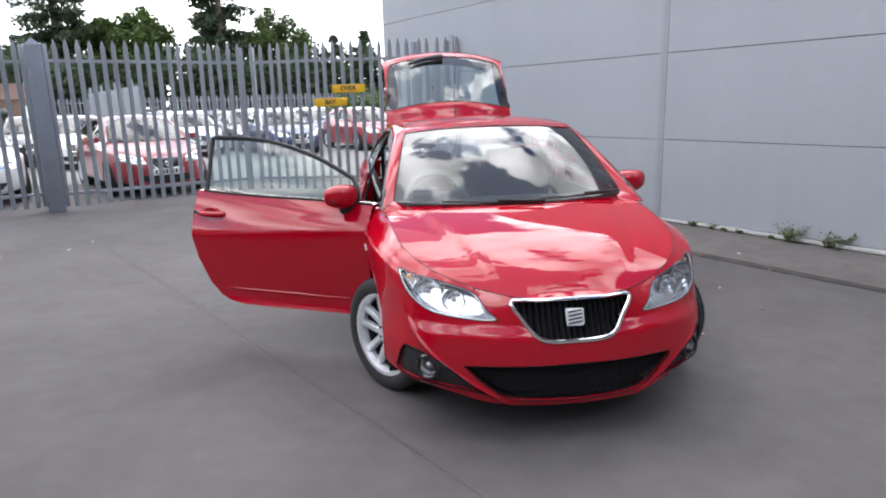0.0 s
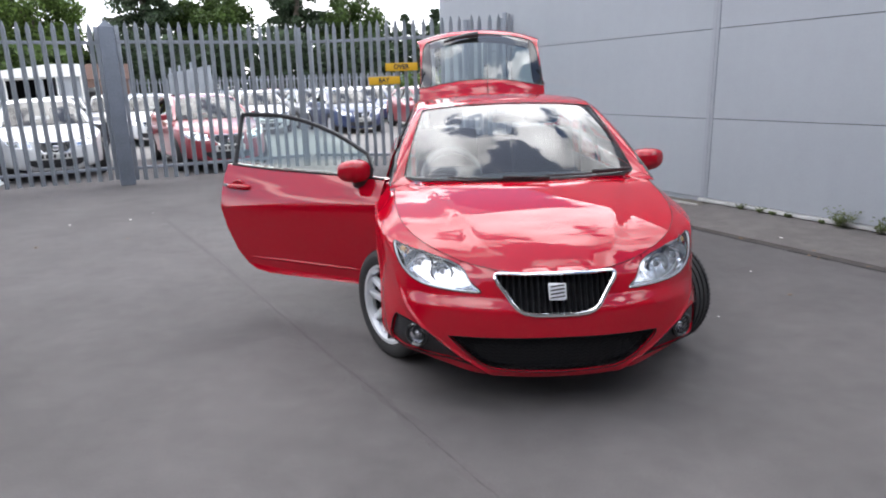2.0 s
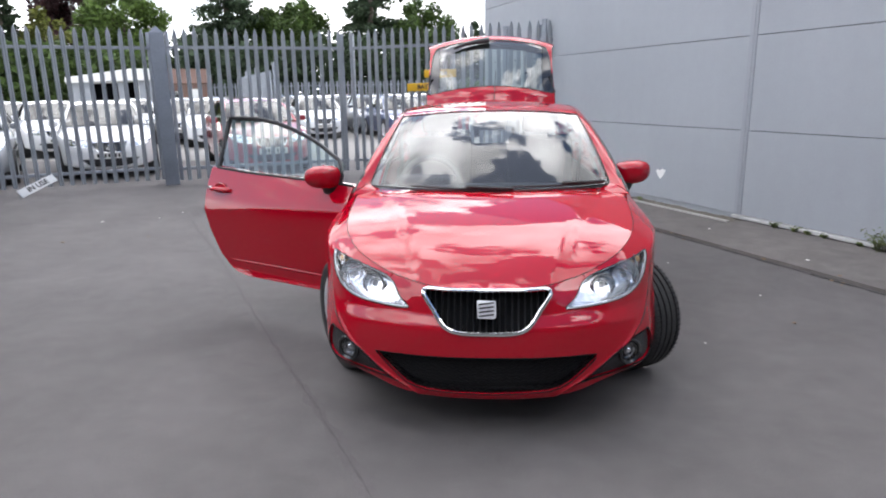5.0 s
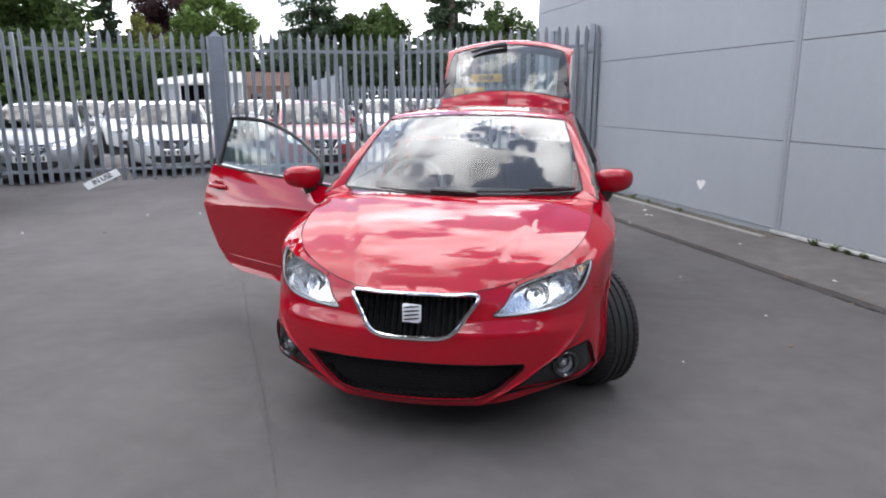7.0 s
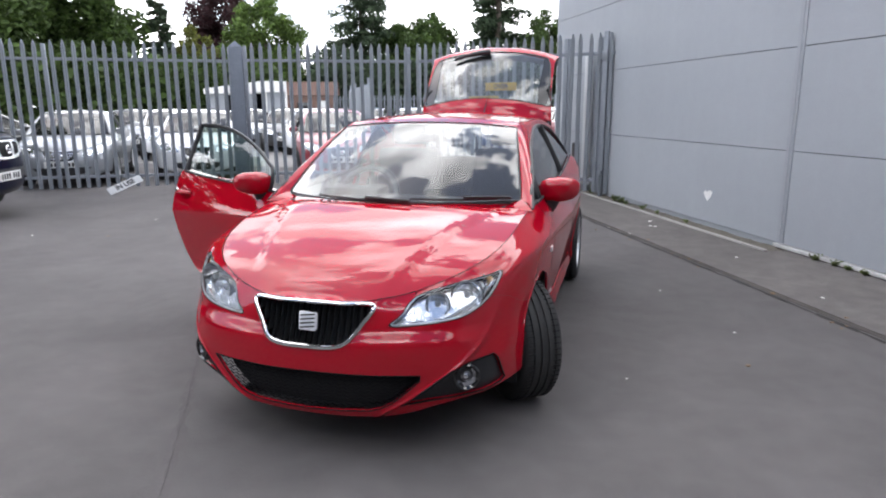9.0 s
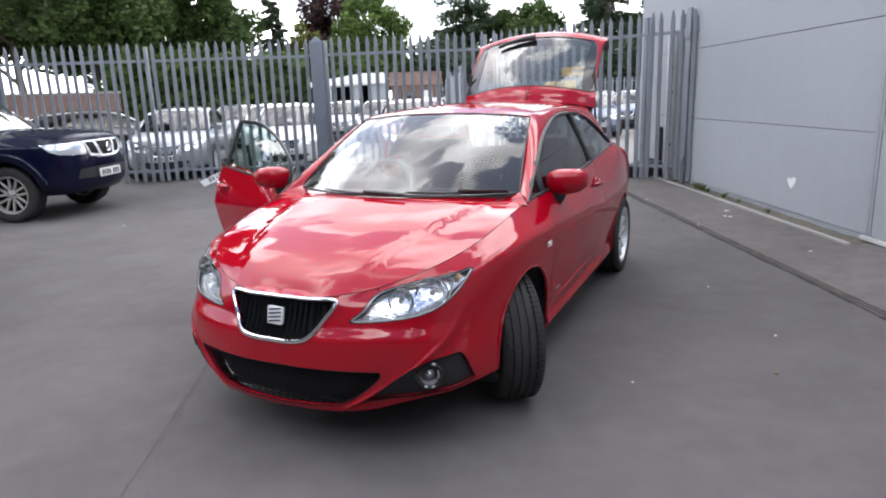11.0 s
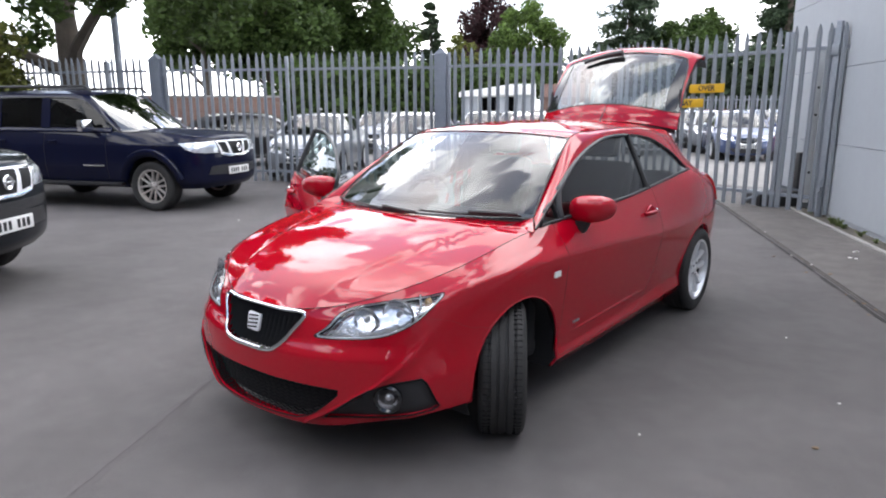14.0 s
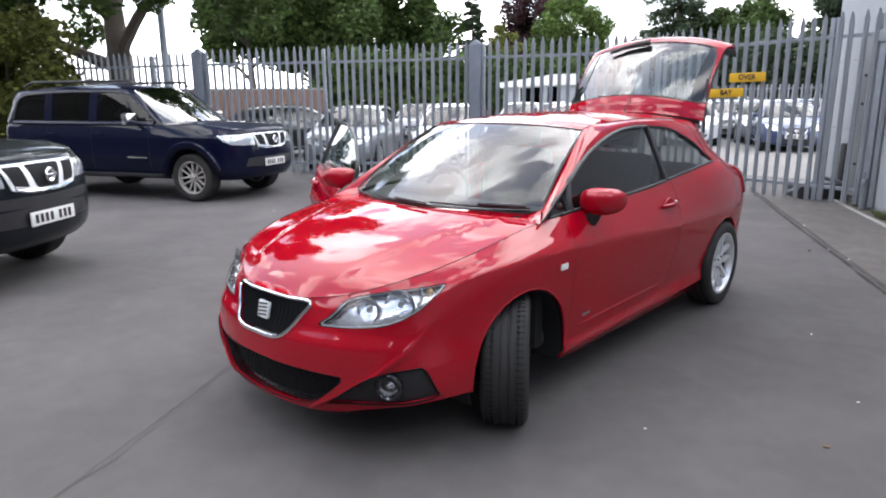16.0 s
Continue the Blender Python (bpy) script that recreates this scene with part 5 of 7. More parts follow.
def gate(a, l):
    m = GATE_MID(l)
    e = 0.02
    d = GATE_MID(l + e) - GATE_MID(l - e)
    d /= np.maximum(np.linalg.norm(d, axis=1, keepdims=True), 1e-9)
    drop = GATE_DROP(l) * np.abs(a)**2.2
    return np.stack([a * GATE_W(l), m[:, 0] + d[:, 1] * drop, m[:, 1] - d[:, 0] * drop], 1)


def gate_sheet(name, q, mat, parent, label="", out=0.0, rim=0.02, holes=()):
    return sheet_part(name, gate, q, mat, parent, label, holes, (0.15, 0.2), out, rim, (0, 1.9, 1.2))


glass_q = rounded([(-0.93, 1.12), (0, 1.10), (0.93, 1.12), (0.97, 1.5), (0.96, 2.3), (0.92, 2.9), (0.78, 3.26), (0, 3.40), (-0.78, 3.26), (-0.92, 2.9), (-0.96, 2.3), (-0.97, 1.5)], 60)
tg = gate_sheet("tailgate", [(-1, 0), (-0.5, -0.0), (0.5, -0.0), (1, 0)] + [(1, k) for k in np.linspace(0.5, 6, 14)] + [(0.5, 6), (-0.5, 6)] + [(-1, k) for k in np.linspace(6, 0.5, 14)], M_RED, car, "raised red tailgate", holes=[glass_q])
rg = gate_sheet("rear_window", glass_q, M_REARGLASS, tg, "rear window of the raised tailgate", out=-0.002, rim=0.004)
rg.visible_shadow = False
w = gate(np.array([a for a, b in glass_q]), np.array([b for a, b in glass_q]))
part("rear_window_seal", tube([tuple(c) for c in w], 0.006, 6, True, 0.6), M_BLACK, tg)
for s in (1, -1):
    border = rounded([(s * a, l) for a, l in ((0.82, 1.18), (0.925, 1.15), (0.962, 1.5), (0.952, 2.3), (0.912, 2.9), (0.84, 3.10), (0.83, 2.5), (0.815, 1.8))], 40)
    gate_sheet("glass_border", border, M_GLOSSBLACK, tg, "dark printed glass border", out=0.002, rim=0.0)
# added black filler that blocks the bright background behind the hinge gap
edge = [tuple(gate(np.array([a]), np.array([0.12]))[0] + np.array((0, 0.035, -0.03))) for a in np.linspace(-0.95, 0.95, 24)]
part("gap_filler", tube(edge, 0.030, 8), M_BLACK, car, "black filler added to close the gap under the raised tailgate")
bm = bmesh.new()
for a0, a1, l0, l1 in ((-0.99, -0.90, 0.2, 5.9), (0.90, 0.99, 0.2, 5.9), (-0.9, 0.9, 3.5, 5.9), (-0.9, 0.9, 0.2, 1.0)):
    g0 = [[bm.verts.new(tuple(gate(np.array([a]), np.array([l]))[0] + np.array((0, 0.035, -0.035)))) for a in np.linspace(a0, a1, 6)] for l in np.linspace(l0, l1, 12)]
    for r, q in zip(g0, g0[1:]):
        for j in range(5):
            bm.faces.new((r[j], r[j + 1], q[j + 1], q[j]))
part("tailgate_lining", bm, M_CABIN, tg, "dark inner lining")
pts = [tuple(gate(np.array([a]), np.array([l]))[0] + np.array((0, -0.02, 0.02))) for a, l in ((-0.02, 3.18), (-0.2, 3.10), (-0.4, 2.98), (-0.60, 2.82))]
part("rear_wiper", tube(pts, [0.026, 0.022, 0.017, 0.013], 8), M_BLACK, tg, "black rear wiper at the glass edge")
part("aerial", tube([(0.03, 1.13, 1.335), (0.035, 1.20, 1.42), (0.045, 1.32, 1.60)], [0.006, 0.003, 0.002], 6), M_BLACK, car, "thin black roof aerial")
for s in (1, -1):
    part("gas_strut", tube([(s * 0.56, 1.36, 1.20), (s * 0.535, 1.42, 1.58)], 0.009, 8), M_BLACK, car)

# cabin: dashboard, wheel, seats, lining
bm = bmesh.new()
prof = [(-1.02, 0.86), (-0.80, 0.905), (-0.62, 0.90), (-0.52, 0.85), (-0.50, 0.72), (-0.58, 0.50), (-0.9, 0.42)]
rows = [[bm.verts.new((x, y, z - 0.02 * abs(x)**2)) for y, z in prof] for x in np.linspace(-0.68, 0.68, 12)]
for r, q in zip(rows, rows[1:]):
    for j in range(len(prof) - 1):
        bm.faces.new((r[j], r[j + 1], q[j + 1], q[j]))
bmesh.ops.recalc_face_normals(bm, faces=bm.faces)
part("dashboard", bm, M_CABIN, car, "dark grey moulded dashboard")
part("instrument_hood", box((-0.55, -0.72, 0.88), (-0.20, -0.52, 0.945), 0.03), M_CABIN, car)
part("cabin_floor", box((-0.68, -0.9, 0.25), (0.68, 1.7, 0.32), 0.02), M_CABIN, car)
# boss and rim made paler than the cabin: daylight painted into their colour
M_LITBOSS = material("lit_grey_cabin_plastic", (0.52, 0.53, 0.54), 0.5, vary=0.08, scale=20)
M_WHEELRIM = material("lightened_grey_wheel_rim", (0.16, 0.165, 0.17), 0.5, vary=0.1, scale=30)
sw_m = Matrix.Translation((-0.37, -0.44, 0.86)) @ Matrix.Rotation(radians(66), 4, "X")
sw = part("steering_wheel", tube([tuple(sw_m @ Vector((0.185 * math.cos(k), 0.185 * math.sin(k), 0))) for k in np.linspace(0, 2 * math.pi, 40, endpoint=False)], 0.018, 10, True), M_WHEELRIM, car, "three-spoke steering wheel")
bm = bmesh.new()
for k in (0, math.pi, -math.pi / 2):
    add_tube(bm, [tuple(sw_m @ Vector((0.18 * math.cos(k), 0.18 * math.sin(k), 0))), tuple(sw_m @ Vector((0.05 * math.cos(k), 0.05 * math.sin(k), 0.0)))], 0.016, 8)
part("wheel_spokes", bm, M_CABIN, sw)
part("wheel_boss", lathe([(0, 0.03), (0.06, 0.025), (0.075, 0.0), (0.06, -0.03), (0, -0.03)], 24, sw_m @ Matrix.Rotation(radians(-90), 4, "Y")), M_LITBOSS, sw, "wheel boss lightened in colour to look lit")


def front_seat(x):
    st = part("front_seat", box((x - 0.25, -0.28, 0.42), (x + 0.25, 0.24, 0.58), 0.07), M_CLOTH, car, "dark cloth front seat")
    part("seat_back", box((-0.24, -0.07, 0), (0.24, 0.07, 0.62), 0.06, Matrix.Translation((x, 0.24, 0.52)) @ Matrix.Rotation(radians(-17), 4, "X")), M_CLOTH, st)
    part("headrest", box((-0.13, -0.045, 0.66), (0.13, 0.05, 0.84), 0.04, Matrix.Translation((x, 0.24, 0.50)) @ Matrix.Rotation(radians(-15), 4, "X")), M_CLOTH, st)


front_seat(-0.37)
front_seat(0.37)
rs = part("rear_bench", box((-0.62, 0.62, 0.42), (0.62, 1.05, 0.58), 0.06), M_CLOTH, car, "dark cloth rear bench")
part("bench_back", box((-0.60, -0.06, 0), (0.60, 0.06, 0.50), 0.05, Matrix.Translation((0, 1.06, 0.52)) @ Matrix.Rotation(radians(-20), 4, "X")), M_CLOTH, rs)
part("headlining", box((-0.5, -0.25, 1.285), (0.5, 1.15, 1.295)), M_HEADCLOTH, car, smooth=False)
part("rear_view_mirror", box((-0.10, -0.44, 1.20), (0.10, -0.42, 1.25), 0.01), M_BLACK, car, "rear view mirror")
for s in (1, -1):
    part("inner_side", box((s * 0.68, -0.85, 0.30), (s * 0.70, 1.7, 0.88)) if s > 0 else box((s * 0.70, 0.34, 0.30), (s * 0.68, 1.7, 0.88)), M_CABIN, car, smooth=False)
    part("seat_belt", tube([(s * 0.66, 0.36, 1.16), (s * 0.66, 0.36, 0.6)], 0.02, 6, False, 0.15), M_BLACK, car)

# ---------------------------------------------------------------- palisade fence and gates
def pale_mesh(height, width=0.068):
    """One W-section pale with a pointed head, standing on z = 0, facing -y."""
    bm = bmesh.new()
    sec = [(-width / 2, 0.012), (-width / 4, -0.004), (0, 0.006), (width / 4, -0.004), (width / 2, 0.012)]
    rows = []
    for z, k in ((0, 1), (height - 0.11, 1), (height - 0.05, 0.62), (height, 0.12)):
        rows.append([bm.verts.new((x * k, y, z)) for x, y in sec] + [bm.verts.new((x * k, y + 0.004, z)) for x, y in reversed(sec)])
    for a, b in zip(rows, rows[1:]):
        for j in range(10):
            bm.faces.new((a[j], a[(j + 1) % 10], b[(j + 1) % 10], b[j]))
    bm.faces.new(rows[0][::-1])
    bm.faces.new(rows[-1])
    bmesh.ops.recalc_face_normals(bm, faces=bm.faces)
    me = bpy.data.meshes.new("pale")
    bm.to_mesh(me)
    bm.free()
    me.materials.append(M_STEEL)
    return me


PALE = pale_mesh(2.43)


def palisade(name, p0, p1, label, category, bottom=0.07, rails=(0.26, 2.20), pitch=0.155, start=0.08, stiles=(), posts=(), group="", wobble=0.004, mesh=None):
    """A run of pales on two rails from p0 to p1; stiles and posts are distances along it."""
    a, b = Vector((*p0, 0)), Vector((*p1, 0))
    d = b - a
    ln = d.length
    run = thing(name, Matrix.Translation(a) @ Matrix.Rotation(math.atan2(d.y, d.x), 4, "Z"), label, category, group)
    rr = random.Random(int(abs(p0[0] * 100)))
    for z in rails:
        part("rail", box((0, 0.018, z - 0.024), (ln, 0.062, z + 0.024), 0.004), M_STEEL_POST, run)
    k = start
    while k < ln - 0.03:
        ob = finish("pale", mesh or PALE, None, run)
        ob.matrix_local = pose(k + rr.uniform(-wobble, wobble), 0, bottom + rr.uniform(-0.008, 0.008), rr.uniform(-0.25, 0.25), rr.uniform(-0.35, 0.35), rr.uniform(-3, 3))
        k += pitch
    for s in stiles:
        part("stile", box((s - 0.03, 0.02, bottom), (s + 0.03, 0.08, 2.44), 0.005), M_STEEL_POST, run)
    for s in posts:
        part("post", box((s - 0.05, 0.06, 0.0), (s + 0.05, 0.14, 2.40), 0.006), M_STEEL_POST, run)
    return run


def gate_post(x, y, turn, w=0.16, h=2.52):
    """A square steel gate post with a pointed cap."""
    p = thing("gate_post", pose(x, y, 0, 0, 0, turn), "square galvanised steel gate post with pointed cap", "post", "gate posts")
    part("shaft", box((-w / 2, -w / 2, 0), (w / 2, w / 2, h - 0.10), 0.008), M_GATEPOST, p)
    bm = bmesh.new()
    vs = [bm.verts.new((sx * w / 2, sy * w / 2, h - 0.10)) for sx, sy in ((-1, -1), (1, -1), (1, 1), (-1, 1))]
    t0 = bm.verts.new((0, -w * 0.2, h))
    t1 = bm.verts.new((0, w * 0.2, h))
    for f in ((vs[0], vs[1], t0), (vs[1], vs[2], t1, t0), (vs[2], vs[3], t1), (vs[3], vs[0], t0, t1)):
        bm.faces.new(f)
    part("cap", bm, M_GATEPOST, p, smooth=False)
    for z in (0.35, 2.1):
        part("hinge", box((w / 2, -0.05, z), (w / 2 + 0.05, 0.03, z + 0.07), 0.006), M_STEEL_POST, p)
    return p


gate_post(-5.33, 5.92, 28, 0.22)
gate_post(-10.36, 3.26, 30, 0.22)
palisade("palisade_gate", (-5.20, 5.90), (-2.56, 7.12), "galvanised palisade double gate leaf hung on a square post", "gate", stiles=(0.04, 2.86), start=0.16, pitch=0.1555)
palisade("palisade_gate", (-2.50, 7.13), (0.24, 6.42), "galvanised palisade double gate leaf with two yellow signs", "gate", stiles=(0.05, 2.79), start=0.06, pitch=0.1555)
palisade("palisade_gate", (0.24, 6.43), (0.79, 6.30), "narrow palisade gate leaf beside the wall", "gate", stiles=(0.03, 0.53), start=0.05, pitch=0.150)
palisade("palisade_gate", (-7.93, 4.62), (-5.48, 6.03), "closed galvanised palisade gate leaf with pointed pales", "gate", stiles=(2.78,), start=0.02, pitch=0.1565)
palisade("palisade_gate", (-10.28, 3.27), (-7.99, 4.58), "far galvanised palisade gate leaf beside a post", "gate", stiles=(0.06, 2.60), start=0.12, pitch=0.1565)
palisade("palisade_fence", (-18.9, -1.0), (-10.52, 3.10), "galvanised palisade fence with pointed pales", "fence", posts=(0.1, 2.8, 5.6, 8.4), bottom=0.05)
lp = thing("gate_post", pose(0.83, 6.31, 0, 0, 0, -17), "slim steel lock post beside the warehouse wall", "post", "gate posts")
part("shaft", box((-0.035, -0.035, 0), (0.035, 0.035, 2.52), 0.008), M_STEEL_POST, lp)
part("lock_box", box((-0.06, -0.06, 2.10), (0.04, 0.02, 2.24), 0.01), M_STEEL, lp)
part("drop_bolt", tube([(0.0, -0.08, 0.02), (0.0, -0.08, 0.5)], 0.014, 8), M_STEEL, lp)
part("bolt_guide", box((-0.02, -0.10, 0.36), (0.03, -0.02, 0.42), 0.006), M_STEEL, lp)
palisade("palisade_fence", (0.88, 6.27), (1.08, 6.17), "short palisade closer against the wall", "fence", start=0.02, pitch=0.15, rails=(2.2,))
M_DULLWHITE = material("dull_white_plastic", (0.50, 0.51, 0.52), 0.5, vary=0.08, scale=4)
wp = thing("downpipe", WALL_M @ pose(4.16, 0.045, 0), "white plastic downpipe on the wall behind the gate", "pipe")
part("pipe", tube([(0, 0, 0.10), (0, 0, 2.15)], 0.034, 14), M_DULLWHITE, wp)
for z in (0.5, 1.3, 2.0):
    part("pipe_clip", box((-0.045, -0.045, z), (0.045, 0.038, z + 0.03), 0.005), M_DULLWHITE, wp)
part("small_notice", box((-0.03, 0.034, 1.62), (0.03, 0.038, 1.74)), M_INK, wp, smooth=False)
wq = thing("cable_box", WALL_M @ pose(4.72, 0.07, 0), "tall white boxing fixed to the wall behind the gate", "boxing")
part("casing", box((-0.06, -0.065, 0.12), (0.06, 0.05, 2.22), 0.008), M_DULLWHITE, wq)
for z in (0.55, 1.35, 1.72):
    part("fixing_hole", lathe([(0, 0.004), (0.018, 0.003), (0.020, -0.002)], 12, Matrix.Translation((-0.060, 0.0, z)) @ Matrix.Rotation(math.pi, 4, "Z")), M_INK, wq)


def sign(name, words, m, w, h, size, mat, label):
    s = thing(name, m, label, "sign", "fence signs")
    part("board", box((-w / 2, 0.0, -h / 2), (w / 2, 0.008, h / 2), 0.002), mat, s)
    me = text_mesh(words, size)
    me.transform(Matrix.Rotation(radians(90), 4, "X"))
    me.transform(Matrix.Translation((0, -0.003, 0)))
    finish("lettering", me, M_INK, s)
    return s


sign("bay_sign", "OVER", pose(-0.865, 6.66, 1.735, 0, 0, -14.5), 0.56, 0.128, 0.105, M_YELLOW, "yellow sign with black capitals OVER on the gate")
sign("bay_sign", "BAY", pose(-1.17, 6.74, 1.52, 0, -1, -14.5), 0.56, 0.128, 0.105, M_YELLOW, "yellow sign with black capitals BAY on the gate")
d = (Vector((-6.72, 5.05, 0.2)) - Vector((-6.95, 4.50, 0.0))).normalized()
back = Vector((-0.55, 0.65, -0.45))
back = (back - d * back.dot(d)).normalized()
up = d.cross(back)
mid = Vector((-6.835, 4.775, 0.10)) + up * 0.066
USE_AT = Matrix(((d.x, back.x, up.x, mid.x), (d.y, back.y, up.y, mid.y), (d.z, back.z, up.z, mid.z), (0, 0, 0, 1)))
sign("use_sign", "IN USE", USE_AT, 0.60, 0.13, 0.115, M_DULLWHITE, "white fallen board lettered IN USE against the fence foot")

# ---------------------------------------------------------------- parked cars
class Shape:
    """Shell, bonnet, screen, roof and rails of a parked car."""

    def __init__(self, shell, hood_mid, ws_low, ws_top, roof_mid, rail_in, rail_out, cowl_u, cut=(2, 6), wheels=(1.2345, 0.30, 0.73, 0.345), lamp=None, grille=None, plate=None, intake=None):
        self.shell, self.hood_mid, self.ws_low, self.ws_top, self.roof_mid = shell, pchip(*hood_mid), ws_low, ws_top, pchip(*roof_mid)
        self.ri, self.ro = smooth_curve(rail_in), smooth_curve(rail_out)
        self.cowl_u, self.cut, self.wheels, self.lamp, self.grille, self.plate, self.intake = cowl_u, cut, wheels, lamp, grille, plate, intake
        u = np.arange(0, cowl_u + 1, 0.02)
        self.edge = shell(u, np.full_like(u, 5.0))
        u = np.arange(cowl_u - 2, shell.n, 0.02)
        self.belt = shell(u, np.full_like(u, 5.0))
        self.k = self.ro(np.linspace(0, len(rail_out) - 1, 300))

    def bonnet(self, x, y):
        e, ze = np.interp(y, self.edge[:, 1], self.edge[:, 0]), np.interp(y, self.edge[:, 1], self.edge[:, 2])
        zm = self.hood_mid(y)
        return np.stack([x, y, zm - (zm - ze) * np.clip(np.abs(x) / np.maximum(e, 0.02), 0, 1.2)**2.6], 1)

    def screen(self, a, b):
        r = []
        for c, s in (self.ws_low, self.ws_top):
            r.append(np.stack([a * s[0], c[1] + (s[1] - c[1]) * np.abs(a)**2.2, c[2] + (s[2] - c[2]) * np.abs(a)**2.2], 1))
        p = r[0] + (r[1] - r[0]) * b[:, None]
        p[:, 2] += 4 * b * (1 - b) * 0.018
        return p

    def roof(self, x, y):
        k = self.ri(np.linspace(*self.cut, 80))
        e, ze = np.interp(y, k[:, 1], k[:, 0]), np.interp(y, k[:, 1], k[:, 2])
        zm = self.roof_mid(y)
        return np.stack([x, y, zm - (zm - ze) * np.clip(np.abs(x) / e, 0, 1.1)**2.3], 1)

    def rail(self, k, b):
        i, o = self.ri(k), self.ro(k)
        p = i + (o - i) * b[:, None]
        bow = 4 * b * (1 - b) * 0.014
        p[:, 0] += bow * 0.75
        p[:, 2] += bow * 0.65
        return p

    def glass(self, y, z):
        k = self.k
        xt, zt = np.interp(y, k[:, 1], k[:, 0]), np.interp(y, k[:, 1], k[:, 2])
        xb, zb = np.interp(y, self.belt[:, 1], self.belt[:, 0]), np.interp(y, self.belt[:, 1], self.belt[:, 2])
        s = np.clip((z - zb) / np.maximum(zt - zb, 0.02), 0, 1.2)
        return np.stack([xb - 0.006 + (xt - xb) * s**1.1, y, z], 1)


def parked(name, shape, paint, label, m, category="car", group="parked cars", side_posts=(0.28,), trim=None, rich=False, wheel_r=None, chrome=True, rails=False, spokes=5):
    """A parked car in its own frame: nose to -y."""
    sh, inside = shape.shell, (0, 0, 0.7)
    c = thing(name, m, label, category, group)
    n = sh.n - 0.02
    wy, wr, wx, ar = shape.wheels
    zb = float(sh(np.array([sh.n / 2]), np.array([0.6]))[0][2])
    loop = [(k, 5.0) for k in np.linspace(-n, n, 60)] + [(n, 0.0)]
    archs = [[sh.find(y, z, False) for y, z in arch_points(yc, ar, zb, wr, n=11)] for yc in (wy, -wy)]
    for s in (1, -1):
        order = archs if s > 0 else archs[::-1]
        for a in order:
            pts = a[::-1] if s > 0 else a
            pts = [(s * u, t) for u, t in pts]
            loop += [(pts[0][0], 0.0)] + pts + [(pts[-1][0], 0.0)]
    loop += [(-n, 0.0)]
    g = (0.25, 0.25) if rich else (0.5, 0.5)
    sheet_part("body", sh, loop, paint, c, "", (), g, 0.0, 0.02, inside)
    half = [(x, y) for x, y, z in sh(np.linspace(0, shape.cowl_u, 24), np.full(24, 4.999))]
    lc, ls = shape.ws_low
    cow = [(x, float(lc[1] + (ls[1] - lc[1]) * (x / ls[0])**2.2) + 0.02) for x in np.linspace(ls[0] * 0.98, 0, 8)]
    sheet_part("bonnet", shape.bonnet, both(half + cow), paint, c, grid=(0.12, 0.12), face=inside)
    e = sh(np.linspace(-shape.cowl_u, shape.cowl_u, 50), np.full(50, 5.0))
    part("bonnet_gap", tube([tuple(p) for p in e], 0.004, 5), M_SEAM, c)
    sheet_part("windscreen", shape.screen, [(-1, 0), (1, 0), (1, 1), (-1, 1)], M_PARKSCREEN if rich else M_TINT, c, grid=(0.2, 0.25), rim=0.004, face=inside)
    r = [(p[0], p[1]) for p in shape.ri(np.linspace(shape.cut[0], shape.cut[1], 20))]
    tc, ts = shape.ws_top
    f = [(x, float(tc[1] + (ts[1] - tc[1]) * (x / ts[0])**2.2 + 0.004)) for x in np.linspace(0, ts[0] * 0.985, 8)]
    sheet_part("roof", shape.roof, both(f + r + [(0, r[-1][1] + 0.02)]), paint, c, grid=(0.2, 0.2), face=inside)
    last = 8
    # tail pane
    kk = shape.ri(np.linspace(shape.cut[1], last, 10))
    bm = bmesh.new()
    rows = [[bm.verts.new((x * p[0], p[1] + 0.05 * (1 - x * x), p[2])) for x in np.linspace(-1, 1, 7)] for p in kk]
    for a, b in zip(rows, rows[1:]):
        for j in range(6):
            bm.faces.new((a[j], a[j + 1], b[j + 1], b[j]))
    part("rear_window", bm, M_SUVTINT if rich else M_TINT, c)
    for s in (1, -1):
        fr = shape.rail if s > 0 else mirrored(shape.rail)
        fg = shape.glass if s > 0 else mirrored(shape.glass)
        sheet_part("roof_rail", fr, [(k, 0) for k in np.linspace(0, last, 30)] + [(k, 1) for k in np.linspace(last, 0, 30)], paint, c, grid=(0.5, 0.5), rim=0.01, face=inside)
        up = [(p[1], p[2]) for p in shape.ro(np.linspace(0.1, last - 0.4, 40))]
        y0, y1 = up[0][0], max(a for a, b in up)
        q = up + [(y, float(np.interp(y, shape.belt[:, 1], shape.belt[:, 2])) + 0.004) for y in np.linspace(up[-1][0], y0 + 0.05, 10)]
        sheet_part("side_glass", fg, q, M_SUVTINT if rich else M_TINT, c, "dark tinted side windows", grid=(0.2, 0.2), rim=0, face=inside, out=-0.004)
        part("window_trim", tube([tuple(p * np.array((s, 1, 1))) for p in shape.ro(np.linspace(0.05, last - 0.3, 40))], 0.010, 5), M_BLACK, c)
        for yb in side_posts:
            zt, z0 = float(np.interp(yb + 0.03, shape.k[:, 1], shape.k[:, 2])), float(np.interp(yb, shape.belt[:, 1], shape.belt[:, 2]))
            if rich:
                post = [(yb - 0.085, z0), (yb + 0.085, z0), (yb + 0.115, zt), (yb - 0.035, zt)]
                sheet_part("door_pillar", fg, post, paint, c, "body-coloured door pillar", grid=(0.2, 0.2), out=0.006, rim=0.012, face=inside)
                continue
            pts = [fg(np.array([yb + 0.03 * k]), np.array([z0 + (zt - z0) * k]))[0] for k in (0, 0.5, 1)]
            part("door_pillar", tube([tuple(p) for p in pts], 0.03, 8, False, 0.3), M_BLACK, c)
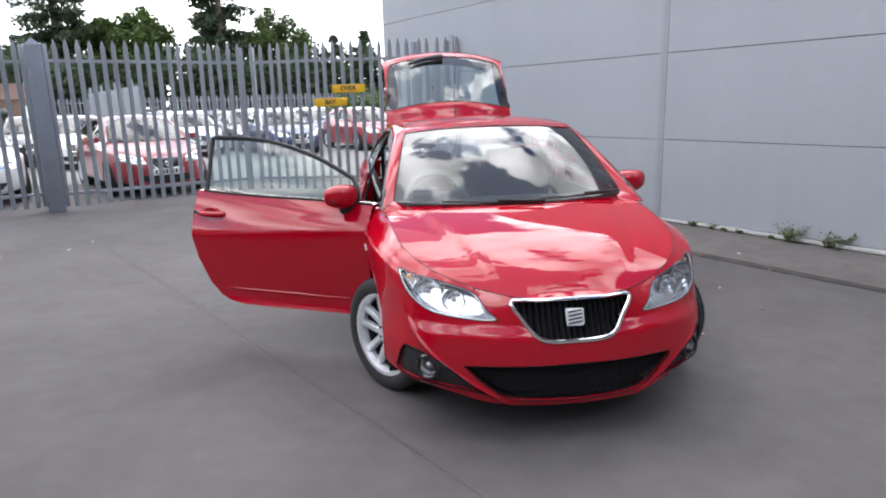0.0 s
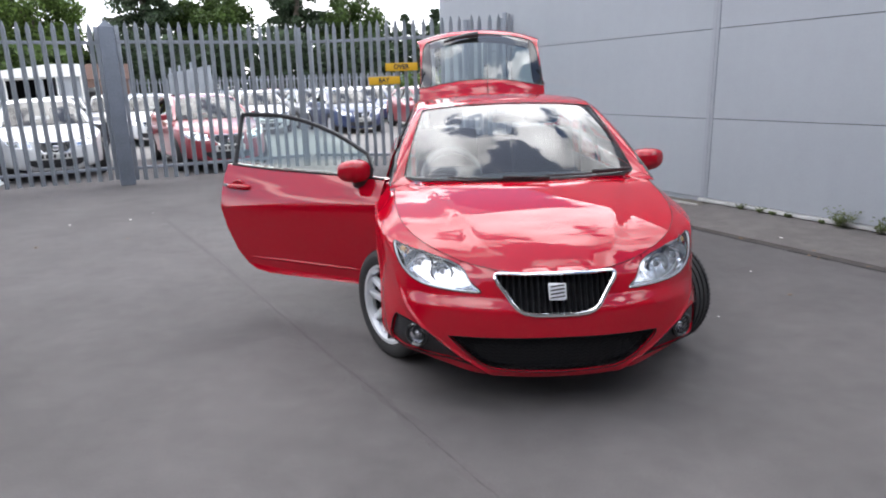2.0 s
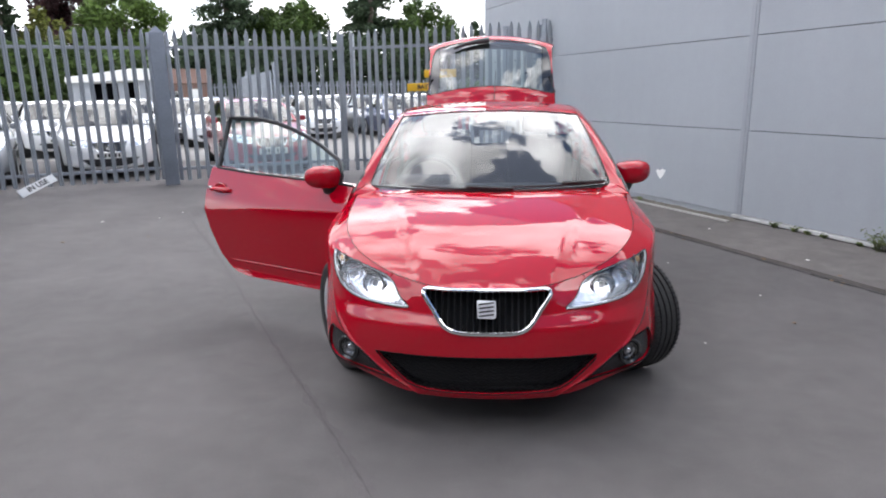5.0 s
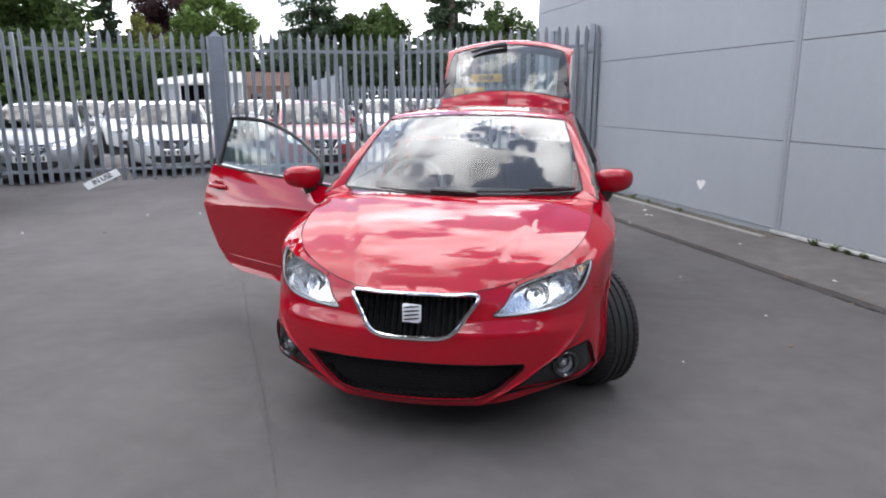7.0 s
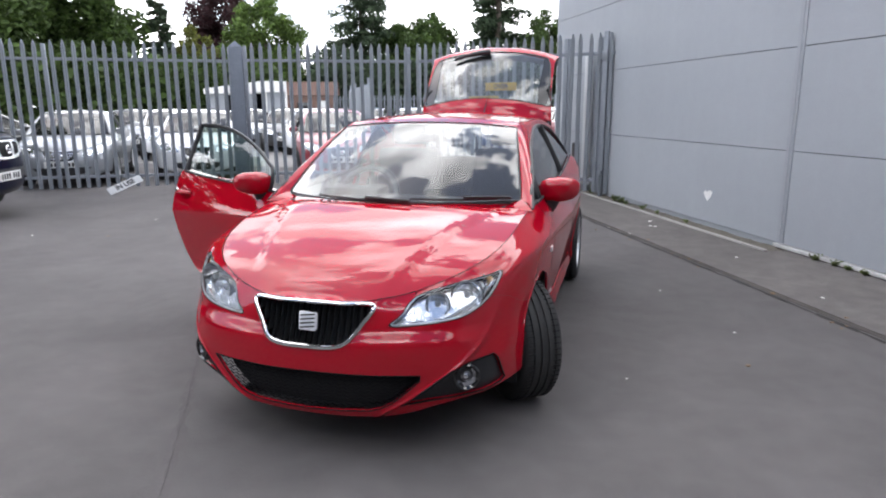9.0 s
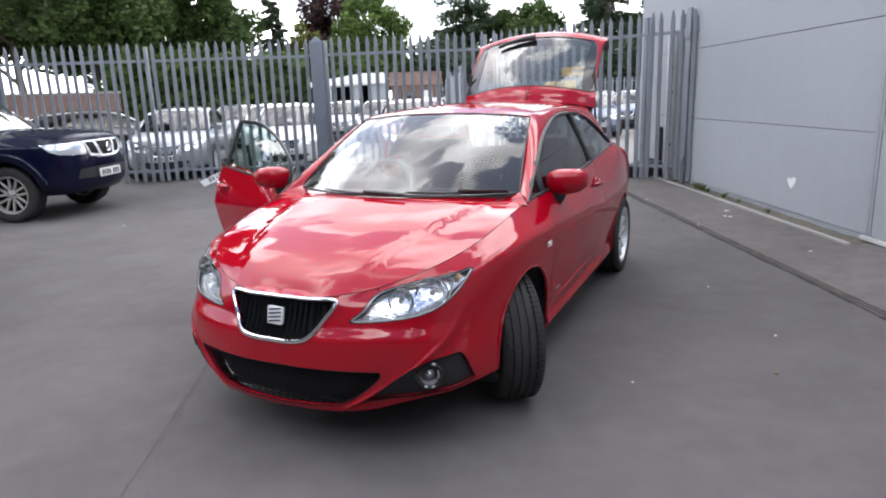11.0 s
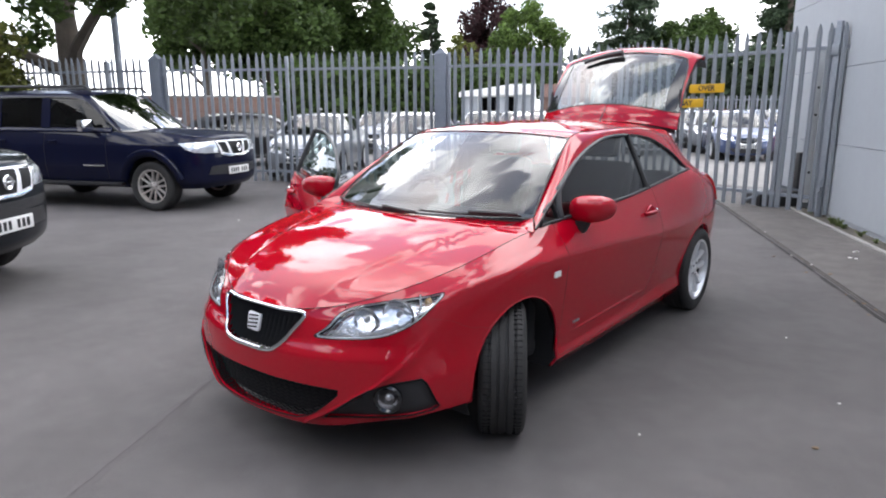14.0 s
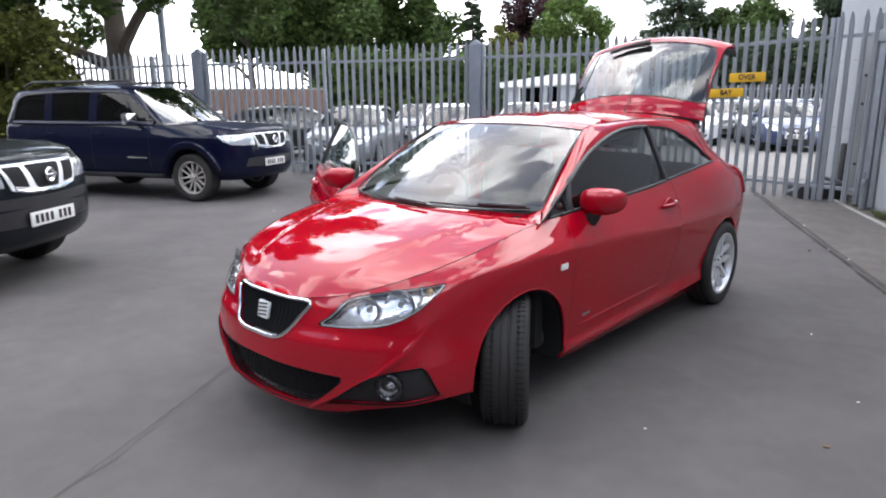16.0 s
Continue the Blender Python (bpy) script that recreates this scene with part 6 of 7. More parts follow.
        if rich:
            line = [(y, float(np.interp(y, shape.belt[:, 1], shape.belt[:, 2])) + 0.02) for y in np.linspace(up[0][0] + 0.12, up[-1][0], 14)]
            part("window_sill", tube([tuple(fg(np.array([y]), np.array([z]))[0]) for y, z in line], 0.045, 8, False, 0.4), paint, c)
        # mirrors, lamps
        yb = up[0][0] + (0.42 if rich else 0.22)
        xb, zb2 = float(np.interp(yb, shape.belt[:, 1], shape.belt[:, 0])), float(np.interp(yb, shape.belt[:, 1], shape.belt[:, 2]))
        part("wing_mirror", box((s * (xb + 0.03), yb - 0.05, zb2), (s * (xb + (0.27 if rich else 0.19)), yb + 0.05, zb2 + (0.175 if rich else 0.11)), 0.035), M_CHROME if rich and chrome else paint, c)
        lu = [(s * u, t) for u, t in (sh.find(a, b, True) for a, b in shape.lamp)]
        lamp = sheet_part("headlamp", sh, lu, M_SUVLAMP if rich else M_LAMPHOUSE, c, "clear headlamp", grid=(0.25, 0.25), out=0.004, rim=0.02, face=inside)
        w = sh(np.array([a for a, b in lu]), np.array([b for a, b in lu]))
        mid = w.mean(0)
        part("lamp_bowl", lathe([(0.055, -0.01), (0.050, 0.006), (0.03, -0.004), (0, -0.01)], 20, Matrix.Translation((mid[0], mid[1] - 0.03, mid[2])) @ Matrix.Rotation(radians(-90 + s * 15), 4, "Z")), M_REFLECT, lamp)
        part("lamp_rim", tube([tuple(p) for p in w], 0.006, 5, True), M_CHROME, lamp)
    gu = [sh.find(a, b, True) for a, b in shape.grille]
    sheet_part("grille", sh, gu, M_GLOSSBLACK, c, "dark front grille", grid=(0.25, 0.25), out=0.005, rim=0.02, face=inside)
    w = sh(np.array([a for a, b in gu]), np.array([b for a, b in gu]))
    part("grille_frame", tube([tuple(p + np.array((0, -0.008, 0))) for p in w], 0.012, 6, True), M_CHROME if chrome else M_BLACK, c)
    iu = [sh.find(a, b, True) for a, b in shape.intake]
    sheet_part("lower_intake", sh, iu, M_BLACK, c, grid=(0.25, 0.25), out=0.004, rim=0.02, face=inside)
    pz = shape.plate
    pu, pt = sh.find(0.0, pz, True)
    py = float(sh(np.array([pu]), np.array([pt]))[0][1])
    plate = part("number_plate", box((-0.26, py - 0.022, pz - 0.056), (0.26, py - 0.008, pz + 0.056), 0.003), M_WHITE, c, "white number plate with dark bars")
    spots = [-0.20 + k * 0.058 + (0.045 if k > 3 else 0) for k in range(7)]
    if rich:
        for x in spots:
            part("plate_bar", box((x - 0.017, py - 0.0245, pz - 0.035), (x + 0.017, py - 0.020, pz + 0.035)), M_INK, plate, smooth=False)
    else:
        bm = bmesh.new()
        for x in spots:
            add_box(bm, (x - 0.017, py - 0.0245, pz - 0.035), (x + 0.017, py - 0.020, pz + 0.035))
        tagged(part("plate_lettering", bm, M_INK, plate, smooth=False), kind="stuff")
    if not rich:
        part("badge", lathe([(0, 0.012), (0.035, 0.010), (0.045, 0.0), (0.03, -0.01)], 20, Matrix.Translation((0, float(w[:, 1].min()) - 0.012, float(np.mean([b for a, b in shape.grille])))) @ Matrix.Rotation(radians(-90), 4, "Z")), M_CHROME, c, "round chrome badge")
    part("cabin", box((-wx * 0.86, shape.ws_low[1][1] + 0.1, 0.35), (wx * 0.86, wy + 0.5, float(shape.ws_low[0][2]) - 0.03), 0.05), M_CABIN, c)
    for x in (-0.36, 0.36):
        part("seat", box((x - 0.22, -0.05, 0.6), (x + 0.22, 0.12, float(shape.ws_low[0][2]) + 0.28), 0.07), M_CLOTH, c)
    part("underbody", box((-wx * 0.8, -wy - 0.4, zb - 0.04), (wx * 0.8, wy + 0.5, zb + 0.12), 0.03), M_DARK, c)
    rim_r = wr * 0.68
    for s in (1, -1):
        flip = Matrix.Identity(4) if s > 0 else Matrix.Rotation(math.pi, 4, "Z")
        for y in (-wy, wy):
            if rich:
                wheel(c, Matrix.Translation((s * wx, y, wr)) @ flip, wr, 0.25, wr * 0.67, 6, rim_mat=M_DULLALLOY, twin=True, fat=False)
            else:
                hw = 0.1
                ty = part("wheel", lathe([(rim_r, -hw), (wr - 0.02, -hw), (wr, -hw * 0.7), (wr, hw * 0.7), (wr - 0.02, hw), (rim_r, hw)], 28, Matrix.Translation((s * wx, y, wr)) @ flip), M_RUBBER, c)
                part("rim", lathe([(rim_r + 0.004, hw * 0.95), (rim_r - 0.03, hw * 0.8), (0.06, hw * 0.55), (0.0, hw * 0.62)], 28, Matrix.Translation((s * wx, y, wr)) @ flip), M_ALLOY, ty)
            if rich:
                bm = lathe([(ar + 0.01, wx * 0.55 - wx), (ar + 0.01, 0.06), (ar + 0.02, 0.06), (ar + 0.02, wx * 0.5 - wx), (0.02, wx * 0.5 - wx)], 24, Matrix.Translation((s * wx, y, wr)) @ flip)
                bmesh.ops.bisect_plane(bm, geom=bm.verts[:] + bm.edges[:] + bm.faces[:], plane_co=(0, 0, zb + 0.02), plane_no=(0, 0, -1), clear_outer=True)
                part("arch_liner", bm, M_DARK, c)
    return c


HLAMP = [(0.33, 0.57), (0.45, 0.57), (0.60, 0.59), (0.68, 0.65), (0.71, 0.74), (0.62, 0.735), (0.50, 0.71), (0.36, 0.67)]
HGRILLE = [(-0.29, 0.655), (0, 0.66), (0.29, 0.655), (0.24, 0.55), (0.17, 0.485), (0, 0.475), (-0.17, 0.485), (-0.24, 0.55)]
HINTAKE = [(-0.47, 0.37), (0, 0.38), (0.47, 0.37), (0.36, 0.27), (0.25, 0.24), (0, 0.23), (-0.25, 0.24), (-0.36, 0.27)]
PLAIN_SHELL = Loft(HATCH_PLAN, HATCH_Z, HATCH_IN)
HATCH_RI = [(0.668, -0.90, 0.930), (0.612, -0.63, 1.108), (0.548, -0.335, 1.285), (0.552, -0.05, 1.338), (0.560, 0.35, 1.350), (0.555, 0.8, 1.330), (0.540, 1.3, 1.285), (0.60, 1.62, 1.13), (0.66, 1.80, 1.0)]
HATCH_RO = [(0.748, -1.02, 0.893), (0.700, -0.71, 1.052), (0.650, -0.44, 1.172), (0.612, -0.10, 1.272), (0.603, 0.236, 1.294), (0.622, 0.70, 1.267), (0.672, 1.05, 1.175), (0.728, 1.25, 1.045), (0.725, 1.50, 1.015)]
HATCH = Shape(PLAIN_SHELL, ([-2.0, -1.975, -1.93, -1.85, -1.75, -1.6, -1.3, -1.05, -0.8], [0.640, 0.655, 0.695, 0.742, 0.780, 0.828, 0.884, 0.918, 0.935]), WS_LOW, WS_TOP,
              ([-0.43, -0.2, 0.1, 0.4, 0.8, 1.1, 1.34], [1.318, 1.355, 1.382, 1.390, 1.378, 1.352, 1.32]), HATCH_RI, HATCH_RO, 8.62, (2, 6), (1.2345, 0.30, 0.73, 0.345), HLAMP, HGRILLE, 0.43, HINTAKE)

SUV_SHELL = Loft([(0, -2.285), (0.25, -2.272), (0.5, -2.225), (0.72, -2.13), (0.845, -1.98), (0.90, -1.75), (0.92, -1.4), (0.925, -0.8), (0.925, 0), (0.925, 0.8), (0.92, 1.5), (0.90, 2.0), (0.86, 2.3), (0.75, 2.41), (0.5, 2.44), (0.25, 2.455), (0, 2.455)],
                 [([0, 16], [0.32, 0.34]), ([0, 16], [0.42, 0.44]), ([0, 5, 8, 16], [0.66, 0.66, 0.64, 0.66]), ([0, 3, 5, 8, 16], [0.88, 0.90, 0.94, 0.93, 0.95]),
                  ([0, 1, 2, 3, 4, 5, 6, 7, 8, 12, 16], [1.03, 1.032, 1.04, 1.065, 1.09, 1.115, 1.135, 1.14, 1.145, 1.16, 1.16])],
                 [([0, 16], [0.10, 0.10]), ([0, 5, 8, 16], [0.02, 0.02, 0.035, 0.02]), ([0, 16], [0.0, 0.0]), ([0, 5, 7, 16], [0.012, 0.012, 0.004, 0.004]),
                  ([0, 2, 3, 4, 5, 6, 7, 8, 16], [0.06, 0.07, 0.10, 0.13, 0.14, 0.12, 0.085, 0.07, 0.07])], (3.5, 5.5), 12.5)
SUV = Shape(SUV_SHELL, ([-2.24, -2.2, -2.1, -1.9, -1.5, -1.1, -0.8], [1.03, 1.055, 1.09, 1.12, 1.155, 1.175, 1.185]), ((0, -1.08, 1.18), (0.715, -0.86, 1.15)), ((0, -0.32, 1.70), (0.615, -0.24, 1.655)),
            ([-0.34, -0.1, 0.3, 0.8, 1.6, 2.3], [1.70, 1.735, 1.765, 1.775, 1.77, 1.72]),
            [(0.715, -0.86, 1.15), (0.665, -0.55, 1.40), (0.615, -0.24, 1.655), (0.63, 0.2, 1.70), (0.64, 0.8, 1.71), (0.63, 1.5, 1.705), (0.61, 2.22, 1.66), (0.67, 2.34, 1.42), (0.76, 2.40, 1.16)],
            [(0.83, -0.92, 1.12), (0.775, -0.60, 1.33), (0.715, -0.22, 1.59), (0.715, 0.2, 1.635), (0.72, 0.8, 1.64), (0.715, 1.5, 1.63), (0.70, 2.02, 1.58), (0.76, 2.14, 1.38), (0.82, 2.18, 1.16)],
            7.15, (2, 6), (1.425, 0.362, 0.785, 0.43),
            [(0.415, 0.835), (0.62, 0.835), (0.77, 0.85), (0.83, 0.895), (0.845, 0.975), (0.74, 0.985), (0.56, 0.99), (0.435, 0.99)],
            [(-0.40, 0.985), (0, 0.99), (0.40, 0.985), (0.32, 0.80), (0.16, 0.785), (0, 0.78), (-0.16, 0.785), (-0.32, 0.80)], 0.56,
            [(-0.60, 0.52), (0, 0.50), (0.60, 0.52), (0.55, 0.64), (0, 0.66), (-0.55, 0.64)])

M_DULLALLOY = material("dull_bronze_alloy", (0.48, 0.45, 0.42), 0.40, 0.5, vary=0.1, scale=20)
M_SUVLAMP = material("grey_lamp_glass", (0.66, 0.68, 0.71), 0.14, 0.7, 0.8, vary=0.3, scale=9, bump=0.5, bump_scale=16)
P_NAVY = material("navy_metallic_paint", (0.0030, 0.0045, 0.020), 0.35, 0.0, 0.5, vary=0.05, scale=3, spec=0.02)
P_BLACK = material("dark_grey_blue_paint", (0.003, 0.0055, 0.009), 0.35, 0.0, 0.6, vary=0.05, scale=3, spec=0.08)
P_SILVER = material("silver_metallic_paint", (0.30, 0.315, 0.335), 0.35, 0.6, 1.0, vary=0.04, scale=3)
P_WHITE = material("white_car_paint", (0.74, 0.75, 0.76), 0.35, 0.0, 1.0, vary=0.03, scale=3)
P_BLUE = material("mid_blue_paint", (0.018, 0.038, 0.11), 0.35, 0.3, 1.0, vary=0.04, scale=3)
P_GREY = material("grey_metallic_paint", (0.16, 0.17, 0.19), 0.35, 0.5, 1.0, vary=0.04, scale=3)
# red with the sky's reflection painted in: base lifted towards pink
P_RED = material("sky_pinked_red_paint", (0.30, 0.022, 0.036), 0.4, 0.0, 1.0, vary=0.04, scale=3, coat_rough=0.05)
P_DARK = material("black_car_paint", (0.010, 0.010, 0.012), 0.3, 0.0, 1.0)


def nose_at(x, y, rz, length=2.04):
    """The pose of a parked car by where its nose stands and how far it is turned."""
    k = radians(rz)
    return pose(x - math.sin(k) * length * 1.0, y + math.cos(k) * length, 0, 0, 0, rz)


def big_suv(name, paint, label, m):
    c = parked(name, SUV, paint, label, m, rich=True, side_posts=(0.42, 1.36))
    for s in (1, -1):
        part("roof_bar", tube([(s * 0.60, -0.25, 1.73), (s * 0.60, -0.15, 1.80), (s * 0.60, 1.9, 1.81), (s * 0.60, 2.05, 1.74)], 0.022, 8), M_BLACK, c, "black roof bar")
        part("side_step", box((s * 0.80, -0.95, 0.36), (s * 0.96, 0.95, 0.41), 0.015), M_BLACK, c)
        for y in (0.26, 1.22):
            part("door_handle", box((s * 0.925, y - 0.10, 0.985), (s * 0.955, y + 0.06, 1.015), 0.010), paint, c)
        for y in (-0.70, 0.42, 1.36):
            u0 = [SUV_SHELL.find(y, z, False) for z in ((0.46, 0.64, 0.80, 0.94, 1.10) if y < 1 else (0.90, 1.0, 1.10))]
            part("door_gap", tube([tuple(p) for p in SUV_SHELL(np.array([s * a for a, b in u0]), np.array([b for a, b in u0]))], 0.004, 5), M_SEAM, c)
        part("wing_script", box((s * 0.922, -0.66, 0.640), (s * 0.932, -0.28, 0.665), 0.003), M_CHROME, c)
        for yc in (-1.425, 1.425):
            w = [SUV_SHELL(np.array([s * SUV_SHELL.find(y, z, False)[0]]), np.array([SUV_SHELL.find(y, z, False)[1]]))[0] for y, z in arch_points(yc, 0.475, 0.47, 0.366, n=20)]
            part("arch_flare", tube([tuple(p) for p in w], 0.078, 12, False, 0.7), paint, c, "broad body-coloured arch flare")
        part("fog_lamp", lathe([(0, 0.01), (0.045, 0.006), (0.05, -0.02)], 16, Matrix.Translation((s * 0.66, -2.13, 0.60)) @ Matrix.Rotation(radians(-90 + s * 25), 4, "Z")), M_REFLECT, c)
    # grille face in pale satin, chrome's bright reflection painted in, with three dark openings
    face = [SUV_SHELL.find(x, z, True) for x, z in resample([(-0.43, 1.0), (0, 1.005), (0.43, 1.0), (0.36, 0.80), (0.18, 0.768), (-0.18, 0.768), (-0.36, 0.80), (-0.43, 1.0)], 40)[:-1]]
    chrome = sheet_part("grille_face", SUV_SHELL, face, M_BADGE, c, "broad grille face with chrome's bright reflection painted in", grid=(0.25, 0.25), out=0.012, rim=0.02, face=(0, 0, 0.7))
    for q in ([(-0.19, 0.985), (0.19, 0.985), (0.12, 0.80), (-0.12, 0.80)], [(0.245, 0.98), (0.395, 0.975), (0.335, 0.835), (0.20, 0.815)], [(-0.395, 0.975), (-0.245, 0.98), (-0.20, 0.815), (-0.335, 0.835)]):
        gap = [SUV_SHELL.find(x, z, True) for x, z in resample(q + q[:1], 24)[:-1]]
        sheet_part("grille_opening", SUV_SHELL, gap, M_DARK, chrome, "dark grille opening", grid=(0.25, 0.25), out=0.017, rim=0.01, face=(0, 0, 0.7))
    slot = [SUV_SHELL.find(x, z, True) for x, z in resample([(-0.62, 0.745), (0, 0.735), (0.62, 0.745), (0.57, 0.665), (0, 0.65), (-0.57, 0.665), (-0.62, 0.745)], 40)[:-1]]
    sheet_part("bumper_slot", SUV_SHELL, slot, M_BLACK if paint is P_BLACK else paint, c, "slot across the bumper", grid=(0.25, 0.25), out=0.004, rim=0.012, face=(0, 0, 0.7))
    part("grille_badge", lathe([(0.030, 0.004), (0.052, 0.012), (0.060, 0.004), (0.056, -0.01)], 24, Matrix.Translation((0, -2.318, 0.895)) @ Matrix.Rotation(radians(-90), 4, "Z")), M_CHROME, chrome, "round chrome badge")
    part("badge_bar", box((-0.062, -2.336, 0.884), (0.062, -2.318, 0.906), 0.004), M_CHROME, chrome)
    return c


big_suv("off_roader", P_NAVY, "dark navy off-road estate parked along the yard fence", nose_at(-6.46, 2.32, 113, 2.29))
big_suv("off_roader", P_BLACK, "dark blue-grey off-road car parked nose out in the yard", nose_at(-3.585, -1.73, 127, 2.29))

proto = {}
for key, paint, words in (("white", P_WHITE, "white hatchback parked in the car lot"), ("silver", P_SILVER, "silver hatchback parked in the car lot"), ("red", P_RED, "red hatchback parked in the car lot"),
                          ("blue", P_BLUE, "blue hatchback parked in the car lot"), ("grey", P_GREY, "grey hatchback parked in the car lot"), ("black", P_DARK, "black hatchback parked in the car lot")):
    spot = {"white": nose_at(-6.78, 6.62, 33), "silver": nose_at(-8.42, 5.02, 35), "red": nose_at(-4.02, 7.25, 30), "blue": nose_at(-2.4, 20.6, 8), "grey": nose_at(-6.2, 21.0, 10), "black": pose(-13.0, 7.4, 0, 0, 0, 145)}[key]
    proto[key] = parked("hatchback", HATCH, paint, words, spot)
    if key == "silver":
        for z, hw in ((0.615, 0.215), (0.575, 0.185), (0.535, 0.15)):
            pts = [PLAIN_SHELL(*[np.array([q]) for q in PLAIN_SHELL.find(x, z, True)])[0] + np.array((0, -0.012, 0)) for x in np.linspace(-hw, hw, 7)]
            part("grille_slat", tube([tuple(p) for p in pts], 0.010, 6), M_CHROME, proto[key], "bright horizontal grille slat")
taken = [("white", nose_at(-7.7, 13.2, 22)), ("blue", nose_at(-2.35, 15.6, 24)), ("white", nose_at(-5.4, 16.3, 22)), ("red", nose_at(0.4, 16.4, 24)), ("black", nose_at(3.0, 17.6, 20)), ("grey", nose_at(-3.9, 18.4, 22)), ("white", nose_at(-10.5, 10.7, 38)), ("grey", nose_at(-12.9, 11.9, 38)),
         ("black", nose_at(-9.3, 14.6, 25)), ("silver", nose_at(-11.2, 15.2, 27))]
for key, m in taken:
    copy_thing(proto[key], m)
lot = random.Random(5)
mixes = ["white", "silver", "grey", "grey", "blue", "black", "blue", "red", "black", "black"]
for row in range(5):
    y = 24.5 + row * 5.4
    for i in range(11):
        x = -20.5 + i * 2.45 + row * 0.4
        if (row == 0 and -8 < x < -0.5) or (x < -14.5 and row < 3) or lot.random() < 0.10:
            continue
        m = nose_at(x + lot.uniform(-0.15, 0.15), y + lot.uniform(-0.3, 0.3), 8 + lot.uniform(-4, 4))
        copy_thing(proto[lot.choice(mixes)], m @ Matrix.Diagonal((1, 1, 1, 1)))

# ---------------------------------------------------------------- trees and distance
def leaf_material(name, color, vary=0.5):
    m = bpy.data.materials.new(name)
    m.use_nodes = True
    t = m.node_tree
    b = t.nodes["Principled BSDF"]
    b.inputs["Roughness"].default_value = 0.6
    b.inputs["Specular IOR Level"].default_value = 0.25
    geo, rng, sc = t.nodes.new("ShaderNodeNewGeometry"), t.nodes.new("ShaderNodeMapRange"), t.nodes.new("ShaderNodeVectorMath")
    rng.inputs["To Min"].default_value, rng.inputs["To Max"].default_value = 1 - vary, 1 + vary
    sc.operation = "SCALE"
    sc.inputs[0].default_value = color
    t.links.new(geo.outputs["Random Per Island"], rng.inputs["Value"])
    t.links.new(rng.outputs["Result"], sc.inputs["Scale"])
    t.links.new(sc.outputs["Vector"], b.inputs["Base Color"])
    tr, mix, out = t.nodes.new("ShaderNodeBsdfTranslucent"), t.nodes.new("ShaderNodeMixShader"), t.nodes["Material Output"]
    t.links.new(sc.outputs["Vector"], tr.inputs["Color"])
    mix.inputs["Fac"].default_value = 0.3
    t.links.new(b.outputs["BSDF"], mix.inputs[1])
    t.links.new(tr.outputs["BSDF"], mix.inputs[2])
    t.links.new(mix.outputs["Shader"], out.inputs["Surface"])
    return m


L_GREEN = leaf_material("fresh_green_leaves", (0.085, 0.135, 0.030))
L_DARK = leaf_material("dark_green_leaves", (0.054, 0.088, 0.022))
L_PINE = leaf_material("blue_green_needles", (0.040, 0.062, 0.032))
L_WEED = leaf_material("dusty_weed_leaves", (0.125, 0.155, 0.060))
L_COPPER = leaf_material("copper_beech_leaves", (0.035, 0.014, 0.016))
L_BUSH = leaf_material("olive_bush_leaves", (0.115, 0.125, 0.028))
M_BARK = material("grey_brown_bark", (0.09, 0.075, 0.06), 0.95, vary=0.35, scale=3, bump=0.6, bump_scale=14)


def leaf_cloud(name, centres, radii, count, size, mat, parent, seed, flat=1.0, long=1.5):
    """Small bent leaves scattered through clumps; one mesh."""
    rg = np.random.default_rng(seed)
    centres, radii = np.array(centres, float), np.array(radii, float)
    w = radii**2 / (radii**2).sum()
    which = rg.choice(len(centres), count, p=w)
    d = rg.normal(size=(count, 3))
    d /= np.linalg.norm(d, axis=1, keepdims=True)
    rad = rg.random(count)**0.42
    pos = centres[which] + d * (radii[which] * rad)[:, None] * np.array((1, 1, flat))
    a = rg.normal(size=(count, 3))
    a[:, 2] *= 0.6
    a /= np.linalg.norm(a, axis=1, keepdims=True)
    b = np.cross(a, rg.normal(size=(count, 3)))
    b /= np.maximum(np.linalg.norm(b, axis=1, keepdims=True), 1e-6)
    s = size * (0.6 + 0.8 * rg.random(count))[:, None]
    n = np.cross(a, b)
    v = np.stack([pos - a * s * long * 0.5, pos + b * s * 0.5 + n * s * 0.12, pos + a * s * long * 0.5, pos - b * s * 0.5 + n * s * 0.12], 1).reshape(-1, 3)
    me = bpy.data.meshes.new(name)
    me.from_pydata(v.tolist(), [], np.arange(count * 4).reshape(-1, 4).tolist())
    return tagged(finish(name, me, mat, parent), kind="stuff")


def limb(bm, rg, start, direction, length, radius, depth, tips):
    pts, d = [Vector(start)], Vector(direction).normalized()
    n = 5
    for k in range(n):
        d = (d + Vector((rg.uniform(-0.18, 0.18), rg.uniform(-0.18, 0.18), rg.uniform(-0.05, 0.16)))).normalized()
        pts.append(pts[-1] + d * length / n)
    add_tube(bm, pts, [radius * (1 - 0.6 * k / n) for k in range(n + 1)], 6)
    tips += [pts[-1], pts[-2], pts[3]]
    if depth:
        for k in range(3):
            q = pts[rg.choice((2, 3, 4))]
            e = (d + Vector((rg.uniform(-1, 1), rg.uniform(-1, 1), rg.uniform(-0.2, 0.7)))).normalized()
            limb(bm, rg, q, e, length * rg.uniform(0.5, 0.75), radius * 0.5, depth - 1, tips)


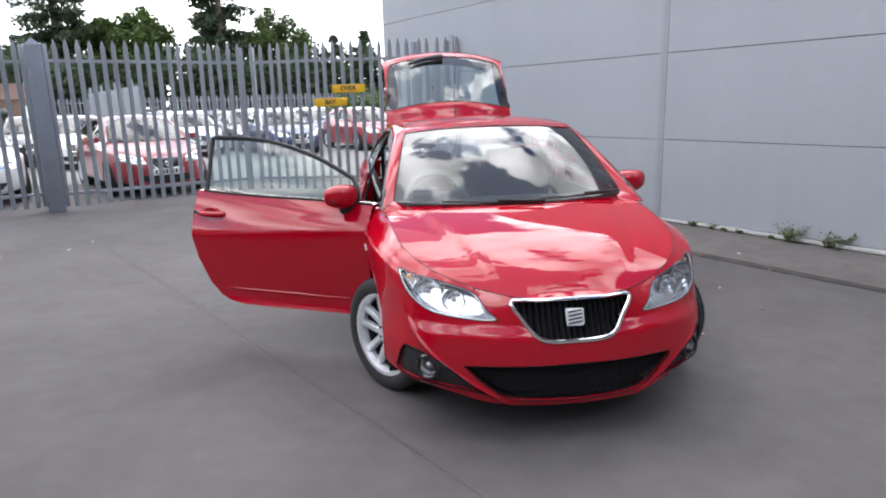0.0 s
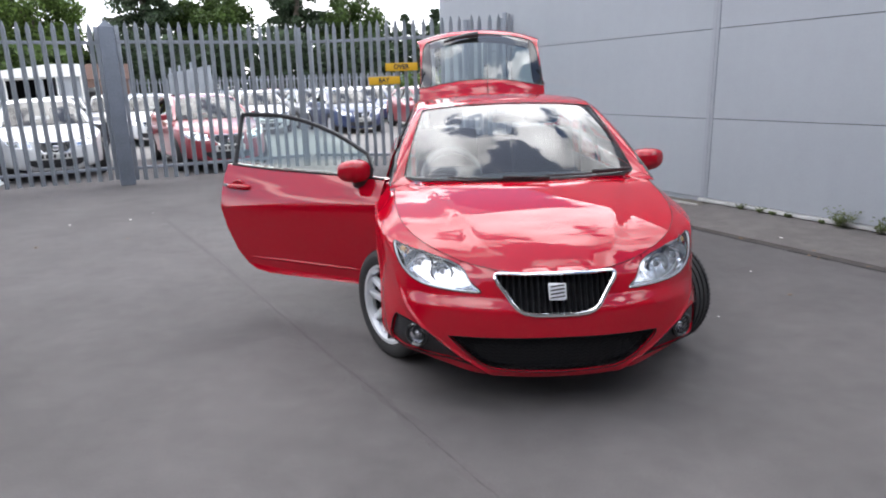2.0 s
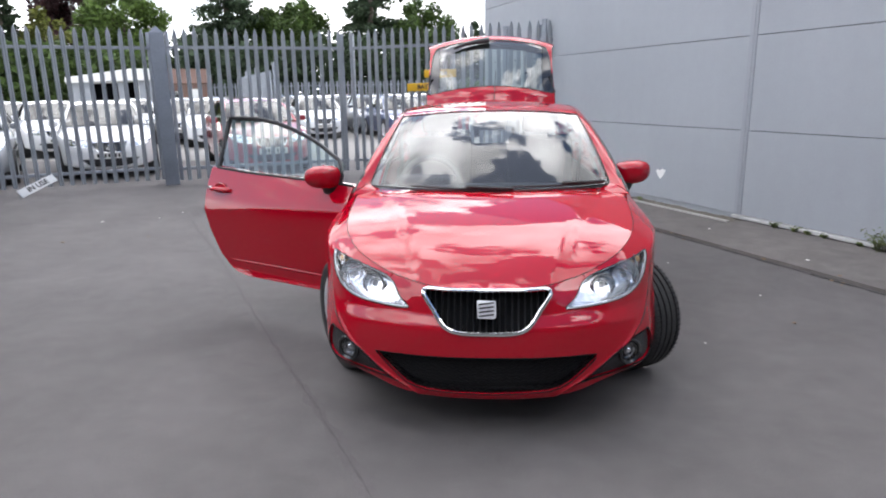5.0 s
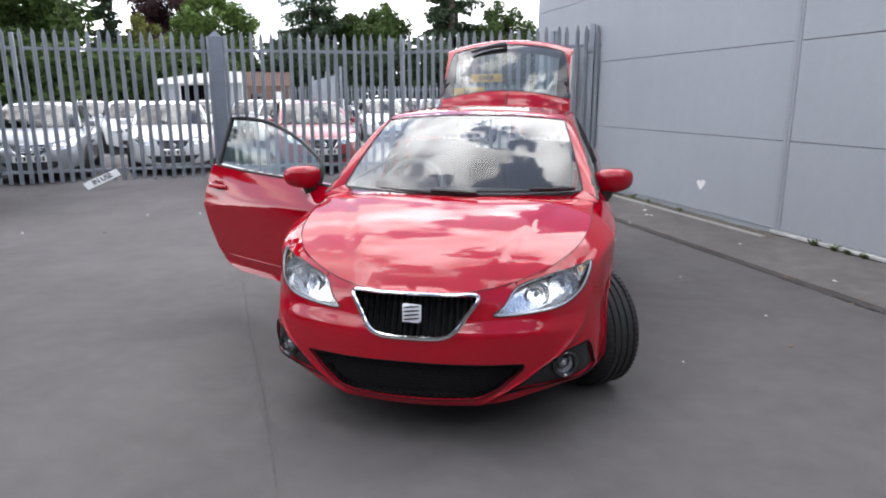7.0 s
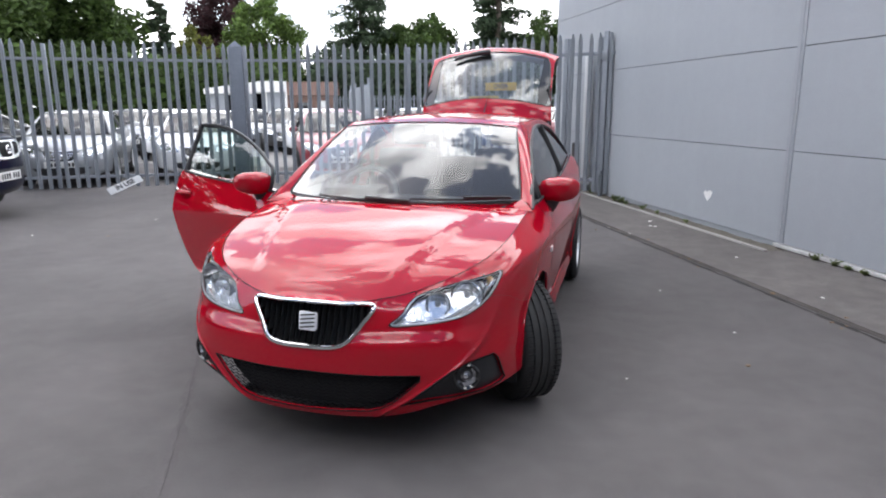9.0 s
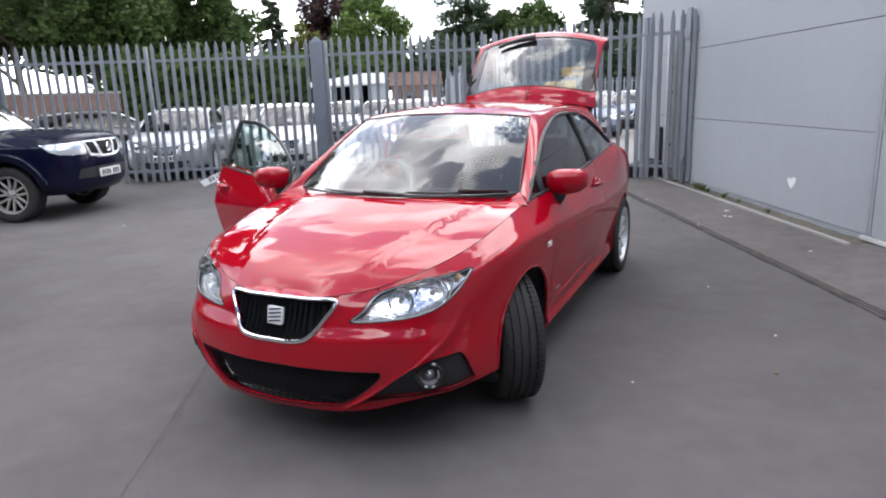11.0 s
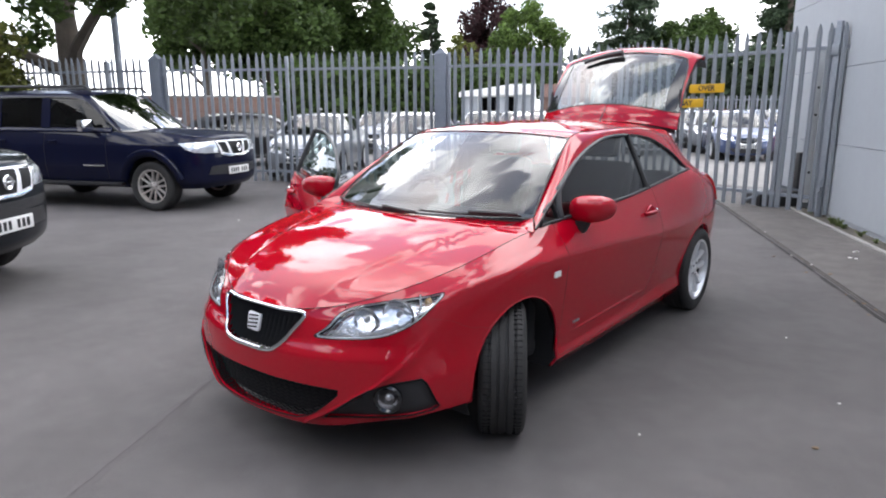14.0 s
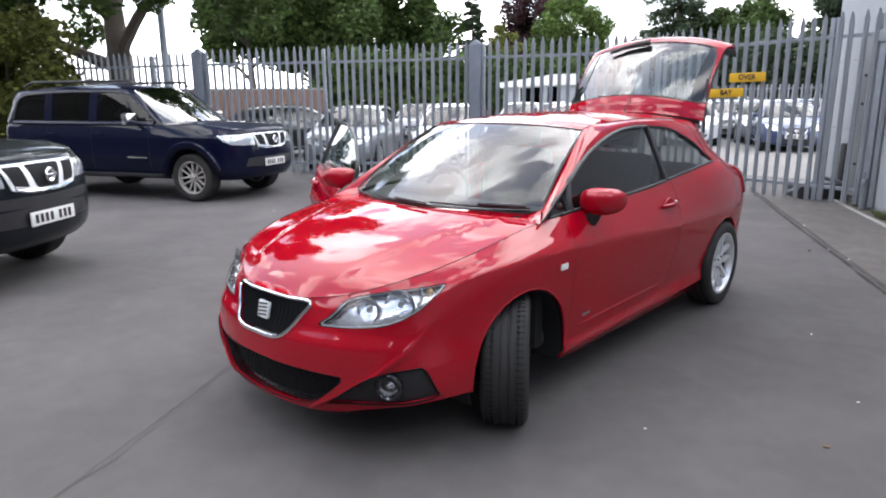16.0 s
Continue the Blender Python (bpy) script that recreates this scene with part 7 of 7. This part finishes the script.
def broadleaf(x, y, height, spread, mat, label, seed, leaves=9000, leaf=0.26, trunk_h=0.28, trunk_r=0.32, clump=0.15, low=-0.35):
    rg = random.Random(seed)
    t = thing("tree", pose(x, y, 0, 0, 0, rg.uniform(0, 360)), label, "tree", "trees behind the lot")
    bm, tips = bmesh.new(), []
    th = height * trunk_h
    add_tube(bm, [(0, 0, -0.1), (0.05, 0, th * 0.3), (-0.05, 0.08, th * 0.7), (0.0, 0.0, th), (0.1, 0.1, height * 0.75)], [trunk_r * 1.25, trunk_r, trunk_r * 0.85, trunk_r * 0.75, trunk_r * 0.2], 10)
    for k in range(7):
        a = k * 2.4 + rg.uniform(-0.4, 0.4)
        limb(bm, rg, (0, 0, th * rg.uniform(0.75, 1.0) + k * height * 0.05), (math.cos(a), math.sin(a), rg.uniform(0.35, 1.1)), spread * rg.uniform(0.55, 0.8), trunk_r * 0.45, 1, tips)
    part("trunk", bm, M_BARK, t)
    cs = [tuple(p) for p in tips]
    rs = [spread * clump * rg.uniform(0.7, 1.25) for p in tips]
    for k in range(46):
        a, e = rg.uniform(0, 6.28), math.asin(rg.uniform(low, 1))
        r = rg.uniform(0.62, 1.0)
        cs.append((spread * r * math.cos(a) * math.cos(e), spread * r * math.sin(a) * math.cos(e), th + (height - th) * 0.45 + (height - th) * 0.52 * r * math.sin(e)))
        rs.append(spread * clump * rg.uniform(0.9, 1.7))
    leaf_cloud("crown", cs, rs, leaves, leaf, mat, t, seed)
    return t


def conifer(x, y, height, spread, mat, label, seed, leaves=7000, leaf=0.30, bare=0.15, droop=0.12, whorls=15, ragged=0.35):
    rg = random.Random(seed)
    t = thing("conifer", pose(x, y, 0), label, "tree", "trees behind the lot")
    bm = bmesh.new()
    add_tube(bm, [(0, 0, -0.1), (0.05, 0, height * 0.5), (0, 0.05, height * 0.98)], [height * 0.022, height * 0.014, 0.03], 8)
    cs, rs = [], []
    for k in range(whorls):
        f = k / (whorls - 1)
        for j in range(8):
            if rg.random() < 0.12:
                continue
            g = min(1.0, max(0.0, f + rg.uniform(-0.9, 0.9) / whorls))
            z = height * (bare + (0.97 - bare) * g)
            ln = spread * (1 - g)**0.75 + 0.25
            a = rg.uniform(0, 6.28)
            l2 = ln * rg.uniform(1 - ragged, 1.1)
            tip = (l2 * math.cos(a), l2 * math.sin(a), z - l2 * droop + rg.uniform(-0.2, 0.2))
            mid = (tip[0] * 0.5, tip[1] * 0.5, z + 0.05)
            add_tube(bm, [(0, 0, z), mid, tip], [0.05 * (1.2 - f), 0.035, 0.012], 5)
            for q in (0.25, 0.42, 0.58, 0.72, 0.86, 1.0):
                cs.append((tip[0] * q, tip[1] * q, z + (tip[2] - z) * q))
                rs.append(max(0.26, l2 * 0.22) * rg.uniform(0.6, 1.3))
    part("trunk", bm, M_BARK, t)
    leaf_cloud("foliage", cs, rs, leaves, leaf, mat, t, seed, 0.62)
    return t


conifer(-43.9, 105.1, 33.0, 9.5, L_PINE, "tall dark spreading conifer behind the lot", 11, 30000, 0.40, 0.03, 0.10, 26, 0.5)
broadleaf(-35.0, 108.2, 18.4, 7.4, L_DARK, "broad dark evergreen tree behind the lot", 12, 32000, 0.42, 0.08, clump=0.19, low=-0.95)
conifer(-20.6, 108.9, 33.0, 7.4, L_PINE, "tall ragged dark pine behind the lot", 13, 24000, 0.38, 0.04, 0.10, 25, 0.5)
broadleaf(-11.7, 107.0, 17.6, 6.2, L_DARK, "round dark green tree behind the lot", 14, 24000, 0.40, 0.08, clump=0.2, low=-0.95)
for k, (x, y, h, s) in enumerate(((-1.9, 65, 8.4, 2.8), (1.2, 66, 8.9, 2.4), (4.5, 66, 9.2, 2.8), (8.5, 65, 8.4, 3.0))):
    conifer(x, y, h, s, L_PINE, "small dark conifer in the distant row", 20 + k, 6000, 0.26, 0.05)
broadleaf(-36.7, 60.5, 13.3, 4.2, L_GREEN, "bright green broadleaf tree", 31, 26000, 0.25, 0.12, clump=0.19, low=-0.85)
broadleaf(-45.8, 66.5, 16.8, 5.0, L_COPPER, "dark purple copper beech tree", 32, 24000, 0.28, 0.12, clump=0.19, low=-0.85)
conifer(-36.0, 42.8, 10.8, 2.5, L_PINE, "small dark spruce beside the trees", 33, 9000, 0.24, 0.05, 0.15, 18, 0.3)
broadleaf(-32.6, 42.8, 8.0, 1.9, L_BUSH, "olive green small tree", 34, 8000, 0.18, 0.15, clump=0.2, low=-0.9)
broadleaf(-38.2, 34.1, 14.8, 5.9, L_DARK, "large dark green broadleaf tree", 35, 56000, 0.25, 0.07, clump=0.17, low=-0.95)
broadleaf(-39.4, 27.8, 15.4, 6.0, L_DARK, "large leafy green tree behind the brick wall", 36, 56000, 0.24, 0.18, clump=0.17, low=-0.7)
broadleaf(-38.5, 21.9, 13.4, 4.3, L_DARK, "leafy green tree with airy crown", 37, 28000, 0.23, 0.24, clump=0.17, low=-0.6)
broadleaf(-13.4, 2.95, 9.6, 4.6, L_DARK, "old broad tree with a thick forked trunk behind the fence", 38, 42000, 0.12, 0.25, 0.34, 0.105, -0.70)
broadleaf(-13.75, 0.70, 3.75, 1.60, L_BUSH, "dense olive green shrub by the fence", 39, 42000, 0.085, 0.06, 0.08, 0.26, -0.95)

# understorey along the far edge
def hedge(name, pts, height, thick, mat, label, seed, leaves, leaf=0.28):
    rg = random.Random(seed)
    cs, rs = [], []
    line = resample(pts, 40)
    for k, (x, y) in enumerate(line):
        for j in range(3):
            cs.append((x + rg.uniform(-thick, thick) * 0.5, y + rg.uniform(-thick, thick) * 0.5, height * (0.15 + 0.33 * j) * rg.uniform(0.8, 1.1)))
            rs.append(thick * rg.uniform(0.5, 0.8))
    h = leaf_cloud(name, cs, rs, leaves, leaf, mat, None, seed)
    return tagged(h, label, "hedge", kind="stuff")


hedge("hedge", [(-33, 23.5), (-29.5, 28), (-27, 33), (-27, 44)], 4.2, 1.9, L_DARK, "dense dark hedge under the trees", 51, 17000, 0.36)
hedge("hedge", [(-33, 62), (-22.5, 59), (-10, 60), (6, 63), (22, 63)], 6.0, 2.8, L_PINE, "dense dark hedge behind the car lot", 52, 26000, 0.42)
hedge("shrub", [(-1.2, 24.0), (0.6, 24.6)], 1.9, 0.7, L_GREEN, "green shrub between the parked cars", 53, 2200, 0.12)

# far palisade
bm = bmesh.new()
for k in range(150):
    x = -24 + k * 0.30
    add_box(bm, (x - 0.06, 50.0, 0.05), (x + 0.06, 50.03, 2.4))
for z in (0.4, 2.1):
    add_box(bm, (-24, 50.04, z - 0.04), (21, 50.09, z + 0.04))
solo("far_fence", bm, M_STEEL_POST, "distant grey steel fence behind the car lot", "fence", kind="stuff", smooth=False)

# brick wall, shed and house beyond
M_BRICK = bpy.data.materials.new("weathered_red_brick")
M_BRICK.use_nodes = True
_t = M_BRICK.node_tree
_b, _bt, _co = _t.nodes["Principled BSDF"], _t.nodes.new("ShaderNodeTexBrick"), _t.nodes.new("ShaderNodeTexCoord")
_mp = _t.nodes.new("ShaderNodeMapping")
_mp.inputs["Rotation"].default_value = (radians(90), 0, 0)
_bt.inputs["Color1"].default_value, _bt.inputs["Color2"].default_value, _bt.inputs["Mortar"].default_value = (0.14, 0.070, 0.053, 1), (0.18, 0.098, 0.072, 1), (0.17, 0.15, 0.135, 1)
_bt.inputs["Scale"].default_value, _bt.inputs["Brick Width"].default_value, _bt.inputs["Row Height"].default_value, _bt.inputs["Mortar Size"].default_value = 1.0, 0.225, 0.075, 0.008
_t.links.new(_co.outputs["Object"], _mp.inputs["Vector"])
_t.links.new(_mp.outputs["Vector"], _bt.inputs["Vector"])
_t.links.new(_bt.outputs["Color"], _b.inputs["Base Color"])
_b.inputs["Roughness"].default_value = 0.9

bw = thing("brick_wall", pose(-27.5, 4.5, 0, 0, 0, math.degrees(math.atan2(12.2, 7.2))), "weathered red brick boundary wall with coping", "wall")
part("masonry", box((0, 0, 0), (12.0, 0.25, 1.98), 0.01), M_BRICK, bw)
part("coping", box((-0.05, -0.04, 1.98), (12.05, 0.29, 2.06), 0.015), M_CONCRETE, bw)

sd = thing("shed", pose(-23.0, 30.2, 0, 0, 0, math.degrees(math.atan2(2.45, 3.9))), "low white-fronted workshop shed with open bay", "shed")
bm = bmesh.new()
ends = [[bm.verts.new(c) for c in ((x, -0.3, lo), (x, 4.2, lo), (x, 4.2, hi), (x, -0.3, hi))] for x, lo, hi in ((-0.2, 2.22, 2.52), (3.1, 2.34, 2.98), (4.6, 2.34, 2.98))]
for p, q in zip(ends, ends[1:]):
    for j in range(4):
        bm.faces.new((p[j], p[(j + 1) % 4], q[(j + 1) % 4], q[j]))
bm.faces.new(ends[0][::-1])
bm.faces.new(ends[-1])
bmesh.ops.recalc_face_normals(bm, faces=bm.faces)
part("roof_fascia", bm, M_WHITE, sd, "white roof fascia, sloping at one end", smooth=False)
part("wall", box((0, 0, 0), (1.0, 4.0, 2.25), 0.01), M_CLADTRIM, sd)
part("wall", box((3.4, 0, 0), (4.5, 4.0, 2.36), 0.01), M_CLADTRIM, sd)
# near-black back wall paints the shade of the open bay
part("back_wall", box((1.0, 3.8, 0), (3.4, 4.0, 2.3), 0.01), M_DARK, sd)
part("bay_pillar", box((2.35, 0.0, 0), (2.75, 0.2, 2.36), 0.01), M_CLADTRIM, sd)
part("drain_pipe", tube([(4.56, -0.06, 0), (4.56, -0.06, 2.5)], 0.06, 8), M_WHITE, sd, "white drain pipe")
part("bay_frame", tube([(1.02, -0.02, 0), (1.02, -0.02, 2.2), (3.38, -0.02, 2.3), (3.38, -0.02, 0)], 0.05, 6), M_WHITE, sd)

hs = thing("house", pose(-31.2, 54.6, 0, 0, 0, 27), "distant red brick house with a pitched roof", "house")
part("wall", box((0, 0, 0), (5.0, 5, 2.6), 0.01), M_BRICK, hs)
M_TILE = material("brown_roof_tiles", (0.12, 0.07, 0.055), 0.9, vary=0.3, scale=6, bump=0.4, bump_scale=20)
bm = bmesh.new()
a = [bm.verts.new(c) for c in ((-0.2, -0.2, 2.6), (5.2, -0.2, 2.6), (5.2, 5.2, 2.6), (-0.2, 5.2, 2.6), (-0.2, 2.5, 4.0), (5.2, 2.5, 4.0))]
for f in ((a[0], a[1], a[5], a[4]), (a[2], a[3], a[4], a[5]), (a[0], a[4], a[3]), (a[1], a[2], a[5])):
    bm.faces.new(f)
part("roof", bm, M_TILE, hs, smooth=False)
part("window", box((1.0, -0.03, 0.9), (2.4, 0.02, 1.9), 0.01), M_GLOSSBLACK, hs)
part("door", box((3.2, -0.03, 0.0), (4.1, 0.02, 2.05), 0.01), M_WHITE, hs)

# a fence run inside the lot, and the light column
palisade("palisade_fence", (-11.38, 24.47), (-6.86, 15.82), "blue-grey palisade fence run inside the car lot", "fence", bottom=0.05, rails=(0.3, 1.85), posts=(0.1, 2.8, 5.6, 8.4, 9.7), mesh=pale_mesh(2.12, 0.085))
lc = thing("light_column", pose(-15.62, 5.06, 0), "tall pale grey tapered lighting column", "lamp post")
part("column", tube([(0, 0, 0), (0, 0, 1.2), (0, 0, 1.25), (0, 0, 8.5)], [0.13, 0.13, 0.10, 0.07], 14), M_STEEL_POST, lc)
part("door", box((-0.05, -0.135, 0.4), (0.05, -0.12, 0.9), 0.004), M_STEEL_POST, lc)
part("lantern", box((-0.15, -0.9, 8.45), (0.15, -0.1, 8.6), 0.05), M_STEEL_POST, lc)

# ---------------------------------------------------------------- small things on the ground and wall
def tuft(x, y, z, size, seed, label="green weed growing at the wall foot"):
    rg = random.Random(seed)
    bm = bmesh.new()
    for k in range(int(14 + size * 60)):
        a, ln = rg.uniform(0, 6.28), size * rg.uniform(0.45, 1.0)
        d = Vector((math.cos(a) * 0.5, math.sin(a) * 0.5, 1)).normalized()
        base = Vector((rg.uniform(-1, 1) * size * 0.25, rg.uniform(-1, 1) * size * 0.1, 0))
        side = d.orthogonal().normalized() * 0.006
        p = [base, base + d * ln * 0.55, base + d * ln + Vector((math.cos(a), math.sin(a), -0.3)) * ln * 0.25]
        v = [bm.verts.new(q) for q in (p[0] - side, p[0] + side, p[1] + side, p[1] - side, p[2])]
        bm.faces.new(v[:4])
        bm.faces.new((v[3], v[2], v[4]))
        for j in range(4):
            q = p[1].lerp(p[2], rg.random()) + Vector((rg.uniform(-1, 1), rg.uniform(-1, 1), rg.uniform(-0.5, 1))) * size * 0.12
            s1, s2 = Vector((rg.uniform(-1, 1), rg.uniform(-1, 1), rg.uniform(-0.4, 0.8))).normalized() * 0.016, Vector((rg.uniform(-1, 1), rg.uniform(-1, 1), rg.uniform(-1, 1))).normalized() * 0.009
            bm.faces.new([bm.verts.new(c) for c in (q - s1, q + s2, q + s1, q - s2)])
    ob = tagged(part("weed", bm, L_WEED, None), label, "plant", "weeds along the wall", "stuff")
    ob.location = (x, y, z)
    return ob


for k, (a, s) in enumerate(((-1.68, 0.25), (-2.10, 0.22), (-1.60, 0.12), (-2.00, 0.13), (-0.54, 0.07), (-0.77, 0.08), (-0.92, 0.05), (-1.1, 0.06), (-2.9, 0.12), (-1.45, 0.05), (3.27, 0.10), (3.1, 0.07), (3.45, 0.11), (2.6, 0.07), (2.2, 0.05), (4.3, 0.1), (1.5, 0.05))):
    p = on_wall(a, 0.045 if a < 0 else 0.11)
    tuft(p.x, p.y, 0.02, s, 100 + k)


def crumb(x, y, z, size, mat, label, category, seed):
    """A flattened scrap: stone, leaf or paper."""
    rg = random.Random(seed)
    bm = bmesh.new()
    bmesh.ops.create_icosphere(bm, subdivisions=1, radius=1)
    for v in bm.verts:
        k = rg.uniform(0.7, 1.2)
        v.co = Vector((v.co.x * size * k, v.co.y * size * 0.7 * k, (v.co.z + 0.8) * size * 0.28 * k))
    ob = tagged(part("litter", bm, mat, None, smooth=False), label, category, "litter on the yard")
    ob.matrix_world = pose(x, y, z, 0, 0, rg.uniform(0, 360))
    return ob


for k, (x, y, s, pale) in enumerate(((1.91, 0.016, 0.014, 1), (1.896, -0.548, 0.018, 0), (1.783, 2.177, 0.020, 1), (2.33, 1.02, 0.030, 0), (-5.22, 1.43, 0.02, 1), (-4.36, 1.62, 0.022, 0), (-3.6, 1.9, 0.02, 0),
                                     (1.25, -0.9, 0.010, 1), (1.5, 0.9, 0.010, 1), (-1.3, 0.25, 0.016, 1), (-1.6, 0.9, 0.010, 0), (-4.0, 2.9, 0.02, 1), (-4.6, 2.7, 0.015, 1), (-3.9, 3.3, 0.015, 1), (0.9, 3.4, 0.02, 0))):
    crumb(x, y, 0.0, s, M_LITTER if pale else M_LEAFLITTER, "small pale scrap lying on the asphalt" if pale else "small brown leaf scrap on the asphalt", "litter", 200 + k)
for k in range(26):
    rg = random.Random(300 + k)
    a = rg.uniform(-3.5, 4.0)
    p = on_wall(a, APRON_W + 0.03 + rg.uniform(-0.10, 0.10))
    crumb(p.x, p.y, 0.022 if rg.random() < 0.4 else 0.006, rg.uniform(0.008, 0.024), M_LEAFLITTER if rg.random() < 0.7 else M_LITTER, "small dead leaf or stone along the drain", "litter", 330 + k)
for k, (a, o) in enumerate(((1.68, 0.48), (1.64, 0.52), (1.32, 0.62), (1.36, 0.66), (-0.3, 0.68), (-1.6, 0.88))):
    p = on_wall(a, o)
    crumb(p.x, p.y, 0.022, 0.022, M_LITTER, "pale scrap of paper on the apron", "litter", 400 + k)

# torn white sticker on the wall
st = prism([(-0.055, 0.02), (-0.035, 0.05), (-0.01, 0.035), (0.02, 0.062), (0.055, 0.045), (0.04, -0.005), (0.0, -0.07), (-0.03, -0.03)], 0.002, Matrix.Diagonal((1.6, 1.6, 1, 1)))
so = solo("wall_sticker", st, M_WHITE, "torn white heart-shaped sticker on the wall", "sticker", smooth=False)
so.matrix_world = Matrix.Translation(on_wall(1.27, 0.003, 0.385)) @ Matrix.Rotation(math.atan2(-WALLD.y, -WALLD.x), 4, "Z")

# the joint line across the yard
def crack(pts, width, name, label, seed, mat, lift=0.0025):
    rg = random.Random(seed)
    line = rounded(pts, 90, False)
    bm = bmesh.new()
    rows = []
    for k, (x, y) in enumerate(line):
        d = line[min(k + 1, 89)] - line[max(k - 1, 0)]
        d /= np.linalg.norm(d)
        w, j = width * rg.uniform(0.4, 1.2), rg.uniform(-0.006, 0.006)
        rows.append([bm.verts.new((x - d[1] * (w + j), y + d[0] * (w + j), lift)), bm.verts.new((x, y, lift + 0.001)), bm.verts.new((x + d[1] * (w - j), y - d[0] * (w - j), lift))])
    for a, b in zip(rows, rows[1:]):
        for j in range(2):
            bm.faces.new((a[j], a[j + 1], b[j + 1], b[j]))
    bmesh.ops.recalc_face_normals(bm, faces=bm.faces)
    return solo(name, bm, mat, label, "ground joint", kind="structure", smooth=False)


M_TAR = material("dark_joint_tar", (0.074, 0.067, 0.066), 0.85, vary=0.3, scale=20)
M_STAIN = material("faint_joint_stain", (0.089, 0.080, 0.080), 0.85, vary=0.16, scale=7, bump=0.3, bump_scale=200)
JOINT = [(-3.9, 3.4), (-3.19, 2.21), (-2.47, 1.04), (-1.3, -0.95), (-0.8, -1.78), (-0.25, -2.74), (0.5, -4.1)]
crack(JOINT, 0.034, "joint_stain", "faint darker band along the asphalt joint", 2, M_STAIN, 0.0022)
crack(JOINT, 0.007, "asphalt_joint", "thin dark joint line across the asphalt", 1, M_TAR, 0.0045)

# discarded parts behind the narrow gate
dp = thing("scrap_frame", pose(0.25, 7.25, 0, 0, 0, 40), "dark dumped metal and plastic scrap behind the gate", "scrap")
part("box", box((-0.5, -0.2, 0.0), (0.1, 0.25, 0.24), 0.03), M_BLACK, dp)
part("bar", tube([(-0.7, -0.1, 0.10), (-0.2, -0.15, 0.32), (0.5, 0.1, 0.14)], 0.025, 6), M_STEEL_POST, dp)
part("upright", box((0.12, -0.02, 0.0), (0.38, 0.12, 0.80), 0.04), M_BLACK, dp)
